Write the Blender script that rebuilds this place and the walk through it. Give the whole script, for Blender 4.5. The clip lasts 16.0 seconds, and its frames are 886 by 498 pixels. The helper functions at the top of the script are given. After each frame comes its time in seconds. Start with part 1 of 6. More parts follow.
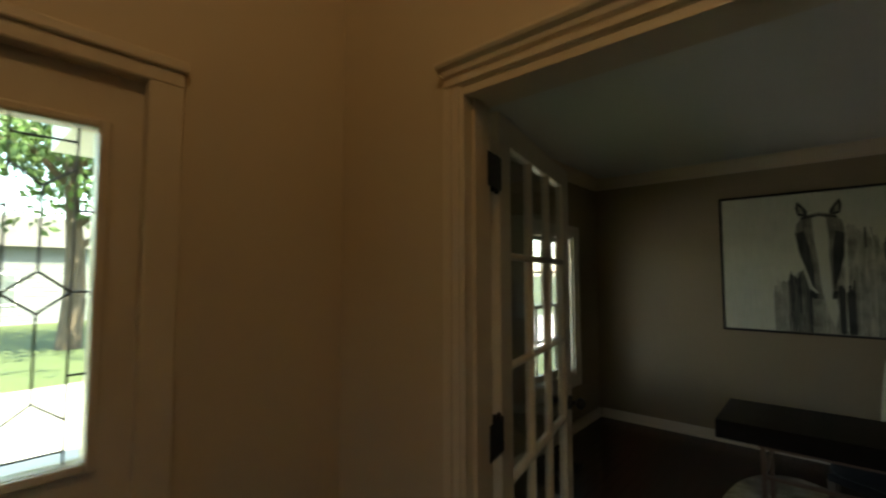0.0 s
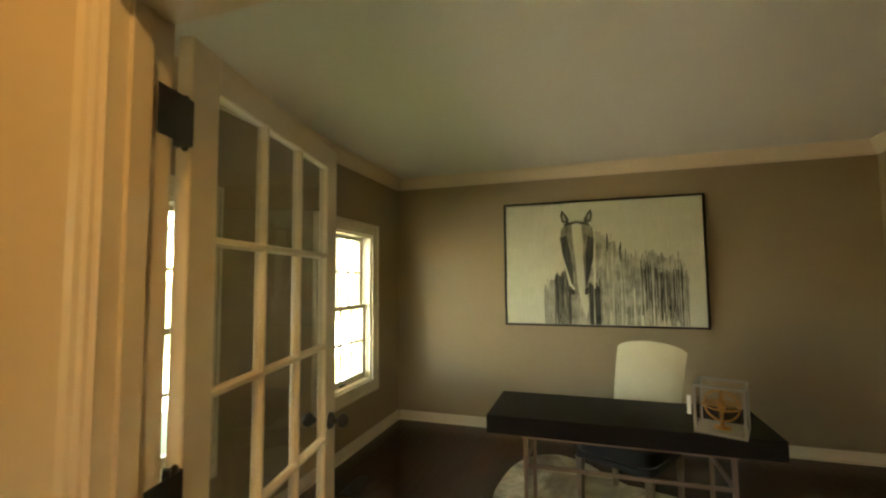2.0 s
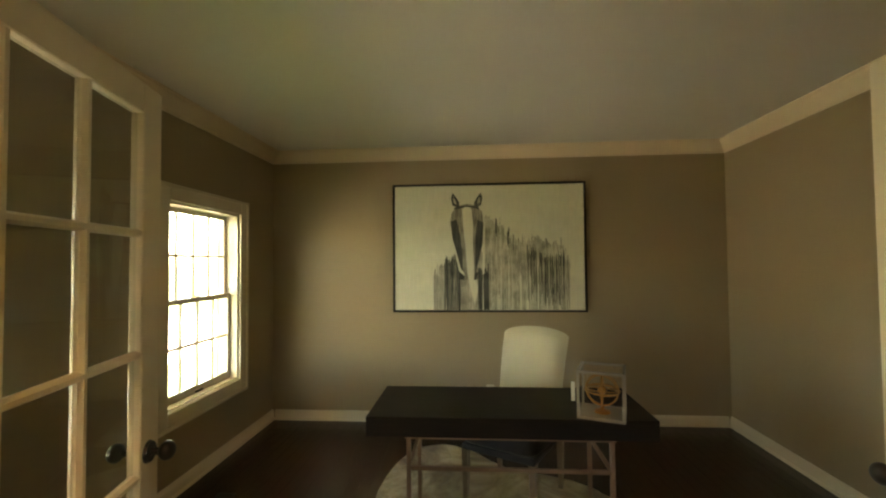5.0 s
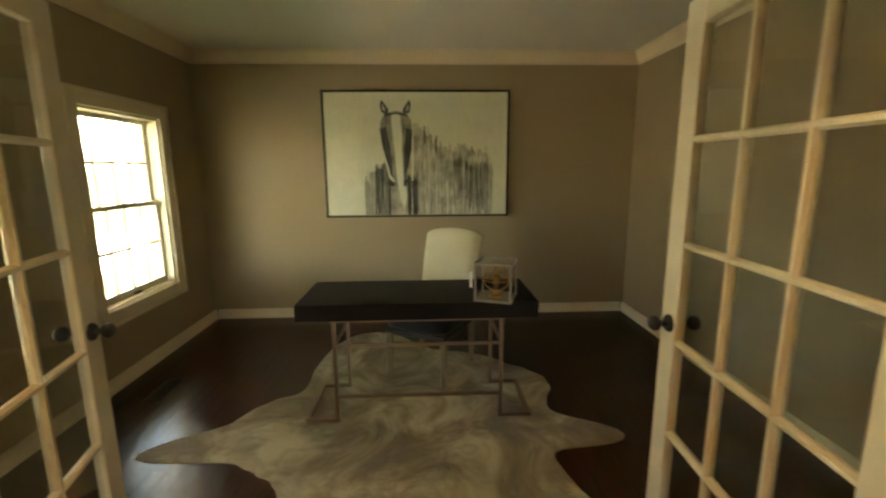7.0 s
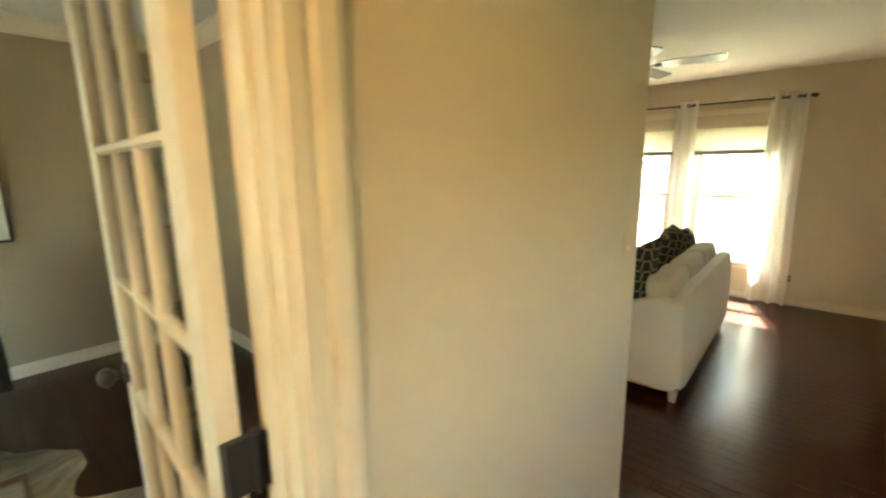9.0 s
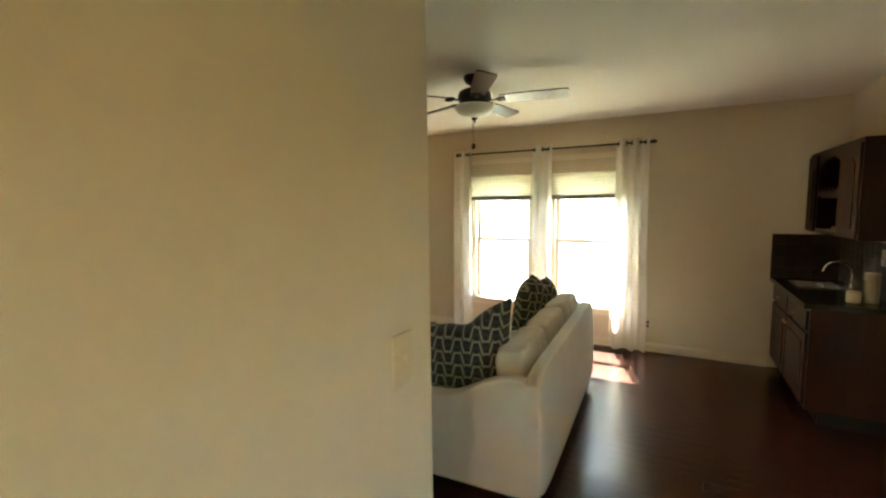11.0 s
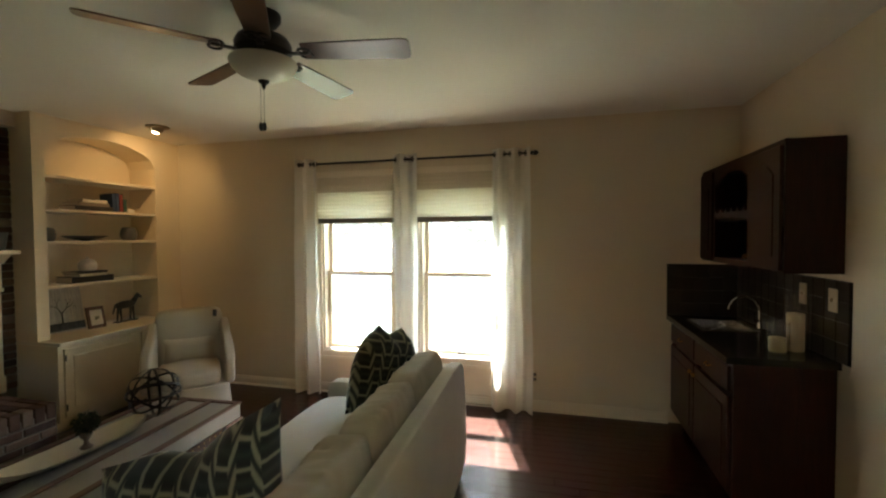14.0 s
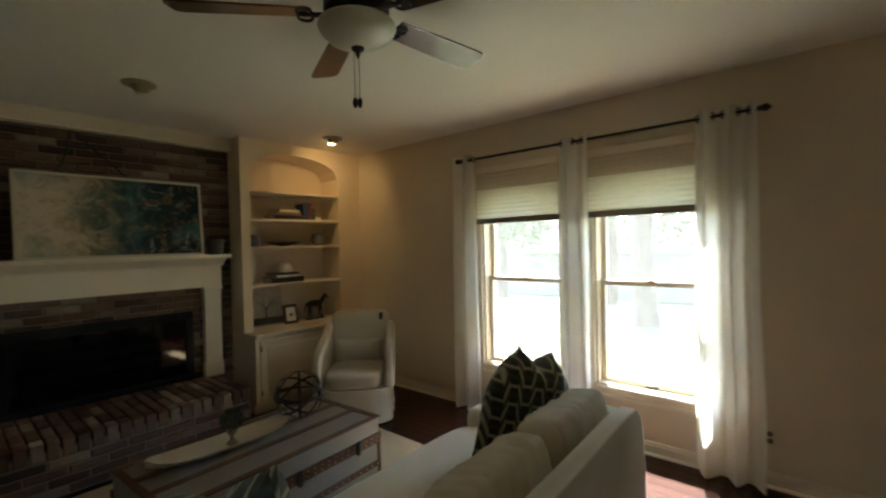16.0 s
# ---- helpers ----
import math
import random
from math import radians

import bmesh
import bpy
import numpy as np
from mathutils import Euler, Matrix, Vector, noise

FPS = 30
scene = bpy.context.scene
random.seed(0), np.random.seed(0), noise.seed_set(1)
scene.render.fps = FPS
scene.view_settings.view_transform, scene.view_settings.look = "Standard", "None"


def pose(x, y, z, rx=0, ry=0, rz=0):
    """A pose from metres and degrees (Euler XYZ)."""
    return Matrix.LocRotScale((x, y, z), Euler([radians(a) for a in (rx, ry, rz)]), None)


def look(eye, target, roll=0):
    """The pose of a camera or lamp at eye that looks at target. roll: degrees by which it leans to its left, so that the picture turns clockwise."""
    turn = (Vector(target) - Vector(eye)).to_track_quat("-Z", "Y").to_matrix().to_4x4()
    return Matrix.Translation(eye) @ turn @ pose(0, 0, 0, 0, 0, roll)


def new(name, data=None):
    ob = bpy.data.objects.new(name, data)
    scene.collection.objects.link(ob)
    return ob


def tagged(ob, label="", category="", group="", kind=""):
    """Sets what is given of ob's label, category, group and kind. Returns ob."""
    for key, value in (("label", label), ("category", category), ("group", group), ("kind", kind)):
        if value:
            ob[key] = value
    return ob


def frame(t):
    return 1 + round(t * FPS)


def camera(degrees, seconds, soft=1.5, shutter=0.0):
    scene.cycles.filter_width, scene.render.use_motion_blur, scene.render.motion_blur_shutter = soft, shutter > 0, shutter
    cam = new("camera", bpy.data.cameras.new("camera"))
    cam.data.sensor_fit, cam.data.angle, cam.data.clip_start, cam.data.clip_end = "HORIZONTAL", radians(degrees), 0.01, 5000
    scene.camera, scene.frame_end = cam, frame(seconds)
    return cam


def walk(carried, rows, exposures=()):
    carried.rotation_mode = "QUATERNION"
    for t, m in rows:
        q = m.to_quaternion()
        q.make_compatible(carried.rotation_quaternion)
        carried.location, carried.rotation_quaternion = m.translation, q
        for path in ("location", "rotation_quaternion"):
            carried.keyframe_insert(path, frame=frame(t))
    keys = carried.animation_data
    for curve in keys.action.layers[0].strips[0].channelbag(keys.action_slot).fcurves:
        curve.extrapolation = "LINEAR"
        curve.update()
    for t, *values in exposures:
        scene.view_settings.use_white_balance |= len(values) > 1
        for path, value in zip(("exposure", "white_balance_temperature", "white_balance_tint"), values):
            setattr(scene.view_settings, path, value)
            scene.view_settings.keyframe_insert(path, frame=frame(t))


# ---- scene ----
cam = camera(91.1, 16.0, soft=2.2, shutter=0.4)
METRES, EYE, TILT, LEAN, TURN = 4.35, 1.47, 0.0, 0.0, 43.8
PATH = [
    (0, (0.269, 0.404, 1.544), (-1.038, 1.913, 1.668), -0.1),
    (0.5, (0.288, 0.511, 1.535), (-0.802, 2.178, 1.664), 0.1),
    (1, (0.314, 0.604, 1.536), (-0.562, 2.391, 1.672), -0.3),
    (1.5, (0.343, 0.711, 1.527), (-0.373, 2.569, 1.664), -0.4),
    (2, (0.339, 0.8, 1.516), (-0.276, 2.697, 1.651), -0.5),
    (2.5, (0.312, 0.918, 1.516), (-0.188, 2.848, 1.653), -0.5),
    (3, (0.292, 1.02, 1.507), (-0.084, 2.979, 1.642), -0.4),
    (5.3, (0.339, 1.087, 1.514), (0.217, 3.083, 1.54), -0.3),
    (5.5, (0.339, 1.079, 1.506), (0.229, 3.074, 1.42), -0.2),
    (6, (0.363, 1.042, 1.502), (0.281, 3.009, 1.148), -0.4),
    (6.5, (0.443, 0.93, 1.516), (0.388, 2.897, 1.157), -0.4),
    (7, (0.548, 0.826, 1.518), (0.629, 2.791, 1.155), -0.4),
    (7.5, (0.671, 0.772, 1.518), (1.103, 2.687, 1.135), -0.6),
    (8, (0.808, 0.797, 1.521), (1.677, 2.556, 1.132), -0.2),
    (8.5, (0.971, 0.788, 1.537), (2.191, 2.327, 1.16), -0.2),
    (9, (1.169, 0.78, 1.56), (2.623, 2.098, 1.175), -0.8),
    (9.5, (1.387, 0.752, 1.574), (2.954, 1.944, 1.227), -1.0),
    (10, (1.577, 0.773, 1.583), (3.214, 1.875, 1.258), -0.9),
    (12.3, (2.706, 0.9, 1.527), (4.544, 1.687, 1.463), -0.8),
    (12.5, (2.784, 0.896, 1.525), (4.625, 1.676, 1.459), -0.8),
    (13, (2.98, 0.874, 1.525), (4.82, 1.657, 1.46), -0.8),
    (13.5, (3.132, 0.878, 1.516), (5.045, 1.459, 1.45), -0.5),
    (14, (3.293, 0.894, 1.501), (5.229, 1.394, 1.439), -0.4),
    (14.5, (3.431, 0.897, 1.491), (5.366, 1.402, 1.434), -0.4),
    (15, (3.599, 0.873, 1.482), (5.465, 1.59, 1.434), -0.7),
    (15.5, (3.752, 0.852, 1.473), (5.48, 1.857, 1.43), -1.1),
    (16, (3.925, 0.868, 1.456), (5.451, 2.161, 1.434), -1.4),
]
walk(cam, [(t, look(eye, target, roll)) for t, eye, target, roll in PATH],
     exposures=[(0.0, 3.2, 7000, 9), (0.5, 4.5, 8900, 9), (1.0, 5.25, 9700, 8), (1.5, 5.6, 9900, 8), (3.0, 5.7, 10000, 9), (5.5, 5.5, 10300, 9), (7.0, 5.55, 10400, 8), (8.0, 5.9, 9300, 5), (9.0, 6.65, 7300, 1), (10.0, 6.5, 6900, 1), (12.3, 6.1, 6700, 4), (14.0, 5.45, 6400, 4), (16.0, 5.0, 6400, 5)])

# ---------------------------------------------------------------- world and light
SUN_DIR = Vector((0.62, 0.20, 1.0)).normalized()
world = bpy.data.worlds.new("sky")
scene.world = world
world.use_nodes = True
wn = world.node_tree
wn.nodes.clear()
sky = wn.nodes.new("ShaderNodeTexSky")
sky.sky_type = "NISHITA"
sky.sun_disc = False
sky.sun_elevation = math.asin(SUN_DIR.z)
sky.sun_rotation = math.atan2(SUN_DIR.x, SUN_DIR.y)
sky_bg = wn.nodes.new("ShaderNodeBackground")
sky_bg.inputs["Strength"].default_value = 0.15
sky_out = wn.nodes.new("ShaderNodeOutputWorld")
wn.links.new(sky.outputs["Color"], sky_bg.inputs["Color"])
wn.links.new(sky_bg.outputs["Background"], sky_out.inputs["Surface"])

sun = new("sun", bpy.data.lights.new("sun", "SUN"))
sun.data.energy, sun.data.angle, sun.data.color = 3.3, radians(0.5), (1.0, 0.95, 0.87)
sun.matrix_world = look(SUN_DIR * 30, (0, 0, 0))


def lamp(name, at, watts, colour, radius):
    ob = new(name, bpy.data.lights.new(name, "POINT"))
    ob.data.energy, ob.data.color, ob.data.shadow_soft_size = watts, colour, radius
    ob.location = at
    return ob


lamp("foyer_ceiling_lamp", (0.15, 0.35, 2.95), 0.72, (1.0, 0.62, 0.29), 0.10)
spot = new("bookcase_spot", bpy.data.lights.new("bookcase_spot", "SPOT"))
spot.data.energy, spot.data.color, spot.data.shadow_soft_size = 0.33, (1.0, 0.62, 0.28), 0.025
spot.data.spot_size, spot.data.spot_blend = radians(130), 1.0
spot.matrix_world = look((6.374, 4.276, 2.392), (6.80, 4.95, 1.75))


# ---------------------------------------------------------------- materials


def nodes_of(name):
    m = bpy.data.materials.new(name)
    m.use_nodes = True
    t = m.node_tree
    return m, t, t.nodes["Principled BSDF"]


def mixed(t, fac, a, b):
    n = t.nodes.new("ShaderNodeMix")
    n.data_type = "RGBA"
    for key, v in ((0, fac), (6, a), (7, b)):
        if hasattr(v, "is_output"):
            t.links.new(v, n.inputs[key])
        else:
            n.inputs[key].default_value = v if key == 0 else (*v[:3], 1)
    return n.outputs[2]


def calc(t, op, a, b=0.0, c=0.0):
    n = t.nodes.new("ShaderNodeMath")
    n.operation = op
    for key, v in enumerate((a, b, c)):
        if hasattr(v, "is_output"):
            t.links.new(v, n.inputs[key])
        else:
            n.inputs[key].default_value = v
    return n.outputs[0]


def coords(t, stretch=(1, 1, 1), shift=False):
    tc = t.nodes.new("ShaderNodeTexCoord")
    mp = t.nodes.new("ShaderNodeMapping")
    mp.inputs["Scale"].default_value = stretch
    t.links.new(tc.outputs["Object"], mp.inputs["Vector"])
    if not shift:
        return mp.outputs["Vector"]
    info = t.nodes.new("ShaderNodeObjectInfo")
    add = t.nodes.new("ShaderNodeVectorMath")
    add.operation = "ADD"
    t.links.new(mp.outputs["Vector"], add.inputs[0])
    t.links.new(calc(t, "MULTIPLY", info.outputs["Random"], 37.0), add.inputs[1])
    return add.outputs["Vector"]


def noisy(t, vec, scale, detail=4.0, rough=0.55, distort=0.0):
    n = t.nodes.new("ShaderNodeTexNoise")
    n.inputs["Scale"].default_value, n.inputs["Detail"].default_value = scale, detail
    n.inputs["Roughness"].default_value, n.inputs["Distortion"].default_value = rough, distort
    t.links.new(vec, n.inputs["Vector"])
    return n.outputs["Fac"]


def ramp(t, fac, stops):
    n = t.nodes.new("ShaderNodeValToRGB")
    while len(n.color_ramp.elements) < len(stops):
        n.color_ramp.elements.new(0.5)
    for e, (at, col) in zip(n.color_ramp.elements, stops):
        e.position, e.color = at, (*col[:3], 1)
    t.links.new(fac, n.inputs["Fac"])
    return n.outputs["Color"]


def bumped(t, bsdf, height, strength, distance=0.002):
    b = t.nodes.new("ShaderNodeBump")
    b.inputs["Strength"].default_value, b.inputs["Distance"].default_value = strength, distance
    t.links.new(height, b.inputs["Height"])
    t.links.new(b.outputs["Normal"], bsdf.inputs["Normal"])


def shade(col, k):
    return tuple(min(1.0, c * k) for c in col)


def paint(name, col, rough=0.55, var=0.06, scale=2.5, bump=0.25, bscale=140.0, metal=0.0, spec=0.5, stretch=(1, 1, 1), vary=0.0):
    """A surface of one colour with broad stains, fine grain and relief."""
    m, t, p = nodes_of(name)
    vec = coords(t, stretch, shift=vary > 0)
    broad = noisy(t, vec, scale, 5.0, 0.6)
    fine = noisy(t, vec, bscale, 3.0, 0.6)
    base = mixed(t, broad, shade(col, 1 - var), shade(col, 1 + var))
    base = mixed(t, calc(t, "MULTIPLY", fine, 0.35), base, shade(col, 1 - 1.6 * var))
    if vary:
        info = t.nodes.new("ShaderNodeObjectInfo")
        base = mixed(t, calc(t, "MULTIPLY", info.outputs["Random"], vary), base, shade(col, 0.35))
    t.links.new(base, p.inputs["Base Color"])
    t.links.new(calc(t, "MULTIPLY_ADD", broad, 0.18, rough - 0.09), p.inputs["Roughness"])
    p.inputs["Metallic"].default_value = metal
    p.inputs["Specular IOR Level"].default_value = spec
    if bump:
        bumped(t, p, fine, bump, 0.0015)
    return m


def timber(name, dark, light, rough=0.35, stretch=(14, 1.2, 14), vary=0.5, bump=0.2, coat=0.0, island=False, sheen=0.2):
    """Wood with grain drawn out along the direction of the small stretch; pieces differ in tone."""
    m, t, p = nodes_of(name)
    vec = coords(t, stretch, shift=True)
    grain = noisy(t, vec, 3.0, 7.0, 0.65, 0.6)
    pores = noisy(t, vec, 16.0, 3.0, 0.6)
    base = ramp(t, grain, [(0.25, dark), (0.75, light)])
    base = mixed(t, calc(t, "MULTIPLY", pores, 0.35), base, shade(dark, 0.6))
    if island:
        rnd = t.nodes.new("ShaderNodeNewGeometry").outputs["Random Per Island"]
    else:
        rnd = t.nodes.new("ShaderNodeObjectInfo").outputs["Random"]
    base = mixed(t, calc(t, "MULTIPLY", rnd, vary), base, shade(dark, 0.7))
    t.links.new(base, p.inputs["Base Color"])
    t.links.new(calc(t, "MULTIPLY_ADD", grain, sheen, rough - sheen / 2), p.inputs["Roughness"])
    p.inputs["Coat Weight"].default_value = coat
    p.inputs["Coat Roughness"].default_value = 0.18
    bumped(t, p, pores, bump, 0.001)
    return m


def cloth(name, col, rough=0.9, weave=420.0, var=0.08, bump=0.4):
    m, t, p = nodes_of(name)
    vec = coords(t)
    broad = noisy(t, vec, 5.0, 4.0)
    fine = noisy(t, vec, weave, 2.0)
    base = mixed(t, broad, shade(col, 1 - var), shade(col, 1 + var))
    base = mixed(t, calc(t, "MULTIPLY", fine, 0.3), base, shade(col, 0.8))
    t.links.new(base, p.inputs["Base Color"])
    p.inputs["Roughness"].default_value = rough
    p.inputs["Sheen Weight"].default_value = 0.15
    bumped(t, p, calc(t, "ADD", fine, calc(t, "MULTIPLY", broad, 2.0)), bump, 0.002)
    return m


def clear_glass(name, tint=(1, 1, 1), rough=0.0):
    """A thin pane: what is behind it, and a reflection by its gloss."""
    m = bpy.data.materials.new(name)
    m.use_nodes = True
    t = m.node_tree
    t.nodes.clear()
    out = t.nodes.new("ShaderNodeOutputMaterial")
    see = t.nodes.new("ShaderNodeBsdfTransparent")
    see.inputs["Color"].default_value = (*tint, 1)
    gl = t.nodes.new("ShaderNodeBsdfGlossy")
    gl.inputs["Roughness"].default_value = rough
    lw = t.nodes.new("ShaderNodeLayerWeight")
    gloss = calc(t, "MULTIPLY_ADD", calc(t, "POWER", lw.outputs["Facing"], 5.0), 0.9, 0.035)
    mx = t.nodes.new("ShaderNodeMixShader")
    t.links.new(gloss, mx.inputs["Fac"])
    t.links.new(see.outputs["BSDF"], mx.inputs[1])
    t.links.new(gl.outputs["BSDF"], mx.inputs[2])
    t.links.new(mx.outputs["Shader"], out.inputs["Surface"])
    return m


def sheer(name, col, through_light=0.5, holes=0.0):
    m = bpy.data.materials.new(name)
    m.use_nodes = True
    t = m.node_tree
    t.nodes.clear()
    out = t.nodes.new("ShaderNodeOutputMaterial")
    vec = coords(t)
    col_out = mixed(t, noisy(t, vec, 300.0, 2.0), shade(col, 0.93), col)
    di, tr, hl = (t.nodes.new("ShaderNodeBsdf" + k) for k in ("Diffuse", "Translucent", "Transparent"))
    t.links.new(col_out, di.inputs["Color"])
    t.links.new(col_out, tr.inputs["Color"])
    a, b = t.nodes.new("ShaderNodeMixShader"), t.nodes.new("ShaderNodeMixShader")
    a.inputs["Fac"].default_value, b.inputs["Fac"].default_value = through_light, holes
    t.links.new(di.outputs["BSDF"], a.inputs[1])
    t.links.new(tr.outputs["BSDF"], a.inputs[2])
    t.links.new(a.outputs["Shader"], b.inputs[1])
    t.links.new(hl.outputs["BSDF"], b.inputs[2])
    t.links.new(b.outputs["Shader"], out.inputs["Surface"])
    return m


def metal(name, col, rough=0.3, var=0.1):
    return paint(name, col, rough, var, 20.0, 0.1, 200.0, metal=1.0)


WALL_LIVING = paint("cream_wall_paint", (0.65, 0.555, 0.405), 0.6, 0.03, 1.2, 0.3, 220.0)
WALL_OFFICE = paint("taupe_wall_paint", (0.352, 0.270, 0.164), 0.6, 0.04, 1.2, 0.3, 220.0)
CEILING = paint("white_ceiling_paint", (0.76, 0.73, 0.66), 0.8, 0.03, 1.5, 0.5, 90.0)
TRIM = paint("ivory_trim_paint", (0.72, 0.63, 0.48), 0.38, 0.03, 4.0, 0.08, 60.0)
CROWN = paint("ivory_crown_paint", (0.72, 0.60, 0.42), 0.45, 0.03, 4.0, 0.08, 60.0)
PLANK = timber("dark_hardwood", (0.032, 0.0082, 0.0050), (0.074, 0.0185, 0.0092), 0.26, (15, 0.7, 15), 0.55, 0.04, 0.06, sheen=0.05)
PLANK_REST = timber("dark_hardwood_rest", (0.032, 0.0082, 0.0050), (0.074, 0.0185, 0.0092), 0.26, (15, 0.7, 15), 0.55, 0.04, 0.06, island=True, sheen=0.05)
SUBFLOOR = paint("floor_gap", (0.012, 0.006, 0.004), 0.8, 0.1)
BLACK_METAL = paint("oil_rubbed_bronze", (0.012, 0.010, 0.009), 0.42, 0.2, 30.0, 0.15, 120.0, spec=0.5)
GLASS = clear_glass("window_glass")
DOOR_GLASS = clear_glass("door_glass", (0.93, 0.94, 0.92))
CAME = metal("lead_came", (0.10, 0.10, 0.10), 0.5)
BEVEL_GLASS = clear_glass("bevelled_glass", (0.92, 0.97, 0.86), 0.16)
DESK_BLACK = timber("espresso_desk_wood", (0.009, 0.006, 0.0045), (0.020, 0.012, 0.009), 0.5, (2, 22, 22), 0.1, 0.15)
BRUSHED = metal("brushed_copper_legs", (0.30, 0.21, 0.155), 0.42)
CHAIR_LINEN = cloth("cream_linen", (0.64, 0.59, 0.42))
# near-black cloth: the shade below the desk put into the seat's colour
CHAIR_SHADOW = cloth("black_chair_shade", (0.012, 0.012, 0.012))
LEG_WOOD = timber("weathered_leg_wood", (0.16, 0.12, 0.08), (0.32, 0.25, 0.17), 0.5, (14, 14, 2))
SOFA_LINEN = cloth("ivory_sofa_linen", (0.76, 0.72, 0.62))
CUSHION_LINEN = cloth("oatmeal_cushion_linen", (0.61, 0.55, 0.43), var=0.1, bump=0.6)
ARMCHAIR_LINEN = cloth("natural_slipcover_linen", (0.54, 0.48, 0.38))
CURTAIN = sheer("sheer_white_curtain", (0.91, 0.89, 0.82), 0.62, 0.10)
SHADE_CLOTH = sheer("cellular_shade_cloth", (0.86, 0.82, 0.70), 0.5, 0.0)
# darker tan for shade cells with wall behind them, lack of backlight in the colour
SHADE_UNLIT = paint("unlit_shade_cloth", (0.60, 0.52, 0.38), 0.9, 0.03, 4.0, 0.4, 200.0)
SHADE_RAIL = paint("shade_bottom_rail", (0.25, 0.21, 0.16), 0.5)
CHERRY = timber("cherry_cabinet_wood", (0.017, 0.0042, 0.0019), (0.052, 0.0128, 0.0048), 0.36, (14, 14, 1.5), 0.2, 0.12)
GRANITE = paint("black_granite", (0.012, 0.012, 0.013), 0.16, 0.6, 90.0, 0.05, 200.0)
SLATE = paint("slate_tile", (0.046, 0.032, 0.023), 0.32, 0.35, 14.0, 0.5, 60.0, vary=0.7)
CHROME = metal("chrome", (0.80, 0.80, 0.82), 0.12, 0.02)
BRASS = metal("antique_brass", (0.45, 0.30, 0.12), 0.32)
LIMED = paint("limed_leg", (0.50, 0.44, 0.33), 0.5)
STEEL = metal("sink_steel", (0.60, 0.60, 0.60), 0.25)
MORTAR = paint("grey_mortar", (0.175, 0.145, 0.112), 0.9, 0.12, 20.0, 0.8, 120.0)
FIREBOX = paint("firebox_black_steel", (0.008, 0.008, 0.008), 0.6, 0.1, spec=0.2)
FIRE_GLASS = paint("smoked_fireplace_glass", (0.004, 0.004, 0.005), 0.06, 0.02, 3.0, 0.0)
FAN_WOOD = timber("walnut_fan_blade", (0.045, 0.018, 0.010), (0.11, 0.045, 0.025), 0.33, (1.5, 16, 16), 0.15, 0.1, 0.3)
FAN_GREY = paint("pale_fan_blade_face", (0.36, 0.32, 0.27), 0.4, 0.1)
FROST = paint("alabaster_glass_bowl", (0.66, 0.66, 0.56), 0.35, 0.08, 6.0, 0.0)
TRUNK_METAL = paint("pewter_trunk_panel", (0.25, 0.235, 0.21), 0.42, 0.16, 7.0, 0.25, 60.0, metal=0.25)
TRUNK_WOOD = timber("trunk_strap_wood", (0.060, 0.024, 0.012), (0.16, 0.07, 0.035), 0.5, (3, 3, 3), 0.3, 0.3)
JUTE = paint("jute_rug", (0.50, 0.39, 0.24), 0.95, 0.10, 3.0, 1.0, 260.0)
WHITE_MATTE = paint("white_ceramic", (0.72, 0.70, 0.64), 0.3, 0.06, 10.0, 0.1)
GREY_CERAMIC = paint("grey_ceramic", (0.095, 0.10, 0.10), 0.45, 0.2, 12.0, 0.3)
DARK_CERAMIC = paint("dark_bronze_figure", (0.016, 0.013, 0.011), 0.4, 0.2)
PAPER = paint("book_pages", (0.62, 0.57, 0.46), 0.8, 0.08, 40.0, 0.4, 300.0)
BOOK_BLUE = paint("blue_book_cloth", (0.020, 0.045, 0.11), 0.6)
BOOK_RED = paint("red_book_cloth", (0.16, 0.022, 0.016), 0.6)
BOOK_GREEN = paint("green_book_cloth", (0.025, 0.085, 0.060), 0.6)
BOOK_DARK = paint("black_book_cloth", (0.020, 0.017, 0.015), 0.6)
BOOK_GREY = paint("taupe_book_cloth", (0.20, 0.16, 0.12), 0.6)
PLASTIC = paint("almond_plastic", (0.62, 0.52, 0.36), 0.4, 0.03, 5.0, 0.0)
WAX = paint("candle_wax", (0.58, 0.48, 0.29), 0.5, 0.05)
GOLD = metal("aged_gold", (0.52, 0.27, 0.09), 0.32, 0.2)
TAG = paint("paper_tag", (0.78, 0.77, 0.72), 0.7, 0.03)
FRAME_BLACK = paint("black_picture_moulding", (0.012, 0.011, 0.010), 0.45, 0.1)
FRAME_SILVER = paint("champagne_picture_moulding", (0.60, 0.53, 0.40), 0.35, 0.1, metal=0.4)
FRAME_BROWN = timber("brown_photo_frame", (0.06, 0.028, 0.014), (0.15, 0.07, 0.035), 0.4)
FIXTURE = paint("tan_fixture_enamel", (0.40, 0.31, 0.18), 0.5)
SOCKET = paint("socket_slots", (0.10, 0.08, 0.06), 0.5)
CABLE = paint("black_cable", (0.010, 0.010, 0.010), 0.5)
GRASS = paint("lawn_grass", (0.070, 0.096, 0.033), 0.9, 0.35, 0.6, 1.0, 60.0)
CONCRETE = paint("pale_concrete", (0.45, 0.43, 0.39), 0.85, 0.12, 1.5, 0.5, 60.0)
DRIVE = paint("worn_drive_concrete", (0.27, 0.26, 0.235), 0.85, 0.12, 1.5, 0.5, 60.0)
BARK = paint("tree_bark", (0.095, 0.070, 0.050), 0.9, 0.35, 9.0, 1.0, 40.0, stretch=(1, 1, 0.25))
LEAF = paint("tree_leaves", (0.060, 0.115, 0.024), 0.6, 0.45, 0.8, 0.2)
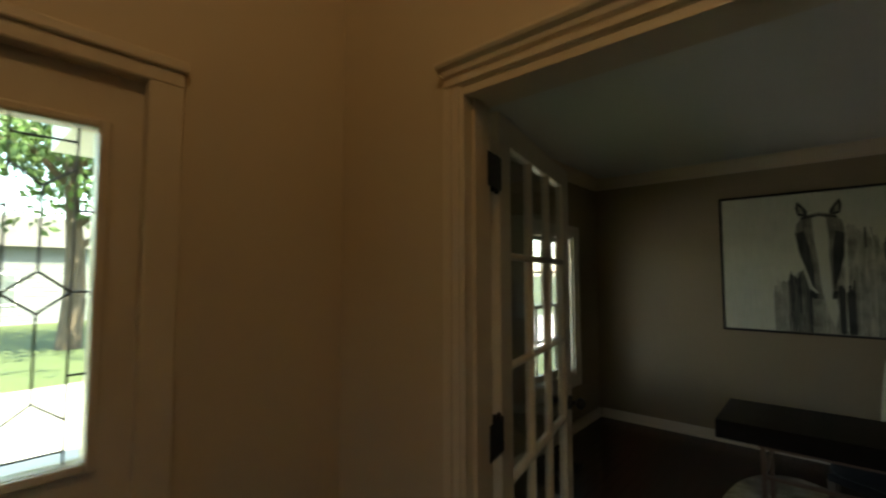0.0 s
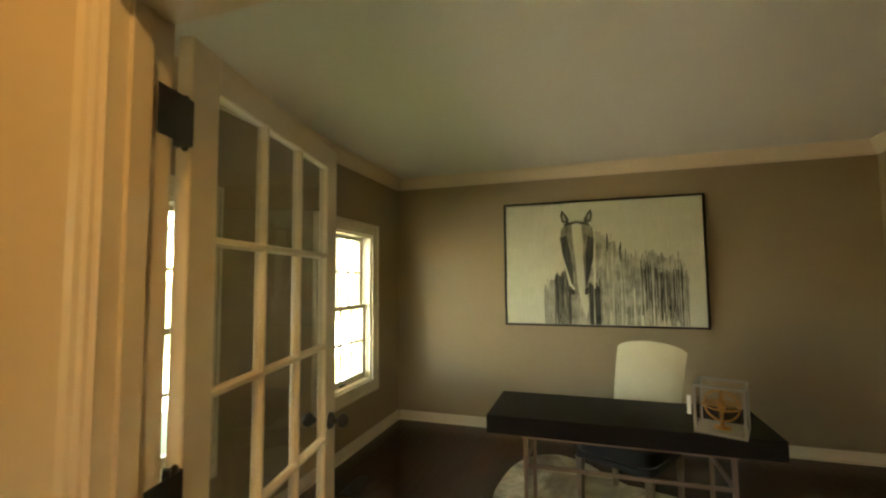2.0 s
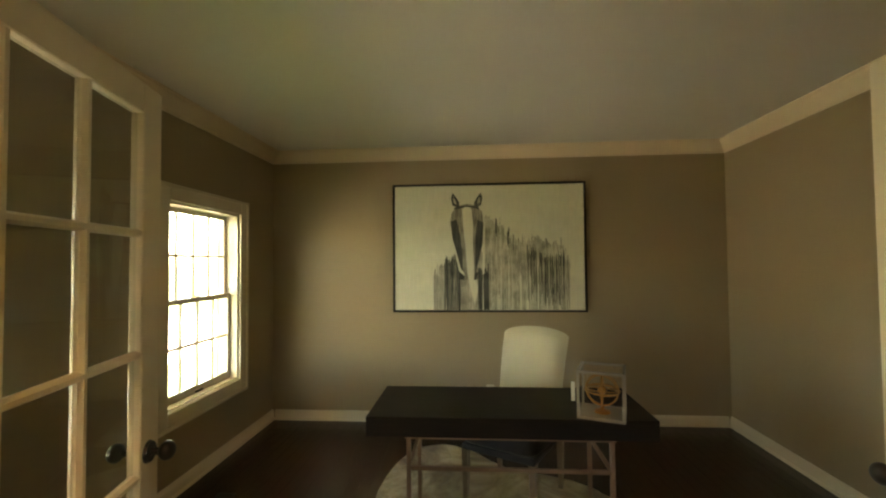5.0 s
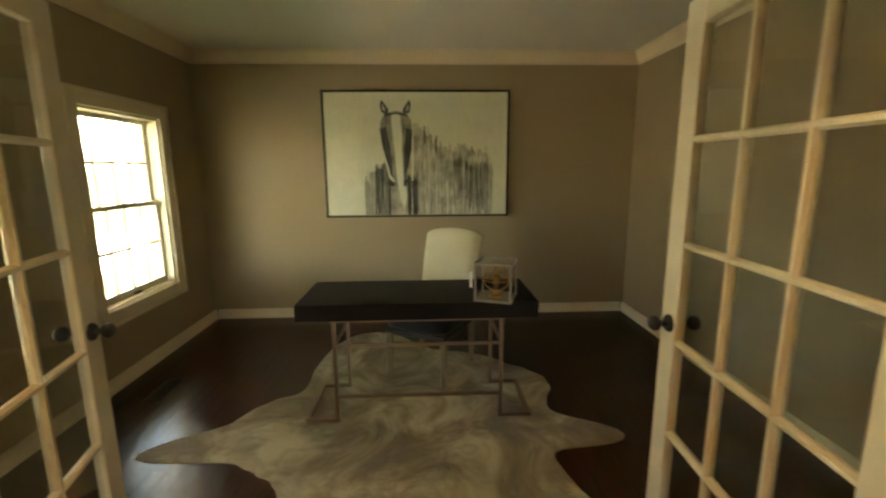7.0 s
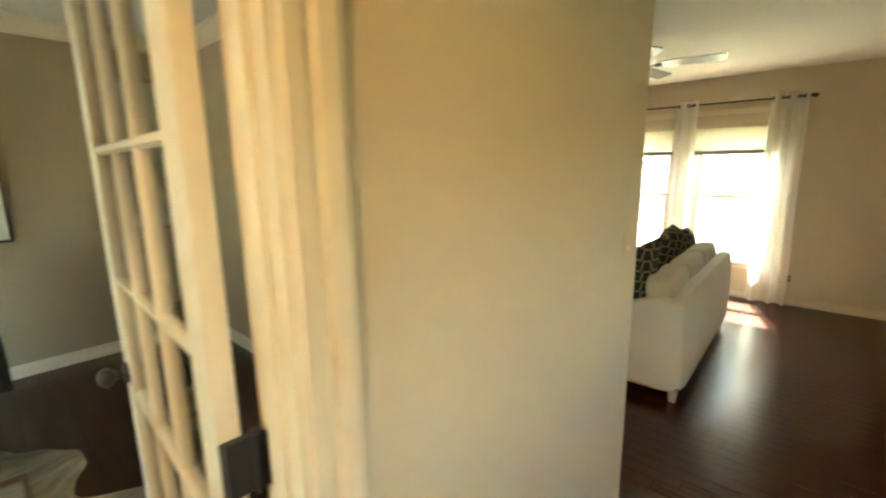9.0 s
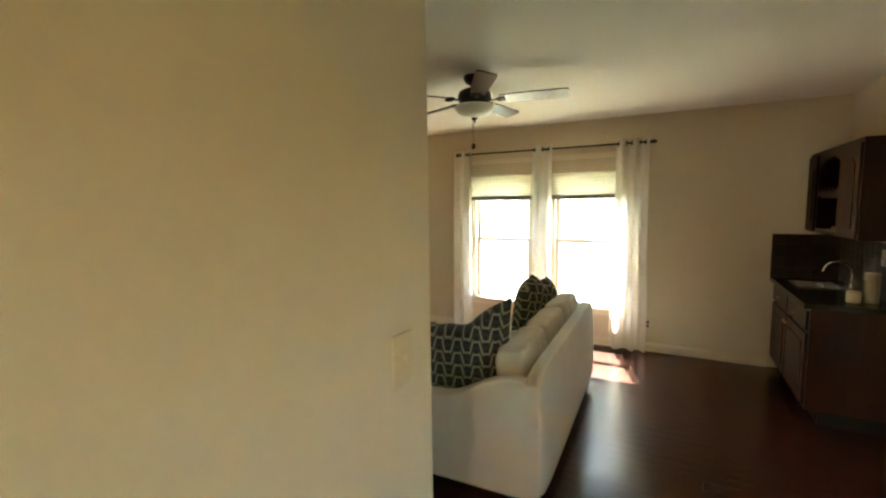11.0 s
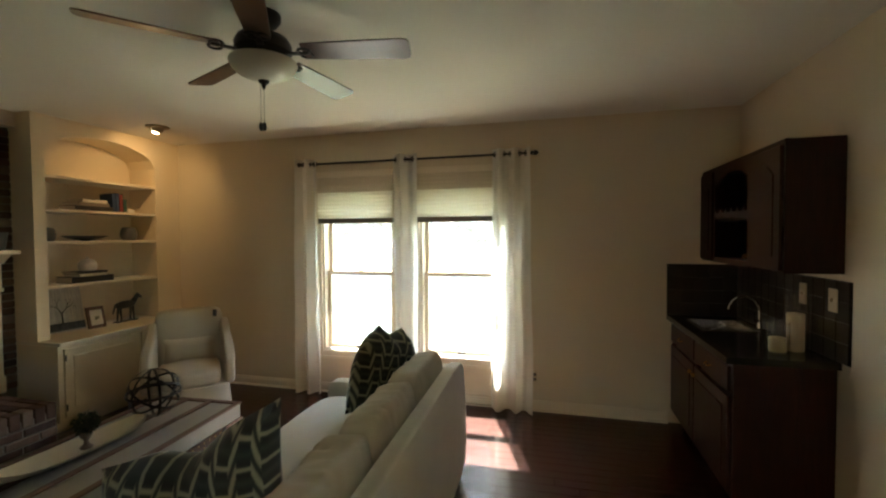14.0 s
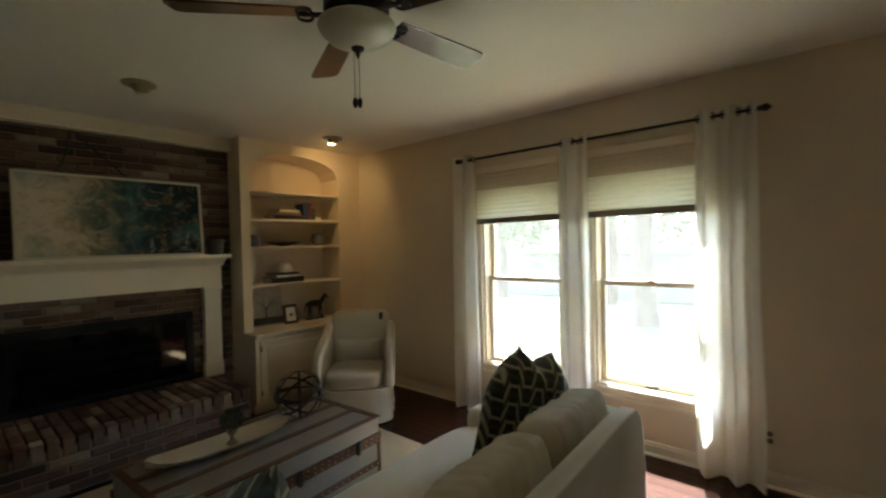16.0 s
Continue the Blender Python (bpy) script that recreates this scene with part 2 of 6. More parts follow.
SIDING = paint("pale_grey_siding", (0.20, 0.21, 0.22), 0.7, 0.05)
ROOFING = paint("grey_roof_shingle", (0.12, 0.11, 0.10), 0.9, 0.2, 8.0, 0.8)
HOUSE_TRIM = paint("white_house_trim", (0.75, 0.75, 0.72), 0.5)
HOUSE_PANE = paint("house_pane", (0.16, 0.18, 0.19), 0.1)
# half-open mesh that veils the view outdoors like haze
SCREEN = sheer("haze_screen_mesh", (0.13, 0.13, 0.128), 0.5, 0.66)


def cowhide_material():
    m, t, p = nodes_of("cowhide")
    vec = coords(t)
    a, b = noisy(t, vec, 2.2, 6.0, 0.62, 0.9), noisy(t, vec, 7.0, 5.0, 0.7)
    hair = noisy(t, coords(t, (60, 14, 60)), 8.0, 3.0)
    crease = calc(t, "ABSOLUTE", calc(t, "SUBTRACT", noisy(t, vec, 2.3, 3.0, 0.5, 1.5), 0.5))
    base = ramp(t, a, [(0.36, (0.66, 0.60, 0.42)), (0.46, (0.44, 0.36, 0.22)), (0.53, (0.26, 0.19, 0.105)), (0.62, (0.12, 0.085, 0.045))])
    base = mixed(t, calc(t, "MULTIPLY", b, 0.36), base, (0.42, 0.36, 0.24))
    base = mixed(t, ramp(t, crease, [(0.0, (0.34, 0.34, 0.34)), (0.055, (0, 0, 0))]), base, (0.16, 0.12, 0.07))
    base = mixed(t, calc(t, "MULTIPLY", hair, 0.28), base, (0.20, 0.16, 0.09))
    t.links.new(base, p.inputs["Base Color"])
    p.inputs["Roughness"].default_value = 0.75
    p.inputs["Sheen Weight"].default_value = 0.2
    bumped(t, p, calc(t, "ADD", calc(t, "ADD", hair, b), calc(t, "MULTIPLY", calc(t, "MINIMUM", crease, 0.06), 14.0)), 0.7, 0.006)
    return m


def meander_material():
    """Dark meandering bands between pale green cords, on the pillow's face."""
    m, t, p = nodes_of("meander_velvet")
    tc = t.nodes.new("ShaderNodeTexCoord")
    sep = t.nodes.new("ShaderNodeSeparateXYZ")
    t.links.new(tc.outputs["Object"], sep.inputs["Vector"])
    u, v = sep.outputs["X"], sep.outputs["Z"]
    phase = calc(t, "MULTIPLY", u, 2 * math.pi / 0.110)
    steep = calc(t, "MULTIPLY", calc(t, "SINE", phase), 1.75)
    wave = calc(t, "MAXIMUM", calc(t, "MINIMUM", steep, 1.0), -1.0)
    pos = calc(t, "FRACT", calc(t, "ADD", calc(t, "DIVIDE", calc(t, "MULTIPLY_ADD", wave, 0.035, v), 0.076), 20.0))
    off = calc(t, "ABSOLUTE", calc(t, "SUBTRACT", pos, 0.5))
    # the distance across the cord, not straight up
    rising = calc(t, "LESS_THAN", calc(t, "ABSOLUTE", steep), 1.0)
    slope = calc(t, "MULTIPLY", calc(t, "MULTIPLY", calc(t, "COSINE", phase), rising), 1.75 * 0.035 * 2 * math.pi / 0.110)
    away = calc(t, "DIVIDE", off, calc(t, "SQRT", calc(t, "MULTIPLY_ADD", slope, slope, 1.0)))
    fuzz = noisy(t, tc.outputs["Object"], 260.0, 2.0)
    off = calc(t, "ADD", away, calc(t, "MULTIPLY_ADD", fuzz, 0.05, -0.025))
    base = ramp(t, off, [(0.0, (0.34, 0.35, 0.25)), (0.055, (0.27, 0.28, 0.19)), (0.105, (0.035, 0.047, 0.040)), (0.20, (0.014, 0.020, 0.021)), (0.33, (0.020, 0.030, 0.030)), (0.48, (0.040, 0.055, 0.046))])
    t.links.new(base, p.inputs["Base Color"])
    p.inputs["Roughness"].default_value = 0.85
    p.inputs["Sheen Weight"].default_value = 0.3
    bumped(t, p, calc(t, "SUBTRACT", 1.0, off), 0.5, 0.003)
    return m


def abstract_material():
    """Cream, ochre and deep teal paint drifting across a wide canvas."""
    m, t, p = nodes_of("abstract_oil_paint")
    tc = t.nodes.new("ShaderNodeTexCoord")
    sep = t.nodes.new("ShaderNodeSeparateXYZ")
    t.links.new(tc.outputs["Object"], sep.inputs["Vector"])
    vec = tc.outputs["Object"]
    n1, n2, n3 = noisy(t, vec, 5.5, 7.0, 0.72, 1.0), noisy(t, vec, 12.0, 6.0, 0.7, 0.5), noisy(t, vec, 2.2, 4.0, 0.6, 0.4)
    along = calc(t, "MULTIPLY_ADD", sep.outputs["X"], 0.95, 0.54)
    along = calc(t, "ADD", along, calc(t, "MULTIPLY_ADD", n1, 1.0, -0.50))
    base = ramp(t, along, [(0.10, (0.66, 0.56, 0.40)), (0.30, (0.50, 0.42, 0.28)), (0.42, (0.20, 0.20, 0.14)), (0.52, (0.075, 0.115, 0.10)), (0.66, (0.016, 0.046, 0.054)), (0.95, (0.006, 0.018, 0.024))])
    spots = ramp(t, n2, [(0.52, (0, 0, 0)), (0.64, (1, 1, 1))])
    base = mixed(t, calc(t, "MULTIPLY", spots, 0.45), base, (0.34, 0.19, 0.065))
    teal = ramp(t, n3, [(0.50, (0, 0, 0)), (0.60, (1, 1, 1))])
    base = mixed(t, calc(t, "MULTIPLY", teal, 0.55), base, (0.085, 0.20, 0.185))
    pale = ramp(t, noisy(t, vec, 7.5, 6.0, 0.75, 1.4), [(0.57, (0, 0, 0)), (0.66, (1, 1, 1))])
    base = mixed(t, calc(t, "MULTIPLY", pale, 0.4), base, (0.62, 0.56, 0.43))
    vein = ramp(t, calc(t, "ABSOLUTE", calc(t, "SUBTRACT", n1, 0.62)), [(0.0, (1, 1, 1)), (0.018, (0, 0, 0))])
    base = mixed(t, calc(t, "MULTIPLY", vein, 0.45), base, (0.50, 0.50, 0.40))
    t.links.new(base, p.inputs["Base Color"])
    p.inputs["Roughness"].default_value = 0.6
    p.inputs["Specular IOR Level"].default_value = 0.2
    bumped(t, p, n2, 0.4, 0.003)
    return m


def wash_material(name, dark, light, alpha=1.0):
    """Streaked black paint, run down a canvas in drips."""
    m, t, p = nodes_of(name)
    streak = noisy(t, coords(t, (38, 1, 2.2)), 2.0, 5.0, 0.7)
    soft = noisy(t, coords(t), 9.0, 4.0)
    base = ramp(t, calc(t, "MULTIPLY_ADD", soft, 0.4, calc(t, "MULTIPLY", streak, 0.6)), [(0.36, dark), (0.64, light)])
    t.links.new(base, p.inputs["Base Color"])
    p.inputs["Roughness"].default_value = 0.6
    return m


def brick_material():
    """Old brick: each one anywhere from charred brown to tan, stained across its face."""
    m, t, p = nodes_of("brown_brick")
    vec = coords(t, shift=True)
    broad, fine = noisy(t, vec, 11.0, 5.0, 0.65), noisy(t, vec, 75.0, 4.0, 0.65)
    info = t.nodes.new("ShaderNodeObjectInfo")
    tone = calc(t, "ADD", calc(t, "MULTIPLY", info.outputs["Random"], 0.85), calc(t, "MULTIPLY_ADD", broad, 0.5, -0.18))
    base = ramp(t, tone, [(0.05, (0.040, 0.024, 0.019)), (0.30, (0.095, 0.052, 0.036)), (0.52, (0.150, 0.082, 0.052)), (0.74, (0.205, 0.135, 0.092)), (0.95, (0.310, 0.235, 0.165))])
    base = mixed(t, calc(t, "MULTIPLY", fine, 0.45), base, (0.070, 0.045, 0.034))
    t.links.new(base, p.inputs["Base Color"])
    p.inputs["Roughness"].default_value = 0.88
    p.inputs["Specular IOR Level"].default_value = 0.3
    bumped(t, p, calc(t, "ADD", fine, broad), 0.9, 0.003)
    return m


BRICK = brick_material()
COWHIDE = cowhide_material()
MEANDER = meander_material()
ABSTRACT = abstract_material()
CANVAS = wash_material("pale_canvas", (0.62, 0.62, 0.47), (0.72, 0.71, 0.56))
INK = wash_material("black_wash", (0.014, 0.016, 0.016), (0.10, 0.105, 0.09))
INK_MID = wash_material("grey_wash", (0.07, 0.07, 0.058), (0.42, 0.40, 0.30))
INK_SOFT = wash_material("thin_grey_wash", (0.14, 0.135, 0.105), (0.60, 0.58, 0.44))
INK_PALE = wash_material("pale_dripping_wash", (0.12, 0.12, 0.09), (0.66, 0.64, 0.49))
INK_ART = wash_material("grey_ink_drawing", (0.33, 0.31, 0.27), (0.62, 0.58, 0.49))

for dull, amount in ((DESK_BLACK, 0.16), (PLANK, 0.45), (PLANK_REST, 0.45), (CHERRY, 0.28), (SLATE, 0.28)):
    dull.node_tree.nodes["Principled BSDF"].inputs["Specular IOR Level"].default_value = amount

# ---------------------------------------------------------------- mesh helpers


def box(bm, x0, x1, y0, y1, z0, z1, r=0.0, seg=2):
    x0, x1, y0, y1, z0, z1 = min(x0, x1), max(x0, x1), min(y0, y1), max(y0, y1), min(z0, z1), max(z0, z1)
    made = bmesh.ops.create_cube(bm, size=1.0, matrix=Matrix.LocRotScale(((x0 + x1) / 2, (y0 + y1) / 2, (z0 + z1) / 2), None, (x1 - x0, y1 - y0, z1 - z0)))
    if r > 0:
        edges = list({e for v in made["verts"] for e in v.link_edges})
        bmesh.ops.bevel(bm, geom=edges, offset=min(r, 0.49 * min(x1 - x0, y1 - y0, z1 - z0)), segments=seg, profile=0.5, affect="EDGES")
    return bm


def rod(bm, a, b, r, r2=None, seg=10):
    a, b = Vector(a), Vector(b)
    m = Matrix.Translation((a + b) / 2) @ (b - a).to_track_quat("Z", "Y").to_matrix().to_4x4()
    bmesh.ops.create_cone(bm, cap_ends=True, segments=seg, radius1=r, radius2=r if r2 is None else r2, depth=(b - a).length, matrix=m)
    return bm


def ball(bm, c, r, seg=14, squash=(1, 1, 1)):
    bmesh.ops.create_uvsphere(bm, u_segments=seg, v_segments=max(6, seg // 2), radius=r, matrix=Matrix.LocRotScale(c, None, squash))
    return bm


def lathe(bm, profile, c=(0, 0, 0), seg=24):
    """Turns (radius, height) pairs round the vertical through c."""
    rings = []
    for r, z in profile:
        rings.append([bm.verts.new((c[0] + r * math.cos(2 * math.pi * k / seg), c[1] + r * math.sin(2 * math.pi * k / seg), c[2] + z)) for k in range(seg)])
    for a, b in zip(rings, rings[1:]):
        for k in range(seg):
            bm.faces.new((a[k], a[(k + 1) % seg], b[(k + 1) % seg], b[k]))
    bm.faces.new(rings[0][::-1])
    bm.faces.new(rings[-1])
    return bm


def prism(bm, poly, shift):
    """A flat polygon of 3D points, drawn out along shift."""
    a = [bm.verts.new(p) for p in poly]
    b = [bm.verts.new(Vector(p) + Vector(shift)) for p in poly]
    n = len(poly)
    faces = [bm.faces.new(a[::-1]), bm.faces.new(b)] + [bm.faces.new((a[k], a[(k + 1) % n], b[(k + 1) % n], b[k])) for k in range(n)]
    bmesh.ops.recalc_face_normals(bm, faces=faces)
    return bm


def tube(bm, pts, r, seg=8):
    for a, b in zip(pts, pts[1:]):
        rod(bm, a, b, r, seg=seg)
    return bm


def ring(bm, radius, tube_r, m, seg=36, sides=8):
    loops = []
    for k in range(seg):
        a = 2 * math.pi * k / seg
        loops.append([bm.verts.new(m @ Vector(((radius + tube_r * math.cos(s)) * math.cos(a), (radius + tube_r * math.cos(s)) * math.sin(a), tube_r * math.sin(s)))) for s in (2 * math.pi * j / sides for j in range(sides))])
    for k in range(seg):
        p, q = loops[k], loops[(k + 1) % seg]
        for j in range(sides):
            bm.faces.new((p[j], q[j], q[(j + 1) % sides], p[(j + 1) % sides]))
    return bm


def pillow(bm, w, h, d, n=18, pinch=0.09, wrinkle=0.0, seed=0.0):
    """A stuffed pillow standing in the xz plane, about its middle, with drawn-out corners."""
    sheets = []
    for side in (-1, 1):
        grid = []
        for i in range(n + 1):
            row = []
            for j in range(n + 1):
                u, v = 2 * i / n - 1, 2 * j / n - 1
                x = w / 2 * u * (1 - pinch * (1 - v * v))
                z = h / 2 * v * (1 - pinch * (1 - u * u))
                y = side * d / 2 * max(0.0, (1 - u ** 4) * (1 - v ** 4)) ** 0.55
                if wrinkle:
                    y += side * wrinkle * noise.noise((x * 9 + seed, z * 9, side * 3.0)) * (1 - u * u) * (1 - v * v) ** 0.3
                row.append(bm.verts.new((x, y, z)))
            grid.append(row)
        for i in range(n):
            for j in range(n):
                q = (grid[i][j], grid[i + 1][j], grid[i + 1][j + 1], grid[i][j + 1])
                bm.faces.new(q if side < 0 else q[::-1])
        sheets.append(grid)
    bmesh.ops.remove_doubles(bm, verts=bm.verts, dist=1e-5)
    return bm


def puff(bm, sx, sy, sz, c=(0, 0, 0), n=10, p=5.0, swell=0.0):
    """A cushion or upholstered block: a rounded box of the given size about c, the top swelling."""
    made = bmesh.ops.create_cube(bm, size=2.0)["verts"]
    faces = list({f for v in made for f in v.link_faces})
    edges = list({e for f in faces for e in f.edges})
    before = set(bm.verts) - set(made)
    bmesh.ops.subdivide_edges(bm, edges=edges, cuts=n, use_grid_fill=True)
    for v in set(bm.verts) - before:
        x, y, z = v.co
        k = (abs(x) ** p + abs(y) ** p + abs(z) ** p) ** (1 / p)
        x, y, z = x / k, y / k, z / k
        z2 = z + swell * max(0.0, z) * (1 - x * x) * (1 - y * y)
        v.co = (c[0] + sx / 2 * x, c[1] + sy / 2 * y, c[2] + sz / 2 * z2)
    return bm


def link(name, bm, material, smooth=False):
    me = bpy.data.meshes.new(name)
    bmesh.ops.recalc_face_normals(bm, faces=bm.faces)
    bm.to_mesh(me)
    bm.free()
    me.materials.append(material)
    if smooth:
        me.polygons.foreach_set("use_smooth", [True] * len(me.polygons))
        me.set_sharp_from_angle(angle=radians(38))
    return new(name, me)


def part(name, bm, material, parent, label="", smooth=False):
    ob = link(name, bm, material, smooth)
    ob.parent = parent
    return tagged(ob, label)


def thing(name, at, label, category, group="", kind="", turn=0.0):
    ob = new(name)
    ob.empty_display_size = 0.1
    ob.matrix_basis = pose(*at, 0, 0, turn)
    return tagged(ob, label, category, group, kind)


def B(*a, **k):
    return box(bmesh.new(), *a, **k)


def setting(name, bm, material, label, category="", smooth=False):
    return tagged(link(name, bm, material, smooth), label, category or name.split("_")[0], kind="structure")

# ---------------------------------------------------------------- plan
OX0, OX1, OY0, OY1, OC = -1.64, 2.667, 1.45, 5.26, 2.62      # study
LX0, LX1, LY0, LY1, LC = 2.92, 7.05, -0.46, 5.07, 2.465       # living room
FX0, FY0, FY1, FC = -1.02, -2.0, 1.34, 3.20                  # foyer and hall
DX0, DX1, DZ = -0.455, 1.450, 2.062                          # opening of the french doors


def wall(name, axis, a0, a1, s0, s1, z0, z1, material, label, holes=()):
    """A wall between a0 and a1 across axis, from s0 to s1 along it, with holes (s0, s1, z0, z1)."""
    bm = bmesh.new()
    along = sorted({s0, s1, *(h[0] for h in holes), *(h[1] for h in holes)})
    upward = sorted({z0, z1, *(h[2] for h in holes), *(h[3] for h in holes)})
    corner = {(p, z): bm.verts.new((a0, p, z) if axis == "x" else (p, a0, z)) for p in along for z in upward}
    faces = []
    for p, q in zip(along, along[1:]):
        for lo, hi in zip(upward, upward[1:]):
            if not any(h[0] < (p + q) / 2 < h[1] and h[2] < (lo + hi) / 2 < h[3] for h in holes):
                faces.append(bm.faces.new((corner[p, lo], corner[q, lo], corner[q, hi], corner[p, hi])))
    for v in [v for v in bm.verts if not v.link_faces]:
        bm.verts.remove(v)
    far = bmesh.ops.extrude_face_region(bm, geom=faces)
    deep = (a1 - a0, 0, 0) if axis == "x" else (0, a1 - a0, 0)
    bmesh.ops.translate(bm, vec=deep, verts=[g for g in far["geom"] if isinstance(g, bmesh.types.BMVert)])
    bmesh.ops.recalc_face_normals(bm, faces=bm.faces)
    return setting(name, bm, material, label, "wall")


OWIN = [(1.78, 2.655, 0.55, 1.94), (3.765, 4.64, 0.55, 1.94)]
LWIN = [(1.34, 2.08, 0.40, 1.93), (2.33, 3.065, 0.40, 1.93)]
SIDE = (0.36, 0.735, 0.0, 2.045)

wall("wall_study_front", "x", -1.84, OX0, OY0, OY1, 0, OC, WALL_OFFICE, "taupe painted wall with two windows", OWIN)
wall("wall_study_back", "y", OY1, 5.46, -1.84, OX1, 0, OC, WALL_OFFICE, "taupe painted wall behind the desk")
wall("wall_study_side", "x", OX1, 2.76, OY0, 5.46, 0, OC, WALL_OFFICE, "plain taupe painted side wall")
wall("wall_study_inner", "y", 1.39, OY0, -1.84, 2.76, 0, OC, WALL_OFFICE, "taupe face of the wall with french doors", [(DX0 - 0.02, DX1 + 0.02, 0, DZ + 0.004)])
wall("wall_hall", "y", FY1, 1.39, FX0, LX0, 0, FC, WALL_LIVING, "cream painted hall wall round the french doors", [(DX0 - 0.02, DX1 + 0.02, 0, DZ + 0.004)])
wall("wall_living_west", "x", 2.76, LX0, 1.39, 5.27, 0, 2.7, WALL_LIVING, "cream painted living room wall")
wall("wall_foyer_front", "x", -1.22, FX0, FY0, 1.39, 0, FC, WALL_LIVING, "cream painted entry wall with a sidelight", [SIDE])
# the hole is an added, unseen inlet for sky light into the foyer
wall("wall_foyer_south", "y", FY0 - 0.15, FY0, -1.22, LX0 + 0.15, 0, FC, WALL_LIVING, "plain cream foyer wall with a small unseen opening added for daylight", [(1.35, 1.75, 1.1, 1.75)])
wall("wall_foyer_east", "x", LX0, LX0 + 0.15, FY0, LY0 - 0.15, 0, FC, WALL_LIVING, "plain cream foyer end wall")
wall("wall_living_north", "y", LY1, 5.27, LX0, 7.25, 0, 2.7, WALL_LIVING, "cream painted wall behind the fireplace")
wall("wall_living_window", "x", LX1, 7.25, LY0, LY1, 0, 2.7, WALL_LIVING, "cream painted wall with two tall windows", LWIN)
wall("wall_living_bar", "y", LY0 - 0.15, LY0, LX0, 7.25, 0, 2.7, WALL_LIVING, "cream painted wall behind the wet bar")
setting("ceiling_study", B(-1.84, 2.76, 1.39, 5.46, OC, OC + 0.15), CEILING, "smooth white painted study ceiling")
setting("ceiling_living", B(2.76, 7.25, LY0 - 0.15, 5.27, LC, LC + 0.12), CEILING, "smooth white painted living room ceiling")
setting("ceiling_hall", box(B(1.70, 2.76, FY0, FY1, LC, LC + 0.12), 2.76, LX0 + 0.15, FY0, LY0 - 0.15, LC, LC + 0.12), CEILING, "smooth white painted hall ceiling")
# closes the ceiling step; reaches down unseen to keep foyer lamplight off the bar
setting("wall_hall_header", B(1.55, 1.6995, FY0, FY1, 2.30, FC), WALL_LIVING, "unseen cream drop above the hall, lowered to block the foyer lamp", "wall")
setting("ceiling_foyer", B(-1.22, LX0 + 0.15, FY0 - 0.15, 1.45, FC, FC + 0.12), CEILING, "smooth white painted foyer ceiling")


# out-of-view slab added to hold back sky light from the study
setting("roof_eave", B(-4.0, -1.84, 0.9, 6.4, 2.47, 2.66), HOUSE_TRIM, "unseen white eave slab added to dim the study windows", "roof")


# skirting, crown and casings
def skirting(name, runs, h, label):
    """Runs of (x0, y0, x1, y1, nx, ny): a moulded board along a wall whose room lies towards n."""
    bm = bmesh.new()
    for x0, y0, x1, y1, nx, ny in runs:
        prof = [(0, 0), (0.016, 0), (0.016, h * 0.72), (0.011, h * 0.80), (0.011, h * 0.90), (0.004, h), (0, h)]
        prism(bm, [(x0 + d * nx, y0 + d * ny, z) for d, z in prof], (x1 - x0, y1 - y0, 0))
        shoe = [(0.016, 0), (0.030, 0), (0.028, 0.010), (0.016, 0.018)]
        prism(bm, [(x0 + d * nx, y0 + d * ny, z) for d, z in shoe], (x1 - x0, y1 - y0, 0))
    return setting(name, bm, TRIM, label, "baseboard")


skirting("baseboard_study", [(OX0, OY0, OX0, OY1, 1, 0), (OX0 + 0.03, OY1, OX1 - 0.03, OY1, 0, -1), (OX1, OY0, OX1, OY1, -1, 0),
                             (OX0 + 0.03, OY0, DX0 - 0.09, OY0, 0, 1), (DX1 + 0.09, OY0, OX1 - 0.03, OY0, 0, 1)], 0.095, "ivory moulded baseboard round the study")
skirting("baseboard_living", [(LX1, 0.03, LX1, 4.38, -1, 0), (LX0, 1.36, LX0, LY1, 1, 0), (LX0 + 0.03, LY1, 3.74, LY1, 0, -1), (LX0, LY0, 5.80, LY0, 0, 1)], 0.090, "ivory moulded baseboard round the living room")
skirting("baseboard_hall", [(DX1 + 0.14, FY1, LX0, FY1, 0, -1), (FX0, FY1, DX0 - 0.14, FY1, 0, -1), (FX0, 0.83, FX0, FY1 - 0.03, 1, 0)], 0.095, "ivory moulded baseboard along the hall wall")

bm = bmesh.new()
for x0, y0, x1, y1, nx, ny in [(OX0, OY0, OX0, OY1, 1, 0), (OX0, OY1, OX1, OY1, 0, -1), (OX1, OY0, OX1, OY1, -1, 0), (OX0, OY0, OX1, OY0, 0, 1)]:
    prof = [(0, 0.115), (0.012, 0.115), (0.014, 0.095), (0.030, 0.078), (0.052, 0.050), (0.074, 0.026), (0.078, 0.012), (0.090, 0.010), (0.090, 0), (0, 0)]
    prism(bm, [(x0 + d * nx, y0 + d * ny, OC - z) for d, z in prof], (x1 - x0, y1 - y0, 0))
setting("trim_crown", bm, CROWN, "ivory crown moulding under the study ceiling", "trim")

# cased opening of the french doors
door_case = thing("door_frame", (0, 0, 0), "ivory moulded casing round the french doors", "door frame", kind="structure")


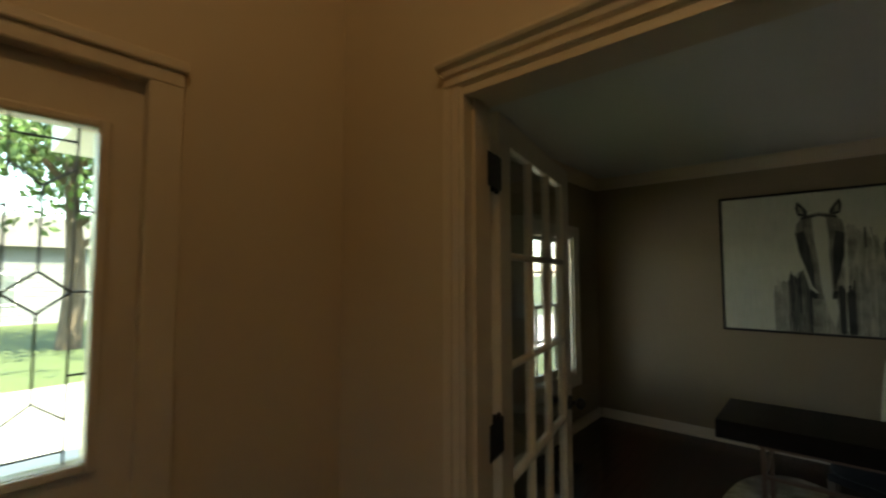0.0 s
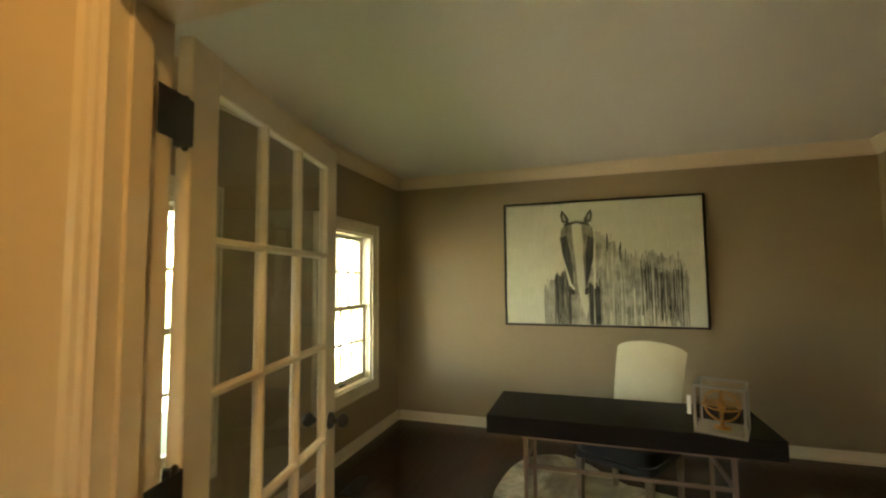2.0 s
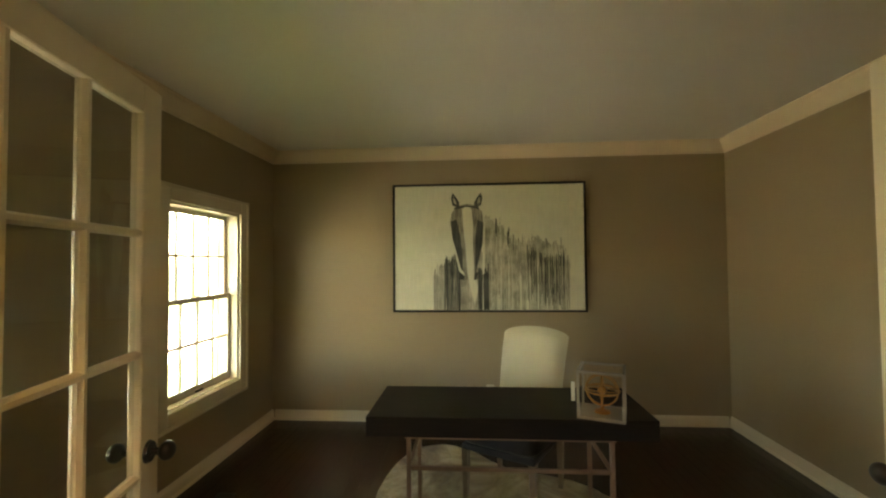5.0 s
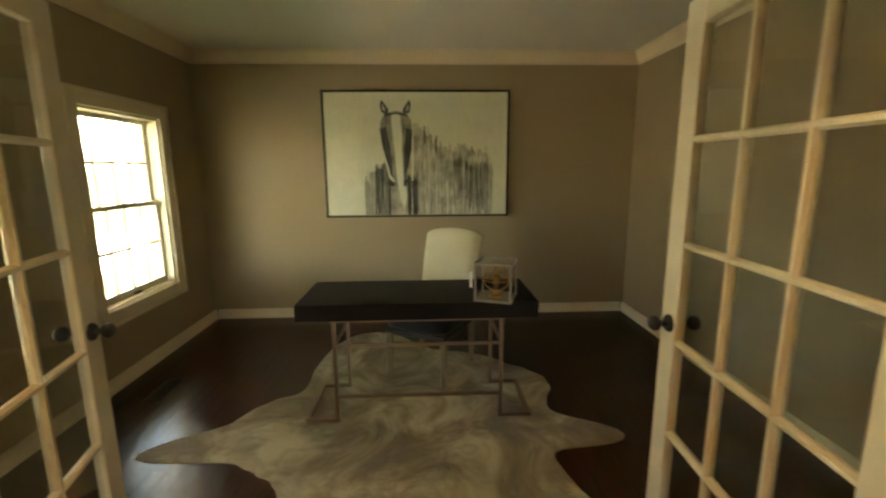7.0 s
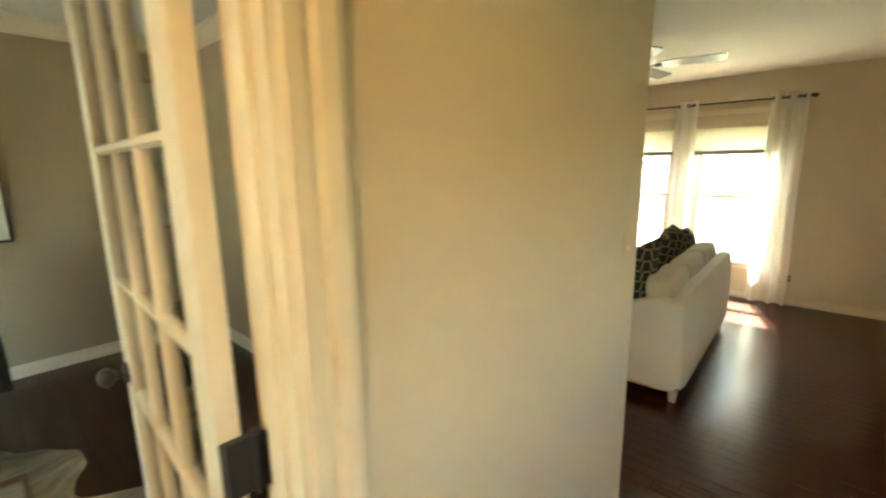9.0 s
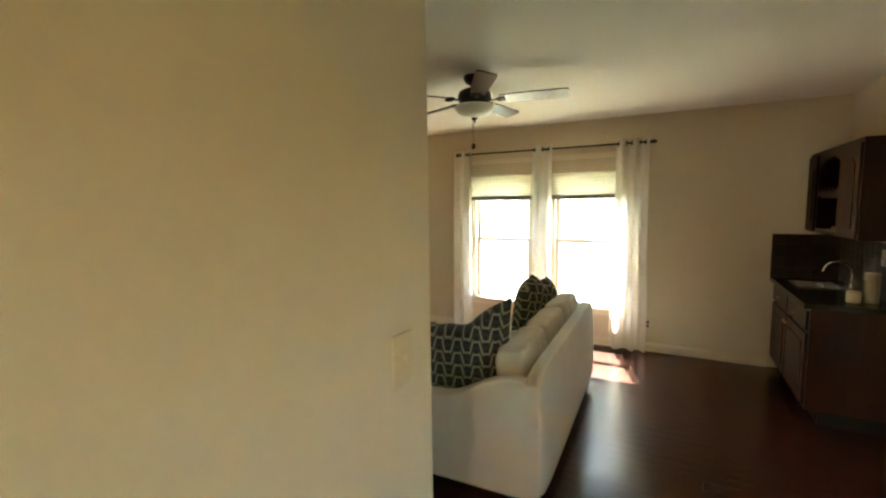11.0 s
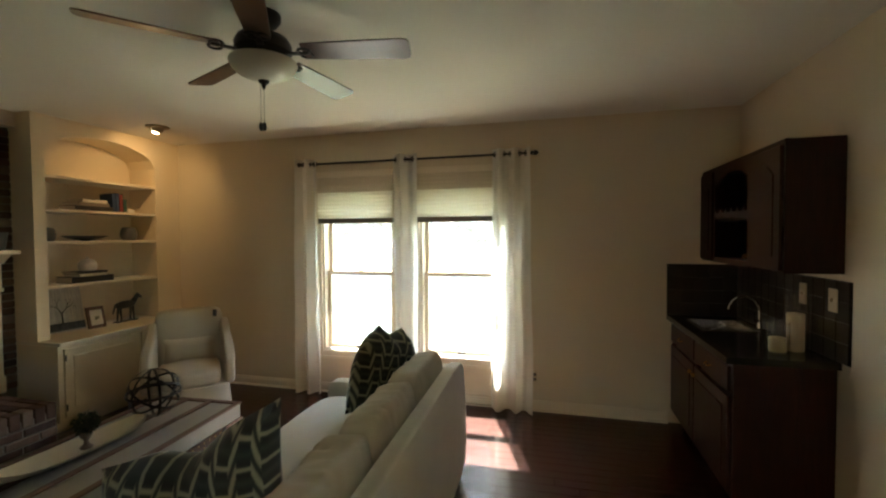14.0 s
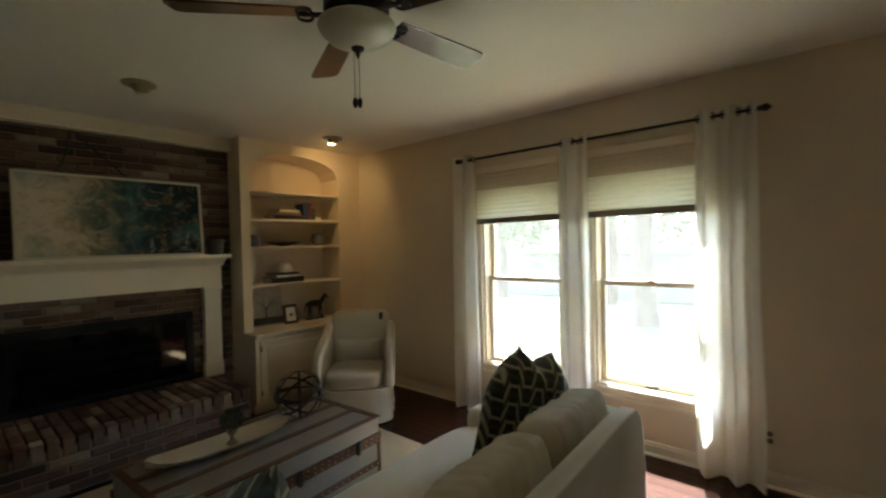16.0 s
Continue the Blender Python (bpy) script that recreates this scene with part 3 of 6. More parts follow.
def cased(parent, face, n, wide, wide_far, head_wide):
    """Casing on the wall face y = face, towards n: two moulded legs and a capped head."""
    prof = [(0, 0), (0, 0.012), (0.10, 0.015), (0.14, 0.022), (0.40, 0.022), (0.46, 0.015), (0.52, 0.015), (0.60, 0.026), (0.86, 0.030), (1.0, 0.024), (1.0, 0)]
    for x, s, w in ((DX0 - 0.006, -1, wide), (DX1 + 0.006, 1, wide_far)):
        part("casing_leg", prism(bmesh.new(), [(x + s * w * u, face + n * d, 0) for u, d in prof], (0, 0, DZ + 0.006)), TRIM, parent)
    x0, run, top = DX0 - 0.006 - wide, DX1 - DX0 + 0.012 + wide + wide_far, DZ + 0.006 + head_wide
    part("casing_head", prism(bmesh.new(), [(x0, face + n * d, DZ + 0.006 + head_wide * u) for u, d in prof], (run, 0, 0)), TRIM, parent)
    lip = [(0, -0.018), (0.026, -0.018), (0.030, -0.012), (0.040, -0.004), (0.044, 0.004), (0.044, 0.012), (0, 0.012)]
    part("head_cap", prism(bmesh.new(), [(x0 - 0.016, face + n * d, top + z) for d, z in lip], (run + 0.032, 0, 0)), TRIM, parent)

cased(door_case, FY1, -1, 0.060, 0.105, 0.066)
cased(door_case, OY0, 1, 0.080, 0.080, 0.070)
for x0, x1 in ((DX0 - 0.02, DX0), (DX1, DX1 + 0.02)):
    part("jamb", B(x0 + 0.001, x1, FY1 - 0.012, OY0 + 0.004, 0, DZ - 0.001), TRIM, door_case)
part("jamb_head", B(DX0 - 0.02, DX1 + 0.02, FY1 - 0.011, OY0 + 0.003, DZ - 0.018, DZ + 0.004), TRIM, door_case)
for x0, x1 in ((DX0, DX0 + 0.011), (DX1 - 0.011, DX1)):
    part("door_stop", B(x0, x1, 1.365, 1.405, 0, DZ - 0.018), TRIM, door_case)


def french_leaf(hinge, turn, flip, W, label):
    """A fifteen-light door leaf: hinged at its local origin, reaching along x; flip: which side it swings from."""
    H, T, ST, TOP, BOT = 2.050, 0.036, 0.102, 0.090, 0.196
    d = thing("door_2" if flip > 0 else "door_1", (hinge[0], hinge[1], 0), label, "door", "pair of french doors", "structure", turn)
    y0, y1 = (0, T) if flip > 0 else (-T, 0)
    g0, zb, zt = 0.012, BOT, H - TOP
    part("stile", B(0.004, ST, y0, y1, g0, H, r=0.003, seg=1), TRIM, d)
    part("stile", B(W - ST, W, y0, y1, g0, H, r=0.003, seg=1), TRIM, d)
    part("top_rail", B(ST, W - ST, y0, y1, zt, H, r=0.003, seg=1), TRIM, d)
    part("bottom_rail", B(ST, W - ST, y0, y1, g0, zb, r=0.003, seg=1), TRIM, d)
    cols, rows, bar = 3, 5, 0.024
    cw, rh = (W - 2 * ST) / cols, (zt - zb) / rows
    for i in range(1, cols):
        x = ST + cw * i
        part("muntin", prism(bmesh.new(), [(x + u * bar / 2, (y0 + y1) / 2 + v * T / 2, zb) for u, v in ((-1, -0.3), (-0.45, -0.88), (0.45, -0.88), (1, -0.3), (1, 0.3), (0.45, 0.88), (-0.45, 0.88), (-1, 0.3))], (0, 0, zt - zb)), TRIM, d)
    for j in range(1, rows):
        z = zb + rh * j
        part("muntin", prism(bmesh.new(), [(ST, (y0 + y1) / 2 + v * T / 2, z + u * bar / 2) for u, v in ((-1, -0.3), (-0.45, -0.9), (0.45, -0.9), (1, -0.3), (1, 0.3), (0.45, 0.9), (-0.45, 0.9), (-1, 0.3))], (W - 2 * ST, 0, 0)), TRIM, d)
    for i in range(cols):
        for j in range(rows):
            p = part("pane", B(ST + cw * i + 0.004, ST + cw * (i + 1) - 0.004, (y0 + y1) / 2 - 0.002, (y0 + y1) / 2 + 0.002, zb + rh * j + 0.004, zb + rh * (j + 1) - 0.004), DOOR_GLASS, d)
            p.visible_shadow = False
    for z in (0.29, 1.085, 1.850):
        hb = bmesh.new()
        box(hb, -0.0005, 0.0040, y0 + 0.002, y1 + 0.001, z - 0.05, z + 0.05, r=0.0015, seg=1)
        ys, back = (-0.032, -0.066) if flip > 0 else (-0.042, -0.100)
        ky = ys * 0.5 if flip > 0 else ys * 0.72
        rod(hb, (-0.006, ky, z - 0.05), (-0.006, ky, z + 0.05), 0.0080, seg=12)
        ball(hb, (-0.006, ky, z + 0.054), 0.007, 10)
        ball(hb, (-0.006, ky, z - 0.054), 0.007, 10)
        box(hb, back, -0.001, ys - 0.0015, ys + 0.0015, z - 0.05, z + 0.05, r=0.0012, seg=1)
        box(hb, -0.010, 0.0045, ys - 0.001, (y1 if flip > 0 else 0.0) - 0.004, z - 0.05, z + 0.05, r=0.002, seg=1)
        part("hinge", hb, BLACK_METAL, d, "black bronze butt hinge", True)
    for s, y in ((-1, y0), (1, y1)):
        kb = bmesh.new()
        rod(kb, (W - 0.058, y, 0.962), (W - 0.058, y + s * 0.010, 0.962), 0.033, 0.029, 24)
        rod(kb, (W - 0.058, y + s * 0.008, 0.962), (W - 0.058, y + s * 0.040, 0.962), 0.011, seg=14)
        ball(kb, (W - 0.058, y + s * 0.052, 0.962), 0.028, 20, (1, 0.82, 1))
        part("door_knob", kb, BLACK_METAL, d, "black bronze round knob", True)
    part("latch_plate", B(W - 0.0005, W + 0.002, y0 + 0.006, y1 - 0.006, 0.93, 1.0), BLACK_METAL, d)
    return d


french_leaf((-0.490, 1.492), 102.0, -1, 0.905, "open ivory french door with fifteen glass panes")
french_leaf((1.416, 1.444), 86.8, 1, 0.905, "open ivory french door with fifteen glass panes")


def window(name, face, s, y0, y1, z0, z1, cols, rows, label, case=0.095, apron=True):
    """A double-hung window in a wall whose room face is x = face, the room lying towards s."""
    w = thing(name, (face, (y0 + y1) / 2, 0), label, "window", kind="structure")
    h = (y1 - y0) / 2
    low = case if cols > 1 else 0.055
    out = -s
    e = 0.022
    part("window_frame", box(box(box(box(bmesh.new(), out * 0.006, out * 0.16, -h, -h + e, z0, z1), out * 0.006, out * 0.16, h - e, h, z0, z1), out * 0.006, out * 0.16, -h + e, h - e, z1 - e, z1), out * 0.006, out * 0.16, -h + e, h - e, z0, z0 + e), TRIM, w)
    for a, b, lo, hi in ((-h - case, -h + 0.004, z0 - low, z1 + case), (h - 0.004, h + case, z0 - low, z1 + case), (-h + 0.004, h - 0.004, z1 - 0.004, z1 + case), (-h + 0.004, h - 0.004, z0 - low, z0 + 0.004)):
        part("casing", B(s * -0.001, s * 0.018, a, b, lo, hi, r=0.006, seg=2), TRIM, w)
    part("back_band", box(box(box(box(bmesh.new(), s * 0.0, s * 0.028, -h - case - 0.008, -h - case + 0.014, z0 - low, z1 + case), s * 0.0, s * 0.028, h + case - 0.014, h + case + 0.008, z0 - low, z1 + case), s * 0.0, s * 0.028, -h - case - 0.008, h + case + 0.008, z1 + case - 0.012, z1 + case + 0.010), s * 0.0, s * 0.028, -h - case - 0.008, h + case + 0.008, z0 - low - 0.010, z0 - low + 0.012), TRIM, w)
    zm = (z0 + z1) / 2 + (0.01 if cols > 1 else -0.018)
    for nm, lo, hi, dep in (("upper_sash", zm - 0.017, z1 - e, 0.105), ("lower_sash", z0 + e, zm + 0.017, 0.068)):
        b0, b1, st = out * dep, out * (dep + 0.032), 0.034
        bot = 0.034 if nm == "upper_sash" or cols == 1 else 0.055
        top = 0.034
        sb = box(box(box(box(bmesh.new(), b0, b1, -h + e, -h + e + st, lo, hi), b0, b1, h - e - st, h - e, lo, hi), b0, b1, -h + e + st, h - e - st, hi - top, hi), b0, b1, -h + e + st, h - e - st, lo, lo + bot)
        sash = part(nm, sb, TRIM, w)
        g0, g1, k0, k1 = -h + e + st, h - e - st, lo + bot, hi - top
        for i in range(1, cols):
            y = g0 + (g1 - g0) * i / cols
            part("muntin", B(out * (dep + 0.006), out * (dep + 0.026), y - 0.010, y + 0.010, k0, k1), TRIM, sash)
        for j in range(1, rows):
            z = k0 + (k1 - k0) * j / rows
            part("muntin", B(out * (dep + 0.0065), out * (dep + 0.0255), g0, g1, z - 0.010, z + 0.010), TRIM, sash)
        for i in range(cols):
            for j in range(rows):
                p = part("pane", B(out * (dep + 0.014), out * (dep + 0.018), g0 + (g1 - g0) * i / cols, g0 + (g1 - g0) * (i + 1) / cols, k0 + (k1 - k0) * j / rows, k0 + (k1 - k0) * (j + 1) / rows), GLASS, sash)
                p.visible_shadow = False
        if nm == "lower_sash":
            part("sash_lift", B(b0, b0 + s * 0.016, -0.04, 0.04, lo + 0.008, lo + 0.022, r=0.003), BLACK_METAL, sash, "dark metal sash lift")
            part("sash_lock", B(out * (dep + 0.004), out * (dep + 0.030), -0.022, 0.022, hi, hi + 0.014, r=0.004), BRASS, sash)
    # screen added outside the clear sashes to give the view a hazy veil
    if cols == 1:
        part("insect_screen", B(out * 0.150, out * 0.1508, -h + e, h - e, z0 + e, z1 - e), SCREEN, w, "fine grey insect screen added to haze the view")
    part("window_sill", B(out * 0.16, s * 0.012, -h + 0.001, h - 0.001, z0 - 0.004, z0 + 0.012, r=0.003), TRIM, w)
    return w


window("window_1", OX0, 1, *OWIN[0], 4, 2, "white double-hung window with grilles beside the doors")
window("window_2", OX0, 1, *OWIN[1], 4, 2, "white double-hung window with grilles near the corner")
window("window_3", LX1, -1, *LWIN[0], 1, 1, "white double-hung window with clear sashes", case=0.085)
window("window_4", LX1, -1, *LWIN[1], 1, 1, "white double-hung window with clear sashes", case=0.085)

# sidelight beside the entry door
side = thing("window_5", (FX0, 0.55, 0), "ivory entry sidelight with leaded bevelled glass", "sidelight", kind="structure")
gy0, gy1, gz0, gz1 = -0.096, 0.090, 1.115, 1.90
part("panel", box(box(box(box(bmesh.new(), -0.06, -0.02, -0.19, gy0, 0, 2.045), -0.06, -0.02, gy1, 0.185, 0, 2.045), -0.06, -0.02, gy0, gy1, 0, gz0), -0.06, -0.02, gy0, gy1, gz1, 2.045), TRIM, side)
sm = bmesh.new()
for a, b, lo, hi in ((gy0 - 0.024, gy0, gz0 - 0.024, gz1 + 0.024), (gy1, gy1 + 0.024, gz0 - 0.024, gz1 + 0.024), (gy0, gy1, gz1, gz1 + 0.024), (gy0, gy1, gz0 - 0.024, gz0)):
    box(sm, -0.022, -0.004, a, b, lo, hi, r=0.006, seg=2)
part("glazing_bead", sm, TRIM, side)
part("casing", B(-0.02, 0.020, 0.180, 0.262, 0, 2.05, r=0.006), TRIM, side)
part("casing_head", box(B(-0.02, 0.022, -0.30, 0.264, 2.0455, 2.112, r=0.006), -0.02, 0.034, -0.30, 0.270, 2.086, 2.118, r=0.006), TRIM, side)
pane = part("pane", B(-0.046, -0.040, gy0, gy1, gz0, gz1), BEVEL_GLASS, side, "bevelled glass pane")
pane.visible_shadow = False
cm = bmesh.new()
bw = 0.034
yl, yr, ym = gy0 + bw, gy1 - bw, (gy0 + gy1) / 2
lines = [((yl, gz0), (yl, gz1)), ((yr, gz0), (yr, gz1)), ((yl, gz1 - 0.036), (yr, gz1 - 0.036)), ((yl, gz0 + 0.03), (yr, gz0 + 0.03)),
         ((yl, 1.80), (ym, 1.752)), ((yr, 1.80), (ym, 1.752)), ((ym, 1.752), (ym, 1.556)), ((ym, 1.556), (yl, 1.508)), ((ym, 1.556), (yr, 1.508)),
         ((yl, 1.508), (ym, 1.460)), ((yr, 1.508), (ym, 1.460)), ((ym, 1.460), (ym, 1.262)), ((ym, 1.262), (yl, 1.215)), ((ym, 1.262), (yr, 1.215))]
for z in (1.70, 1.508, 1.315):
    lines += [((gy0, z), (yl, z)), ((yr, z), (gy1, z))]
for (ya, za), (yb, zb) in lines:
    rod(cm, (-0.040, ya, za), (-0.040, yb, zb), 0.0028, seg=6)
part("lead_came", cm, CAME, side, "dark lead strips between the bevels")

# floor of dark boards
floor = setting("floor", box(box(box(bmesh.new(), -1.84, 2.76, 1.45, 5.46, -0.2, -0.012), -1.22, 2.76, -2.15, 1.45, -0.2, -0.012), 2.76, 7.25, -0.61, 5.27, -0.2, -0.012), SUBFLOOR, "dark reddish-brown hardwood board floor", "floor")

# ---------------------------------------------------------------- outdoors
gb = bmesh.new()
prev = None
for gx, gz in ((-1600, -0.30), (9.0, -0.30), (14.0, -0.50), (24.0, -1.35), (60.0, -2.6), (1600, -2.6)):
    row = [gb.verts.new((gx, -1600, gz)), gb.verts.new((gx, 1600, gz))]
    if prev:
        gb.faces.new((prev[0], row[0], row[1], prev[1]))
    prev = row
setting("ground", gb, GRASS, "sunlit green lawn reaching to the horizon", "ground")
setting("pavement_drive", prism(bmesh.new(), [(14.5, 4.0, -0.530), (19.5, 4.0, -0.955), (19.5, 4.0, -1.00), (14.5, 4.0, -0.60)], (0, 8.0, 0)), DRIVE, "pale concrete driveway across the lawn", "pavement")
setting("pavement_walk", B(-9.5, -5.2, -30, 30, -0.31, -0.285), CONCRETE, "pale concrete street along the front lawn", "pavement")


def tree(at, height, spread, seed, clumps, low=0.35):
    rnd = random.Random(seed)
    t = thing("tree", at, "broad leafy tree standing on the lawn", "tree", "garden trees")
    tb = bmesh.new()
    pts = [Vector((0.12 * math.sin(seed + k), 0.12 * math.cos(1.7 * seed + k), height * k / 6.0)) for k in range(6)]
    pts[0].z = -0.05
    for k in range(5):
        r = 0.035 * height * (1 - k / 6.5)
        rod(tb, pts[k], pts[k + 1], r, 0.035 * height * (1 - (k + 1) / 6.5), 10)
    tips = []
    for k in range(9):
        a, z = rnd.uniform(0, 6.28), height * rnd.uniform(low, 0.72)
        start = Vector((0.1, 0, z))
        tip = start + Vector((math.cos(a) * spread * rnd.uniform(0.5, 0.95), math.sin(a) * spread * rnd.uniform(0.5, 0.95), height * rnd.uniform(0.06, 0.26)))
        mid = (start + tip) / 2 + Vector((0, 0, 0.05 * height))
        rod(tb, start, mid, 0.012 * height, 0.008 * height, 7)
        rod(tb, mid, tip, 0.008 * height, 0.003 * height, 7)
        tips += [tip, mid]
    part("trunk", tb, BARK, t, smooth=True)
    verts, faces = [], []
    for c in range(clumps):
        base = rnd.choice(tips) if c % 3 else Vector((rnd.gauss(0, spread * 0.4), rnd.gauss(0, spread * 0.4), height * rnd.uniform(max(low, 0.45), 1.0)))
        mid = base + Vector((rnd.gauss(0, spread * 0.16), rnd.gauss(0, spread * 0.16), rnd.gauss(0, spread * 0.13)))
        for _ in range(14):
            p = mid + Vector((rnd.gauss(0, 0.22), rnd.gauss(0, 0.22), rnd.gauss(0, 0.18)))
            q = Euler((rnd.uniform(0, 6.28), rnd.uniform(0, 6.28), rnd.uniform(0, 6.28))).to_matrix()
            s = rnd.uniform(0.07, 0.15)
            n = len(verts)
            verts += [p + q @ Vector(v) * s for v in ((-1, 0, 0), (0, -0.55, 0.1), (1, 0, 0), (0, 0.55, 0.1))]
            faces.append((n, n + 1, n + 2, n + 3))
    me = bpy.data.meshes.new("crown")
    me.from_pydata([tuple(v) for v in verts], [], faces)
    me.materials.append(LEAF)
    crown = new("crown", me)
    crown.parent = t
    return t


tree((14.5, 3.7, -0.55), 8.0, 3.4, 3, 460, 0.30)
tree((19.5, -1.5, -0.95), 9.0, 4.2, 5, 460, 0.20)
tree((21.5, 7.0, -1.15), 8.5, 4.0, 8, 420, 0.24)
tree((21.0, 2.6, -1.10), 8.5, 4.0, 29, 460, 0.26)
tree((13.0, -7.0, -0.45), 8.0, 3.6, 11, 300)
tree((22.0, 12.5, -1.2), 8.5, 4.0, 31, 380, 0.22)
tree((-14.5, 2.6, -0.3), 8.0, 3.6, 14, 420, 0.28)
tree((-11.5, 6.5, -0.3), 9.5, 4.4, 17, 420, 0.25)
tree((-13.0, -4.5, -0.3), 9.0, 4.2, 21, 380, 0.25)
tree((-16.0, 13.0, -0.3), 10.0, 4.6, 23, 380, 0.22)


def house(at, turn, w, d, h, label):
    hs = thing("house", at, label, "house", "neighbouring houses", turn=turn)
    part("wall", B(-w / 2, w / 2, -d / 2, d / 2, -0.4, h), SIDING, hs)
    part("roof", prism(bmesh.new(), [(-w / 2 - 0.4, -d / 2 - 0.4, h), (-w / 2 - 0.4, d / 2 + 0.4, h), (-w / 2 - 0.4, 0, h + d * 0.2)], (w + 0.8, 0, 0)), ROOFING, hs)
    lap = bmesh.new()
    for k in range(int(h / 0.18)):
        prism(lap, [(-w / 2, -d / 2, 0.18 * k), (-w / 2, -d / 2 - 0.022, 0.18 * k), (-w / 2, -d / 2 - 0.004, 0.18 * k + 0.175)], (w, 0, 0))
    part("siding", lap, SIDING, hs)
    for x in (-w * 0.36, -w * 0.12, w * 0.12, w * 0.36):
        win = part("window", box(bmesh.new(), x - 0.55, x + 0.55, -d / 2 - 0.06, -d / 2 - 0.004, 0.75, 2.0), HOUSE_TRIM, hs, "white framed house window")
        for k in (0, 1):
            part("pane", B(x - 0.46, x + 0.46, -d / 2 - 0.075, -d / 2 - 0.058, 0.82 + 0.57 * k, 1.34 + 0.57 * k), HOUSE_PANE, win)
    return hs


house((29.5, 10.5, -1.45), -90, 15.0, 8.0, 2.3, "pale grey sided house across the lawn")
house((-27.0, 4.0, -0.3), 90, 18.0, 8.0, 3.0, "pale grey sided house across the street")

# ---------------------------------------------------------------- study


def writing_desk():
    d = thing("writing_desk", (0.5, 3.48, 0), "espresso-stained desk with thin metal legs on the hide rug", "desk")
    part("desktop", B(-0.70, 0.70, -0.27, 0.27, 0.665, 0.762, r=0.004), DESK_BLACK, d)
    for x in (-0.35, 0.35):
        part("drawer_front", B(x - 0.335, x + 0.335, 0.268, 0.272, 0.678, 0.750, r=0.002, seg=1), DESK_BLACK, d)
    part("apron_frame", box(box(bmesh.new(), -0.515, 0.515, -0.222, -0.204, 0.640, 0.6645), -0.515, 0.515, 0.204, 0.222, 0.640, 0.6645), BRUSHED, d)
    s = 0.011
    for x in (-0.495, 0.495):
        for y in (-0.213, 0.213):
            part("leg", B(x - s, x + s, y - s, y + s, 0.014, 0.640, r=0.002, seg=1), BRUSHED, d)
        o = x + (0.18 if x > 0 else -0.18)
        fb = bmesh.new()
        box(fb, min(x, o) - s, max(x, o) + s, -0.224, -0.202, 0.0145, 0.034)
        box(fb, min(x, o) - s, max(x, o) + s, 0.202, 0.224, 0.0145, 0.034)
        box(fb, o - s, o + s, -0.202, 0.202, 0.0145, 0.034)
        part("foot_frame", fb, BRUSHED, d)
        part("side_stretcher", B(x - 0.008, x + 0.008, -0.202, 0.202, 0.485, 0.503), BRUSHED, d)
    for z in (0.17, 0.495):
        part("stretcher", B(-0.484, 0.484, -0.221, -0.205, z - 0.009, z + 0.009), BRUSHED, d)
    return d


def desk_chair():
    c = thing("dining_chair", (0.590, 3.965, 0.012), "cream linen upholstered chair turned askew behind the desk", "chair", turn=-29)
    # chair faces the desk, its back towards the far wall
    bk = bmesh.new()
    n, m = 14, 18
    sheets = []
    for side in (-1, 1):
        g = []
        for i in range(n + 1):
            row = []
            for j in range(m + 1):
                u, v = 2 * i / n - 1, j / m
                top = 0.550 + 0.045 * (1 - abs(u) ** 2.2) - 0.012 * max(0, abs(u) - 0.85) / 0.15
                z = 0.44 + v * top
                wid = 0.222 + 0.024 * v
                y = 0.245 + 0.15 * v ** 1.6 + side * 0.036 * (max(0, 1 - u ** 6) * max(0, 1 - (2 * v - 1) ** 8)) ** 0.5
                row.append(bk.verts.new((u * wid, y, z)))
            g.append(row)
        for i in range(n):
            for j in range(m):
                q = (g[i][j], g[i + 1][j], g[i + 1][j + 1], g[i][j + 1])
                bk.faces.new(q if side < 0 else q[::-1])
        sheets.append(g)
    bmesh.ops.remove_doubles(bk, verts=bk.verts, dist=1e-4)
    part("backrest", bk, CHAIR_LINEN, c, smooth=True)
    # seat and its base are blackened to stand for shade
    part("seat", puff(bmesh.new(), 0.51, 0.55, 0.13, (0, -0.01, 0.435), 8, 6.0, 0.12), CHAIR_SHADOW, c, "upholstered seat, coloured black for the shade under the desk", smooth=True)
    part("seat_base", B(-0.240, 0.240, -0.270, 0.250, 0.335, 0.378, r=0.01), CHAIR_SHADOW, c, "dust cover under the seat, coloured black for shade")
    for x in (-0.222, 0.222):
        for y, lean in ((-0.245, 0.0), (0.215, 0.05)):
            lb = bmesh.new()
            bmesh.ops.create_cone(lb, cap_ends=True, segments=4, radius1=0.019, radius2=0.030, depth=0.345, matrix=Matrix.Translation((x, y + lean / 2, 0.1725)) @ Matrix.Rotation(radians(45), 4, "Z"))
            part("leg", lb, LEG_WOOD, c)
    return c


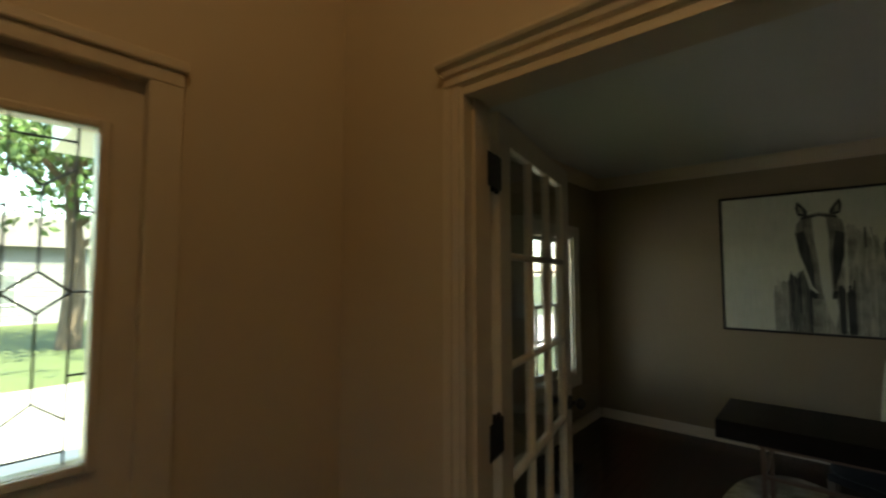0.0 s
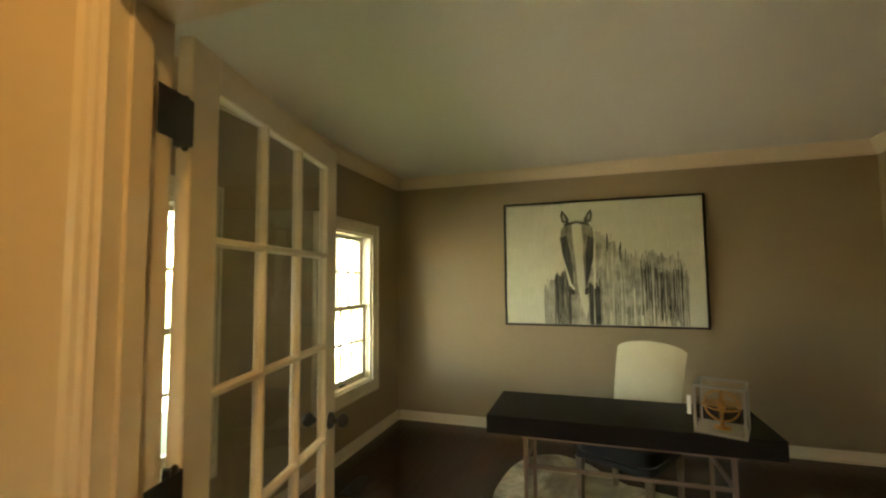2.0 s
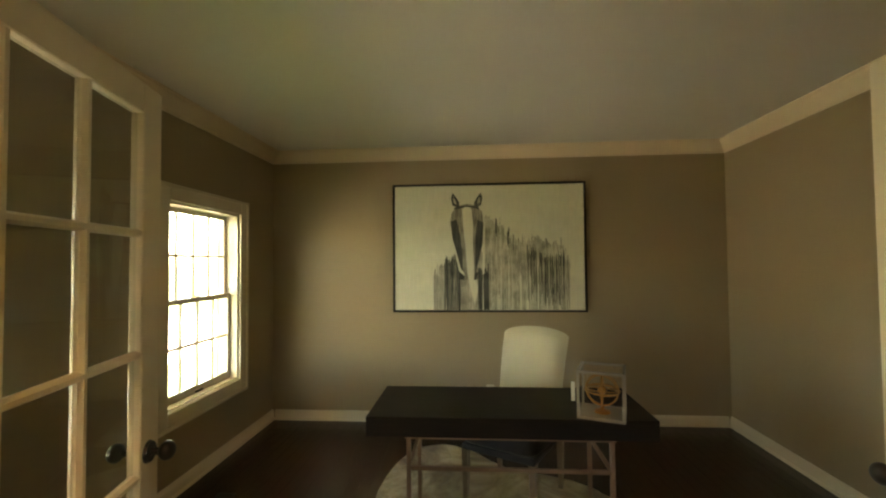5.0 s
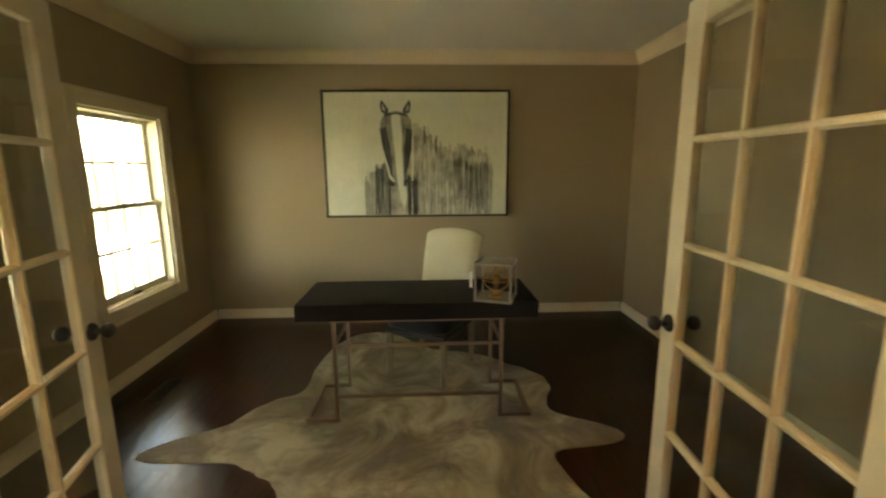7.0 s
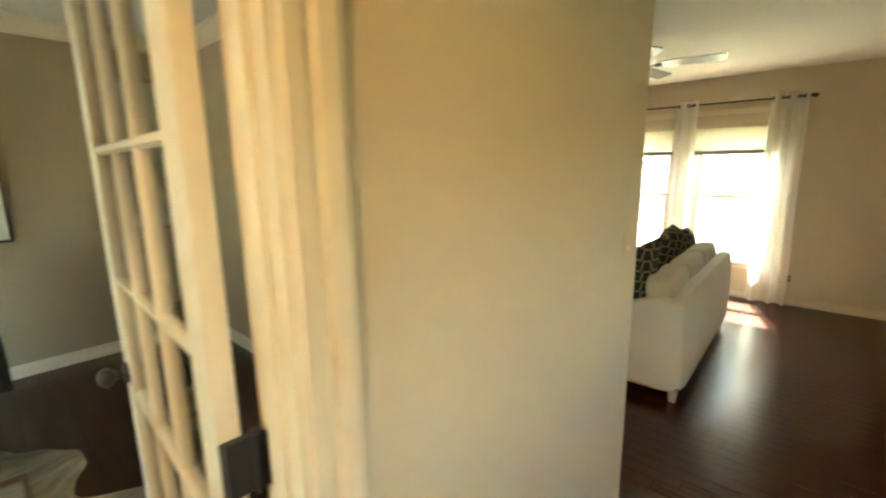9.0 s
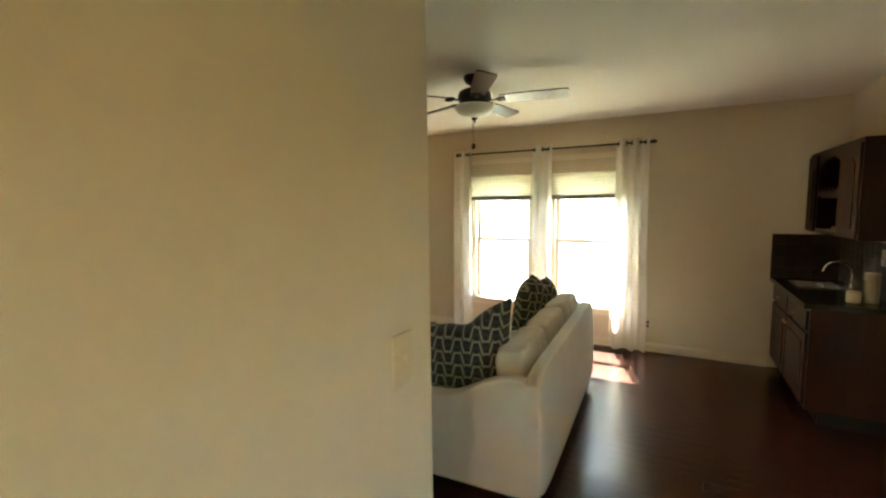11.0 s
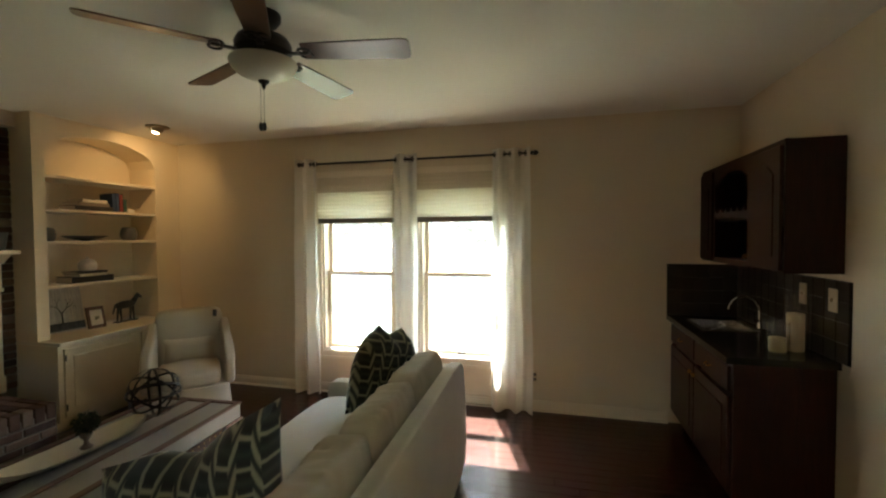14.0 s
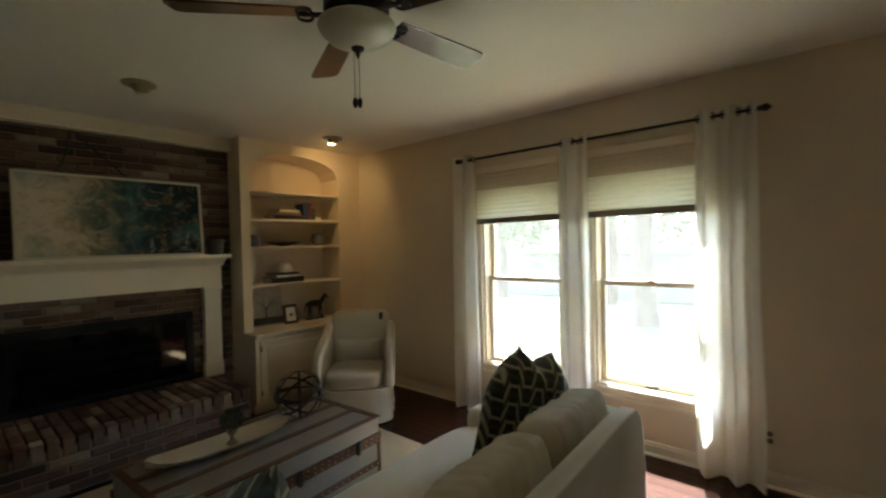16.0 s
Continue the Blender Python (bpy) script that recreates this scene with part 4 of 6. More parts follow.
def glass_lantern():
    g = thing("display_cube", (0.962, 3.300, 0.762), "silver framed glass cube with a gilt armillary on the desk", "ornament", turn=-20)
    s, h, e = 0.102, 0.228, 0.006
    fb = bmesh.new()
    for x in (-s, s):
        for y in (-s, s):
            box(fb, x - e, x + e, y - e, y + e, 0, h)
    for z in (e, h - e):
        for k in (-s, s):
            box(fb, -s, s, k - e, k + e, z - e, z + e)
            box(fb, k - e, k + e, -s, s, z - e, z + e)
    part("cube_frame", fb, paint("nickel_edge", (0.34, 0.31, 0.26), 0.4, metal=0.6), g)
    for a in ((-s, s, -s - 0.001, -s + 0.001), (-s, s, s - 0.001, s + 0.001), (-s - 0.001, -s + 0.001, -s, s), (s - 0.001, s + 0.001, -s, s)):
        p = part("pane", B(*a, 2 * e, h - 2 * e), GLASS, g)
        p.visible_shadow = False
    part("base_plate", B(-s + e, s - e, -s + e, s - e, 0.002, 0.010), paint("mirror_base", (0.30, 0.27, 0.20), 0.3), g)
    rb = bmesh.new()
    for a, b, r in ((90, 0, 0.076), (90, 90, 0.075), (0, 0, 0.084), (6, 30, 0.078), (-8, 0, 0.070), (55, 20, 0.073)):
        ring(rb, r, 0.0032, Matrix.Translation((0, 0, 0.118)) @ Euler((radians(a), 0, radians(b))).to_matrix().to_4x4(), 32, 6)
    ball(rb, (0, 0, 0.118), 0.022, 14)
    rod(rb, (0, 0, 0.010), (0, 0, 0.208), 0.003)
    lathe(rb, [(0.040, 0.010), (0.036, 0.018), (0.010, 0.024), (0.008, 0.05), (0.004, 0.052)], (0, 0, 0), 18)
    part("armillary", rb, GOLD, g, "gilt rings round a small ball", True)
    part("price_tag", B(-s - 0.030, -s - 0.012, -s - 0.016, -s - 0.014, 0.085, 0.175), TAG, g, "blank white paper tag")
    return g


def hide_rug():
    cx, cy = 0.30, 3.30
    lobes = ((193, 0.46, 5.5), (-10.5, 0.46, 5.5), (102, 0.52, 14), (45, 0.20, 24), (-43, 0.46, 8), (262, 0.40, 12), (150, -0.22, 12), (228, -0.17, 18), (-26, 0.03, 6), (72, -0.02, 9), (-70, 0.06, 14), (20, 0.14, 9))

    def radius(a):
        r = 0.93
        for mid, amp, wide in lobes:
            d = (a - mid + 180) % 360 - 180
            r += amp * math.exp(-0.5 * (d / wide) ** 2)
        return r + 0.018 * noise.noise((a * 0.14, 3.0, 0.0)) * 2

    bm = bmesh.new()
    n, m = 180, 22
    rings = []
    for k in range(m + 1):
        row = []
        for j in range(n):
            a = 360 * j / n
            r = radius(a) * k / m
            x, y = r * math.cos(radians(a)), r * math.sin(radians(a))
            z = 0.0070 + 0.006 * (noise.noise((x * 2.3, y * 2.3, 1.0)) + 0.5) * min(1, k / 4) + (0.010 * max(0, noise.noise((x * 1.1, y * 1.4, 7.0))) if k > 12 else 0)
            if k == m:
                z = 0.0042
            row.append(bm.verts.new((x, y, z)))
        rings.append(row)
    for p, q in zip(rings[1:], rings[2:]):
        for j in range(n):
            bm.faces.new((p[j], q[j], q[(j + 1) % n], p[(j + 1) % n]))
    mid = bm.verts.new((0, 0, 0.008))
    for v in rings[0]:
        bm.verts.remove(v)
    for j in range(n):
        bm.faces.new((mid, rings[1][j], rings[1][(j + 1) % n]))
    low = [bm.verts.new((v.co.x, v.co.y, 0.001)) for v in rings[m]]
    for j in range(n):
        bm.faces.new((rings[m][j], low[j], low[(j + 1) % n], rings[m][(j + 1) % n]))
    bm.faces.new(low[::-1])
    ob = link("cowhide_rug", bm, COWHIDE, True)
    ob.location = (cx, cy, 0)
    return tagged(ob, "cream and tan cowhide rug lying under the desk", "rug")


def streaks(bm, x0, x1, top, bottom, count, width, y, rnd_, fade=0.0):
    """Dripping brush strokes: narrow tapering strips hanging from a ragged top line."""
    for _ in range(count):
        x = rnd_.uniform(x0, x1)
        u = (x - x0) / (x1 - x0)
        t = top(u) + rnd_.gauss(0, 0.030)
        b = bottom(u) if rnd_.random() > fade else rnd_.uniform(bottom(u), t - 0.05)
        w = width * rnd_.uniform(0.3, 1.2)
        if t - b < 0.03:
            continue
        yy = y - rnd_.uniform(0, 0.0010)
        vs = [bm.verts.new(p) for p in ((x - w / 2, yy, t - 0.01), (x, yy, t), (x + w / 2, yy, t - 0.012), (x + w * 0.38, yy, b), (x - w * 0.38, yy, b))]
        bm.faces.new(vs)


def horse_painting():
    """A wide canvas in a thin black frame: a horse's head and a body dissolving into drips."""
    W, H = 1.825, 1.225
    p = thing("horse_painting", (0.478, OY1, 1.655), "large canvas of a pale horse in dripping black wash", "painting")
    fb = bmesh.new()
    for a in ((-W / 2, W / 2, H / 2 - 0.016, H / 2), (-W / 2, W / 2, -H / 2, -H / 2 + 0.016), (-W / 2, -W / 2 + 0.016, -H / 2 + 0.016, H / 2 - 0.016), (W / 2 - 0.016, W / 2, -H / 2 + 0.016, H / 2 - 0.016)):
        box(fb, a[0], a[1], -0.042, -0.001, a[2], a[3])
    part("frame", fb, FRAME_BLACK, p, "thin black floating frame")
    part("canvas", B(-W / 2 + 0.020, W / 2 - 0.020, -0.034, -0.002, -H / 2 + 0.020, H / 2 - 0.020), CANVAS, p, "pale cream canvas")
    rr = random.Random(7)
    lo = -H / 2 + 0.022

    def flat(pts, y):
        bm = bmesh.new()
        f = bm.faces.new([bm.verts.new((x, y, z)) for x, z in pts])
        bmesh.ops.triangulate(bm, faces=[f])
        return bm

    body = bmesh.new()
    streaks(body, -0.03, 0.76, lambda u: 0.30 - 0.75 * min(u, 0.34) - 0.06 * max(0, u - 0.34) + 0.05 * math.exp(-((u - 0.6) / 0.06) ** 2) - 0.16 * max(0, u - 0.9) / 0.1, lambda u: lo, 330, 0.011, -0.0348, rr, 0.55)
    part("body_drips", body, INK_PALE, p, "grey dripping brush strokes")
    dark = bmesh.new()
    streaks(dark, 0.36, 0.74, lambda u: -0.02 - 0.10 * u + 0.03 * math.sin(9 * u), lambda u: lo + 0.1 * rr.random(), 80, 0.0065, -0.0360, rr, 0.7)
    streaks(dark, 0.06, 0.24, lambda u: 0.27 - 0.16 * u, lambda u: 0.12 - 0.16 * u, 9, 0.012, -0.0360, rr, 0.5)
    part("dark_drips", dark, INK, p, "thin black drips")
    chest = bmesh.new()
    streaks(chest, -0.52, -0.06, lambda u: -0.28 + 0.22 * math.sin(min(1.0, u * 1.5) * 1.57), lambda u: lo, 150, 0.016, -0.0350, rr, 0.15)
    part("chest_wash", chest, INK_SOFT, p, "soft grey chest strokes")
    chest2 = bmesh.new()
    streaks(chest2, -0.42, -0.27, lambda u: -0.12, lambda u: lo, 44, 0.009, -0.0362, rr, 0.3)
    streaks(chest2, -0.10, 0.0, lambda u: -0.22, lambda u: lo, 14, 0.022, -0.0362, rr, 0.1)
    part("chest_shadow", chest2, INK, p, "black chest strokes")
    head = [(-0.36, 0.24), (-0.345, 0.33), (-0.30, 0.395), (-0.20, 0.42), (-0.10, 0.40), (-0.055, 0.34), (-0.04, 0.22), (-0.055, 0.05), (-0.09, -0.10), (-0.11, -0.24), (-0.16, -0.31), (-0.22, -0.31), (-0.26, -0.24), (-0.295, -0.10), (-0.34, 0.10)]
    part("head", flat(head, -0.0366), INK_MID, p, "grey painted head")
    part("cheek", flat([(-0.355, 0.25), (-0.30, 0.27), (-0.265, 0.12), (-0.245, -0.08), (-0.24, -0.27), (-0.29, -0.12), (-0.335, 0.08)], -0.0371), INK, p, "black cheek shadow")
    part("cheek", flat([(-0.045, 0.24), (-0.10, 0.26), (-0.125, 0.10), (-0.12, -0.10), (-0.125, -0.24), (-0.085, -0.10), (-0.05, 0.05)], -0.0371), INK, p, "black cheek shadow")
    part("blaze", flat([(-0.245, 0.37), (-0.20, 0.395), (-0.155, 0.37), (-0.140, 0.20), (-0.150, -0.05), (-0.135, -0.22), (-0.10, -0.40), (-0.13, -0.55), (-0.17, -0.40), (-0.20, -0.24), (-0.215, -0.02), (-0.235, 0.20)], -0.0376), CANVAS, p, "pale blaze down the face")
    for s in (-1, 1):
        part("ear", flat([(-0.20 + s * 0.075, 0.385), (-0.20 + s * 0.135, 0.40), (-0.20 + s * 0.150, 0.47), (-0.20 + s * 0.135, 0.525), (-0.20 + s * 0.10, 0.48), (-0.20 + s * 0.07, 0.43)], -0.0366), INK, p, "dark pricked ear")
        part("inner_ear", flat([(-0.20 + s * 0.095, 0.41), (-0.20 + s * 0.125, 0.42), (-0.20 + s * 0.133, 0.485), (-0.20 + s * 0.105, 0.46)], -0.0371), INK_SOFT, p)
        part("nostril", flat([(-0.185 + s * 0.05, -0.245), (-0.185 + s * 0.085, -0.235), (-0.185 + s * 0.080, -0.30), (-0.185 + s * 0.045, -0.31)], -0.0378), INK, p)
    part("brow_band", flat([(-0.32, 0.385), (-0.20, 0.405), (-0.085, 0.385), (-0.085, 0.365), (-0.20, 0.388), (-0.32, 0.365)], -0.0380), INK, p, "black bridle brow band")
    part("bit_strap", flat([(-0.33, 0.02), (-0.322, 0.03), (-0.262, -0.20), (-0.225, -0.25), (-0.235, -0.265), (-0.28, -0.22)], -0.0380), CANVAS, p)
    return p


writing_desk()
desk_chair()
glass_lantern()
hide_rug()
horse_painting()

vent = thing("floor_vent", (-1.30, 3.75, 0.0), "dark metal floor register beside the skirting", "floor vent", kind="")
part("frame", box(box(box(box(bmesh.new(), -0.06, 0.06, -0.15, -0.135, 0.0005, 0.005), -0.06, 0.06, 0.135, 0.15, 0.0005, 0.005), -0.06, -0.048, -0.135, 0.135, 0.0005, 0.005), 0.048, 0.06, -0.135, 0.135, 0.0005, 0.005), BLACK_METAL, vent)
for k in range(12):
    part("slat", B(-0.048, 0.048, -0.128 + k * 0.022, -0.118 + k * 0.022, 0.001, 0.004), BLACK_METAL, vent)


def wall_plate(name, at, turn, toggles, label, category):
    w = thing(name, at, label, category, turn=turn)
    wide = 0.036 + 0.023 * (toggles > 1) if toggles else 0.036
    part("plate", B(-wide, wide, -0.006, -0.0005, -0.058, 0.058, r=0.003), PLASTIC, w)
    if toggles:
        for k in range(toggles):
            x = (k - (toggles - 1) / 2) * 0.046
            part("toggle", B(x - 0.005, x + 0.005, -0.018, -0.006, -0.008, 0.012, r=0.002, seg=1), PLASTIC, w)
    else:
        for z in (-0.02, 0.02):
            part("socket", B(-0.016, 0.016, -0.0085, -0.006, z - 0.014, z + 0.014, r=0.004), SOCKET, w)
    return w


wall_plate("light_switch", (2.795, FY1, 1.245), 0, 1, "almond toggle switch on the hall wall", "light switch")
wall_plate("wall_outlet", (LX1, 1.065, 0.29), 90 + 180, 0, "almond outlet low on the wall by the curtain", "outlet")
wall_plate("wall_outlet", (0.48, OY1, 0.30), 0, 0, "almond outlet low on the study wall", "outlet")

# ---------------------------------------------------------------- living room


def ceiling_fan():
    f = thing("ceiling_fan", (4.952, 2.122, LC - 0.012), "bronze five-blade ceiling fan with an alabaster light bowl", "ceiling fan")
    part("canopy", lathe(bmesh.new(), [(0.075, 0.011), (0.075, -0.012), (0.060, -0.035), (0.030, -0.055), (0.014, -0.062), (0.014, -0.075)]), BLACK_METAL, f, smooth=True)
    part("motor_housing", lathe(bmesh.new(), [(0.030, -0.070), (0.070, -0.078), (0.105, -0.095), (0.118, -0.120), (0.118, -0.150), (0.100, -0.172), (0.075, -0.184), (0.040, -0.188)], seg=32), BLACK_METAL, f, smooth=True)
    part("switch_cup", lathe(bmesh.new(), [(0.050, -0.184), (0.070, -0.190), (0.078, -0.200), (0.060, -0.206)], seg=28), BLACK_METAL, f, smooth=True)
    part("light_bowl", lathe(bmesh.new(), [(0.138, -0.192), (0.142, -0.200), (0.132, -0.222), (0.108, -0.246), (0.070, -0.264), (0.030, -0.272), (0.012, -0.273)], seg=36), FROST, f, "frosted alabaster glass bowl", True)
    part("finial", lathe(bmesh.new(), [(0.004, -0.270), (0.024, -0.274), (0.022, -0.282), (0.010, -0.290), (0.007, -0.304), (0.002, -0.312)], seg=16), BLACK_METAL, f, smooth=True)
    for dx, ln in ((-0.010, 0.47), (0.012, 0.465)):
        cb = bmesh.new()
        rod(cb, (dx, 0.01, -0.29), (dx, 0.01, -ln + 0.02), 0.0012, seg=6)
        lathe(cb, [(0.002, 0.012), (0.008, 0.004), (0.010, -0.012), (0.006, -0.024), (0.001, -0.028)], (dx, 0.01, -ln + 0.005), 12)
        part("pull_chain", cb, BLACK_METAL, f, "pull chain with a dark fob")
    for k in range(5):
        m = pose(0, 0, -0.158, 0, 0, -6 + 72 * k)
        ab = bmesh.new()
        box(ab, 0.085, 0.165, -0.014, 0.014, -0.006, 0.002, r=0.003)
        ring(ab, 0.026, 0.006, pose(0.185, 0.020, -0.002), 16, 6)
        ring(ab, 0.026, 0.006, pose(0.185, -0.020, -0.002), 16, 6)
        bmesh.ops.transform(ab, matrix=m, verts=ab.verts)
        part("blade_arm", ab, BLACK_METAL, f, smooth=True)
        bb = bmesh.new()
        outline = [(0.175, -0.050), (0.40, -0.060), (0.610, -0.066), (0.632, -0.058), (0.640, -0.040), (0.640, 0.040), (0.632, 0.058), (0.610, 0.066), (0.40, 0.060), (0.175, 0.050)]
        prism(bb, [(x, y, 0) for x, y in outline], (0, 0, 0.007))
        bmesh.ops.transform(bb, matrix=m @ pose(0, 0, 0.004, -13), verts=bb.verts)
        part("blade", bb, FAN_WOOD, f, "dark walnut blade")
    return f


def curtain(y0, y1, folds, seed, label):
    c = thing("curtain", (6.95, (y0 + y1) / 2, 0), label, "curtain", "curtains on the rod")
    w = y1 - y0
    bm = bmesh.new()
    n, m = int(folds * 18), 26
    g = []
    for i in range(n + 1):
        row = []
        u = i / n
        for j in range(m + 1):
            v = j / m
            z = 0.012 + v * (2.222 - 0.012)
            amp = 0.034 + 0.014 * (1 - v) + 0.014 * noise.noise((u * 4 + seed, v * 1.5, 0)) + 0.004 * math.sin(2 * math.pi * folds * 3 * u + seed)
            x = -amp * math.cos(2 * math.pi * folds * u + 0.9 * noise.noise((u * 2, v * 1.2, seed)) * (1 - v))
            y = (u - 0.5) * w * (1.0 + 0.10 * (1 - v) * (1 if seed % 2 else 0.6)) + 0.018 * noise.noise((u * 3, v * 2.5, seed + 5.0)) * (1 - v * 0.7)
            row.append(bm.verts.new((x, y, z)))
        g.append(row)
    for i in range(n):
        for j in range(m):
            bm.faces.new((g[i][j], g[i + 1][j], g[i + 1][j + 1], g[i][j + 1]))
    part("panel", bm, CURTAIN, c, smooth=True)
    for k in range(int(2 * folds)):
        u = (k + 0.5) / (2 * folds)
        part("grommet", ring(bmesh.new(), 0.021, 0.0045, pose(0, (u - 0.5) * w, 2.175, 90, 0, 60 if k % 2 else -60), 20, 6), BLACK_METAL, c, smooth=True)
    return c


rodding = thing("curtain_rod", (6.95, 2.145, 2.175), "dark bronze curtain rod with ball finials", "curtain rod")
part("rod", rod(bmesh.new(), (0, -1.06, 0), (0, 1.06, 0), 0.0095, seg=14), BLACK_METAL, rodding, smooth=True)
for s in (-1, 1):
    fb = bmesh.new()
    rod(fb, (0, s * 1.055, 0), (0, s * 1.072, 0), 0.015, 0.017, 16)
    ball(fb, (0, s * 1.092, 0), 0.022, 16)
    rod(fb, (0, s * 1.108, 0), (0, s * 1.122, 0), 0.010, 0.004, 12)
    part("finial", fb, BLACK_METAL, rodding, smooth=True)
for y in (-1.03, 0.0, 1.03):
    bb = bmesh.new()
    rod(bb, (0.098, y, -0.02), (0, y, -0.014), 0.006, seg=8)
    box(bb, 0.094, 0.0995, y - 0.012, y + 0.012, -0.05, 0.03)
    part("bracket", bb, BLACK_METAL, rodding)
curtain(1.09, 1.41, 2.5, 1, "sheer white curtain glowing in the sun")
curtain(2.06, 2.30, 1.5, 2, "sheer white curtain between the two windows")
curtain(3.04, 3.27, 2, 3, "sheer white curtain gathered by the wall")

for k, (a, b, *_z) in enumerate(LWIN):
    sh = thing("window_shade", (LX1 - 0.052, (a + b) / 2, 1.62), "cream cellular shade drawn part way down", "window shade", "window shades")
    h = (b - a) / 2 + 0.012
    cell = bmesh.new()
    prof = []
    rows = 22
    for j in range(rows + 1):
        z = 0.045 + (0.43 - 0.045) * j / rows
        prof.append((0.001 if j % 2 else 0.005, z))
    # upper cells get the darker colour to look unlit from behind
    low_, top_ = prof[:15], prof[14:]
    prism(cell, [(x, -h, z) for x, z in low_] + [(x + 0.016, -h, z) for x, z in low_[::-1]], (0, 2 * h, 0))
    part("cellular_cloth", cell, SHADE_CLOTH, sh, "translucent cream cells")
    part("lined_cloth", prism(bmesh.new(), [(x, -h, z) for x, z in top_] + [(x + 0.016, -h, z) for x, z in top_[::-1]], (0, 2 * h, 0)), SHADE_UNLIT, sh, "upper cells coloured tan as not backlit")
    part("bottom_rail", B(-0.006, 0.030, -h, h, 0.0, 0.045, r=0.004), SHADE_RAIL, sh, "taupe bottom rail")
    part("head_rail", B(-0.010, 0.034, -h - 0.004, h + 0.004, 0.43, 0.485, r=0.004), TRIM, sh)


def sofa():
    s = thing("sofa", (4.99, 1.861, 0), "ivory linen sofa with swooping arms and three loose cushions", "sofa", turn=1.8)
    L, D = 0.955, 0.465
    part("base", puff(bmesh.new(), 2 * L - 0.06, 2 * D - 0.04, 0.27, (0, 0.0, 0.205), 6, 14.0), SOFA_LINEN, s, smooth=True)
    bk = puff(bmesh.new(), 2 * L, 0.120, 0.655, (0, -D + 0.060, 0.4075), 12, 11.0)
    for v in bk.verts:
        up = max(0.0, (v.co.z - 0.25) / 0.485)
        v.co.y += (0.020 if v.co.y < -D + 0.06 else -0.010) * up * up
        v.co.z += 0.004 * noise.noise((v.co.x * 2.1, 0.0, 4.0)) * up
    part("backrest", bk, SOFA_LINEN, s, smooth=True)
    # the arms dip behind the front roll and climb to the back
    for x in (-1, 1):
        ab = puff(bmesh.new(), 0.115, 2 * D - 0.035, 0.50, (x * (L - 0.0575), 0.004, 0.325), 16, 9.0)
        for v in ab.verts:
            t = min(1.0, max(0.0, (D - v.co.y) / (2 * D)))
            climb = min(1.0, max(0.0, (t - 0.40) / 0.42))
            rise = 0.125 * climb * climb * (3 - 2 * climb) - 0.030 * math.sin(math.pi * min(1.0, t / 0.62))
            v.co.z += rise * max(0, (v.co.z - 0.2) / 0.395)
        part("arm", ab, SOFA_LINEN, s, smooth=True)
    seat = puff(bmesh.new(), 2 * L - 0.235, 2 * D - 0.16, 0.16, (0, 0.070, 0.410), 18, 9.0, 0.10)
    for v in seat.verts:
        if v.co.z > 0.42:
            v.co.z += 0.009 * noise.noise((v.co.x * 3.5, v.co.y * 4.0, 2.0)) + 0.003 * noise.noise((v.co.x * 11, v.co.y * 9.0, 5.0))
    part("seat_cushion", seat, SOFA_LINEN, s, "long bench seat cushion", smooth=True)
    wide = (2 * L - 0.235) / 3
    for k in (-1, 0, 1):
        cb = puff(bmesh.new(), wide + 0.014, 0.180, 0.40, (0, 0, 0), 30, 5.5)
        for v in cb.verts:
            q = v.co
            crease = abs(noise.noise((q.x * 17 + 3 * k, q.y * 3, q.z * 5 + k)))
            q += q.normalized() * (0.010 * noise.noise((q.x * 5 + 9 * k, q.y * 5, q.z * 7)) + 0.026 * crease - 0.008 + 0.005 * noise.noise((q.x * 34, q.y * 7, q.z * 13 + 2 * k)))
            q.z += 0.012 * abs(q.x / (wide / 2)) ** 3 * max(0.0, q.z / 0.2)
        bmesh.ops.transform(cb, matrix=Matrix.Translation((k * wide, -D + 0.200, 0.610)) @ Matrix.Rotation(radians(-8), 4, "X"), verts=cb.verts)
        part("back_cushion", cb, CUSHION_LINEN, s, "oatmeal loose back cushion", True)
    for x in (-L + 0.07, L - 0.07):
        for y in (-D + 0.06, D - 0.08):
            lb = bmesh.new()
            bmesh.ops.create_cone(lb, cap_ends=True, segments=4, radius1=0.026, radius2=0.040, depth=0.09, matrix=Matrix.Translation((x, y, 0.045)) @ Matrix.Rotation(radians(45), 4, "Z"))
            part("leg", lb, LIMED, s)
    return s


def throw_pillow(at, turn, lean, label, roll=0.0, tall=0.54, slump=0.0, wide=0.55, chop=0.0):
    bm = pillow(bmesh.new(), wide, tall, 0.21, 26, 0.08, 0.012, at[0])
    for v in bm.verts:
        # a chopped top: the two upper corners drawn together, a crease between them
        up = max(0.0, v.co.z / (tall / 2) + 0.15)
        u = v.co.x / (wide / 2)
        v.co.x *= 1 - chop * min(1.0, up) ** 1.7
        v.co.z -= chop * 0.06 * up * math.exp(-(u / 0.3) ** 2)
        v.co.y *= 1 + 0.35 * chop * min(1.0, up)
    for v in bm.verts:
        up_ = max(0.0, 2 * v.co.z / tall)
        v.co.z += slump * v.co.x * (v.co.z / tall + 0.5)
        v.co.z -= 0.060 * up_ ** 1.5 * math.exp(-(v.co.x / 0.085) ** 2)
    ob = link("throw_pillow", bm, MEANDER, True)
    ob.matrix_basis = Matrix.Translation(at) @ Matrix.Rotation(radians(turn), 4, "Z") @ Matrix.Rotation(radians(lean), 4, "X") @ Matrix.Rotation(radians(roll), 4, "Y")
    return tagged(ob, label, "pillow", "patterned throw pillows")


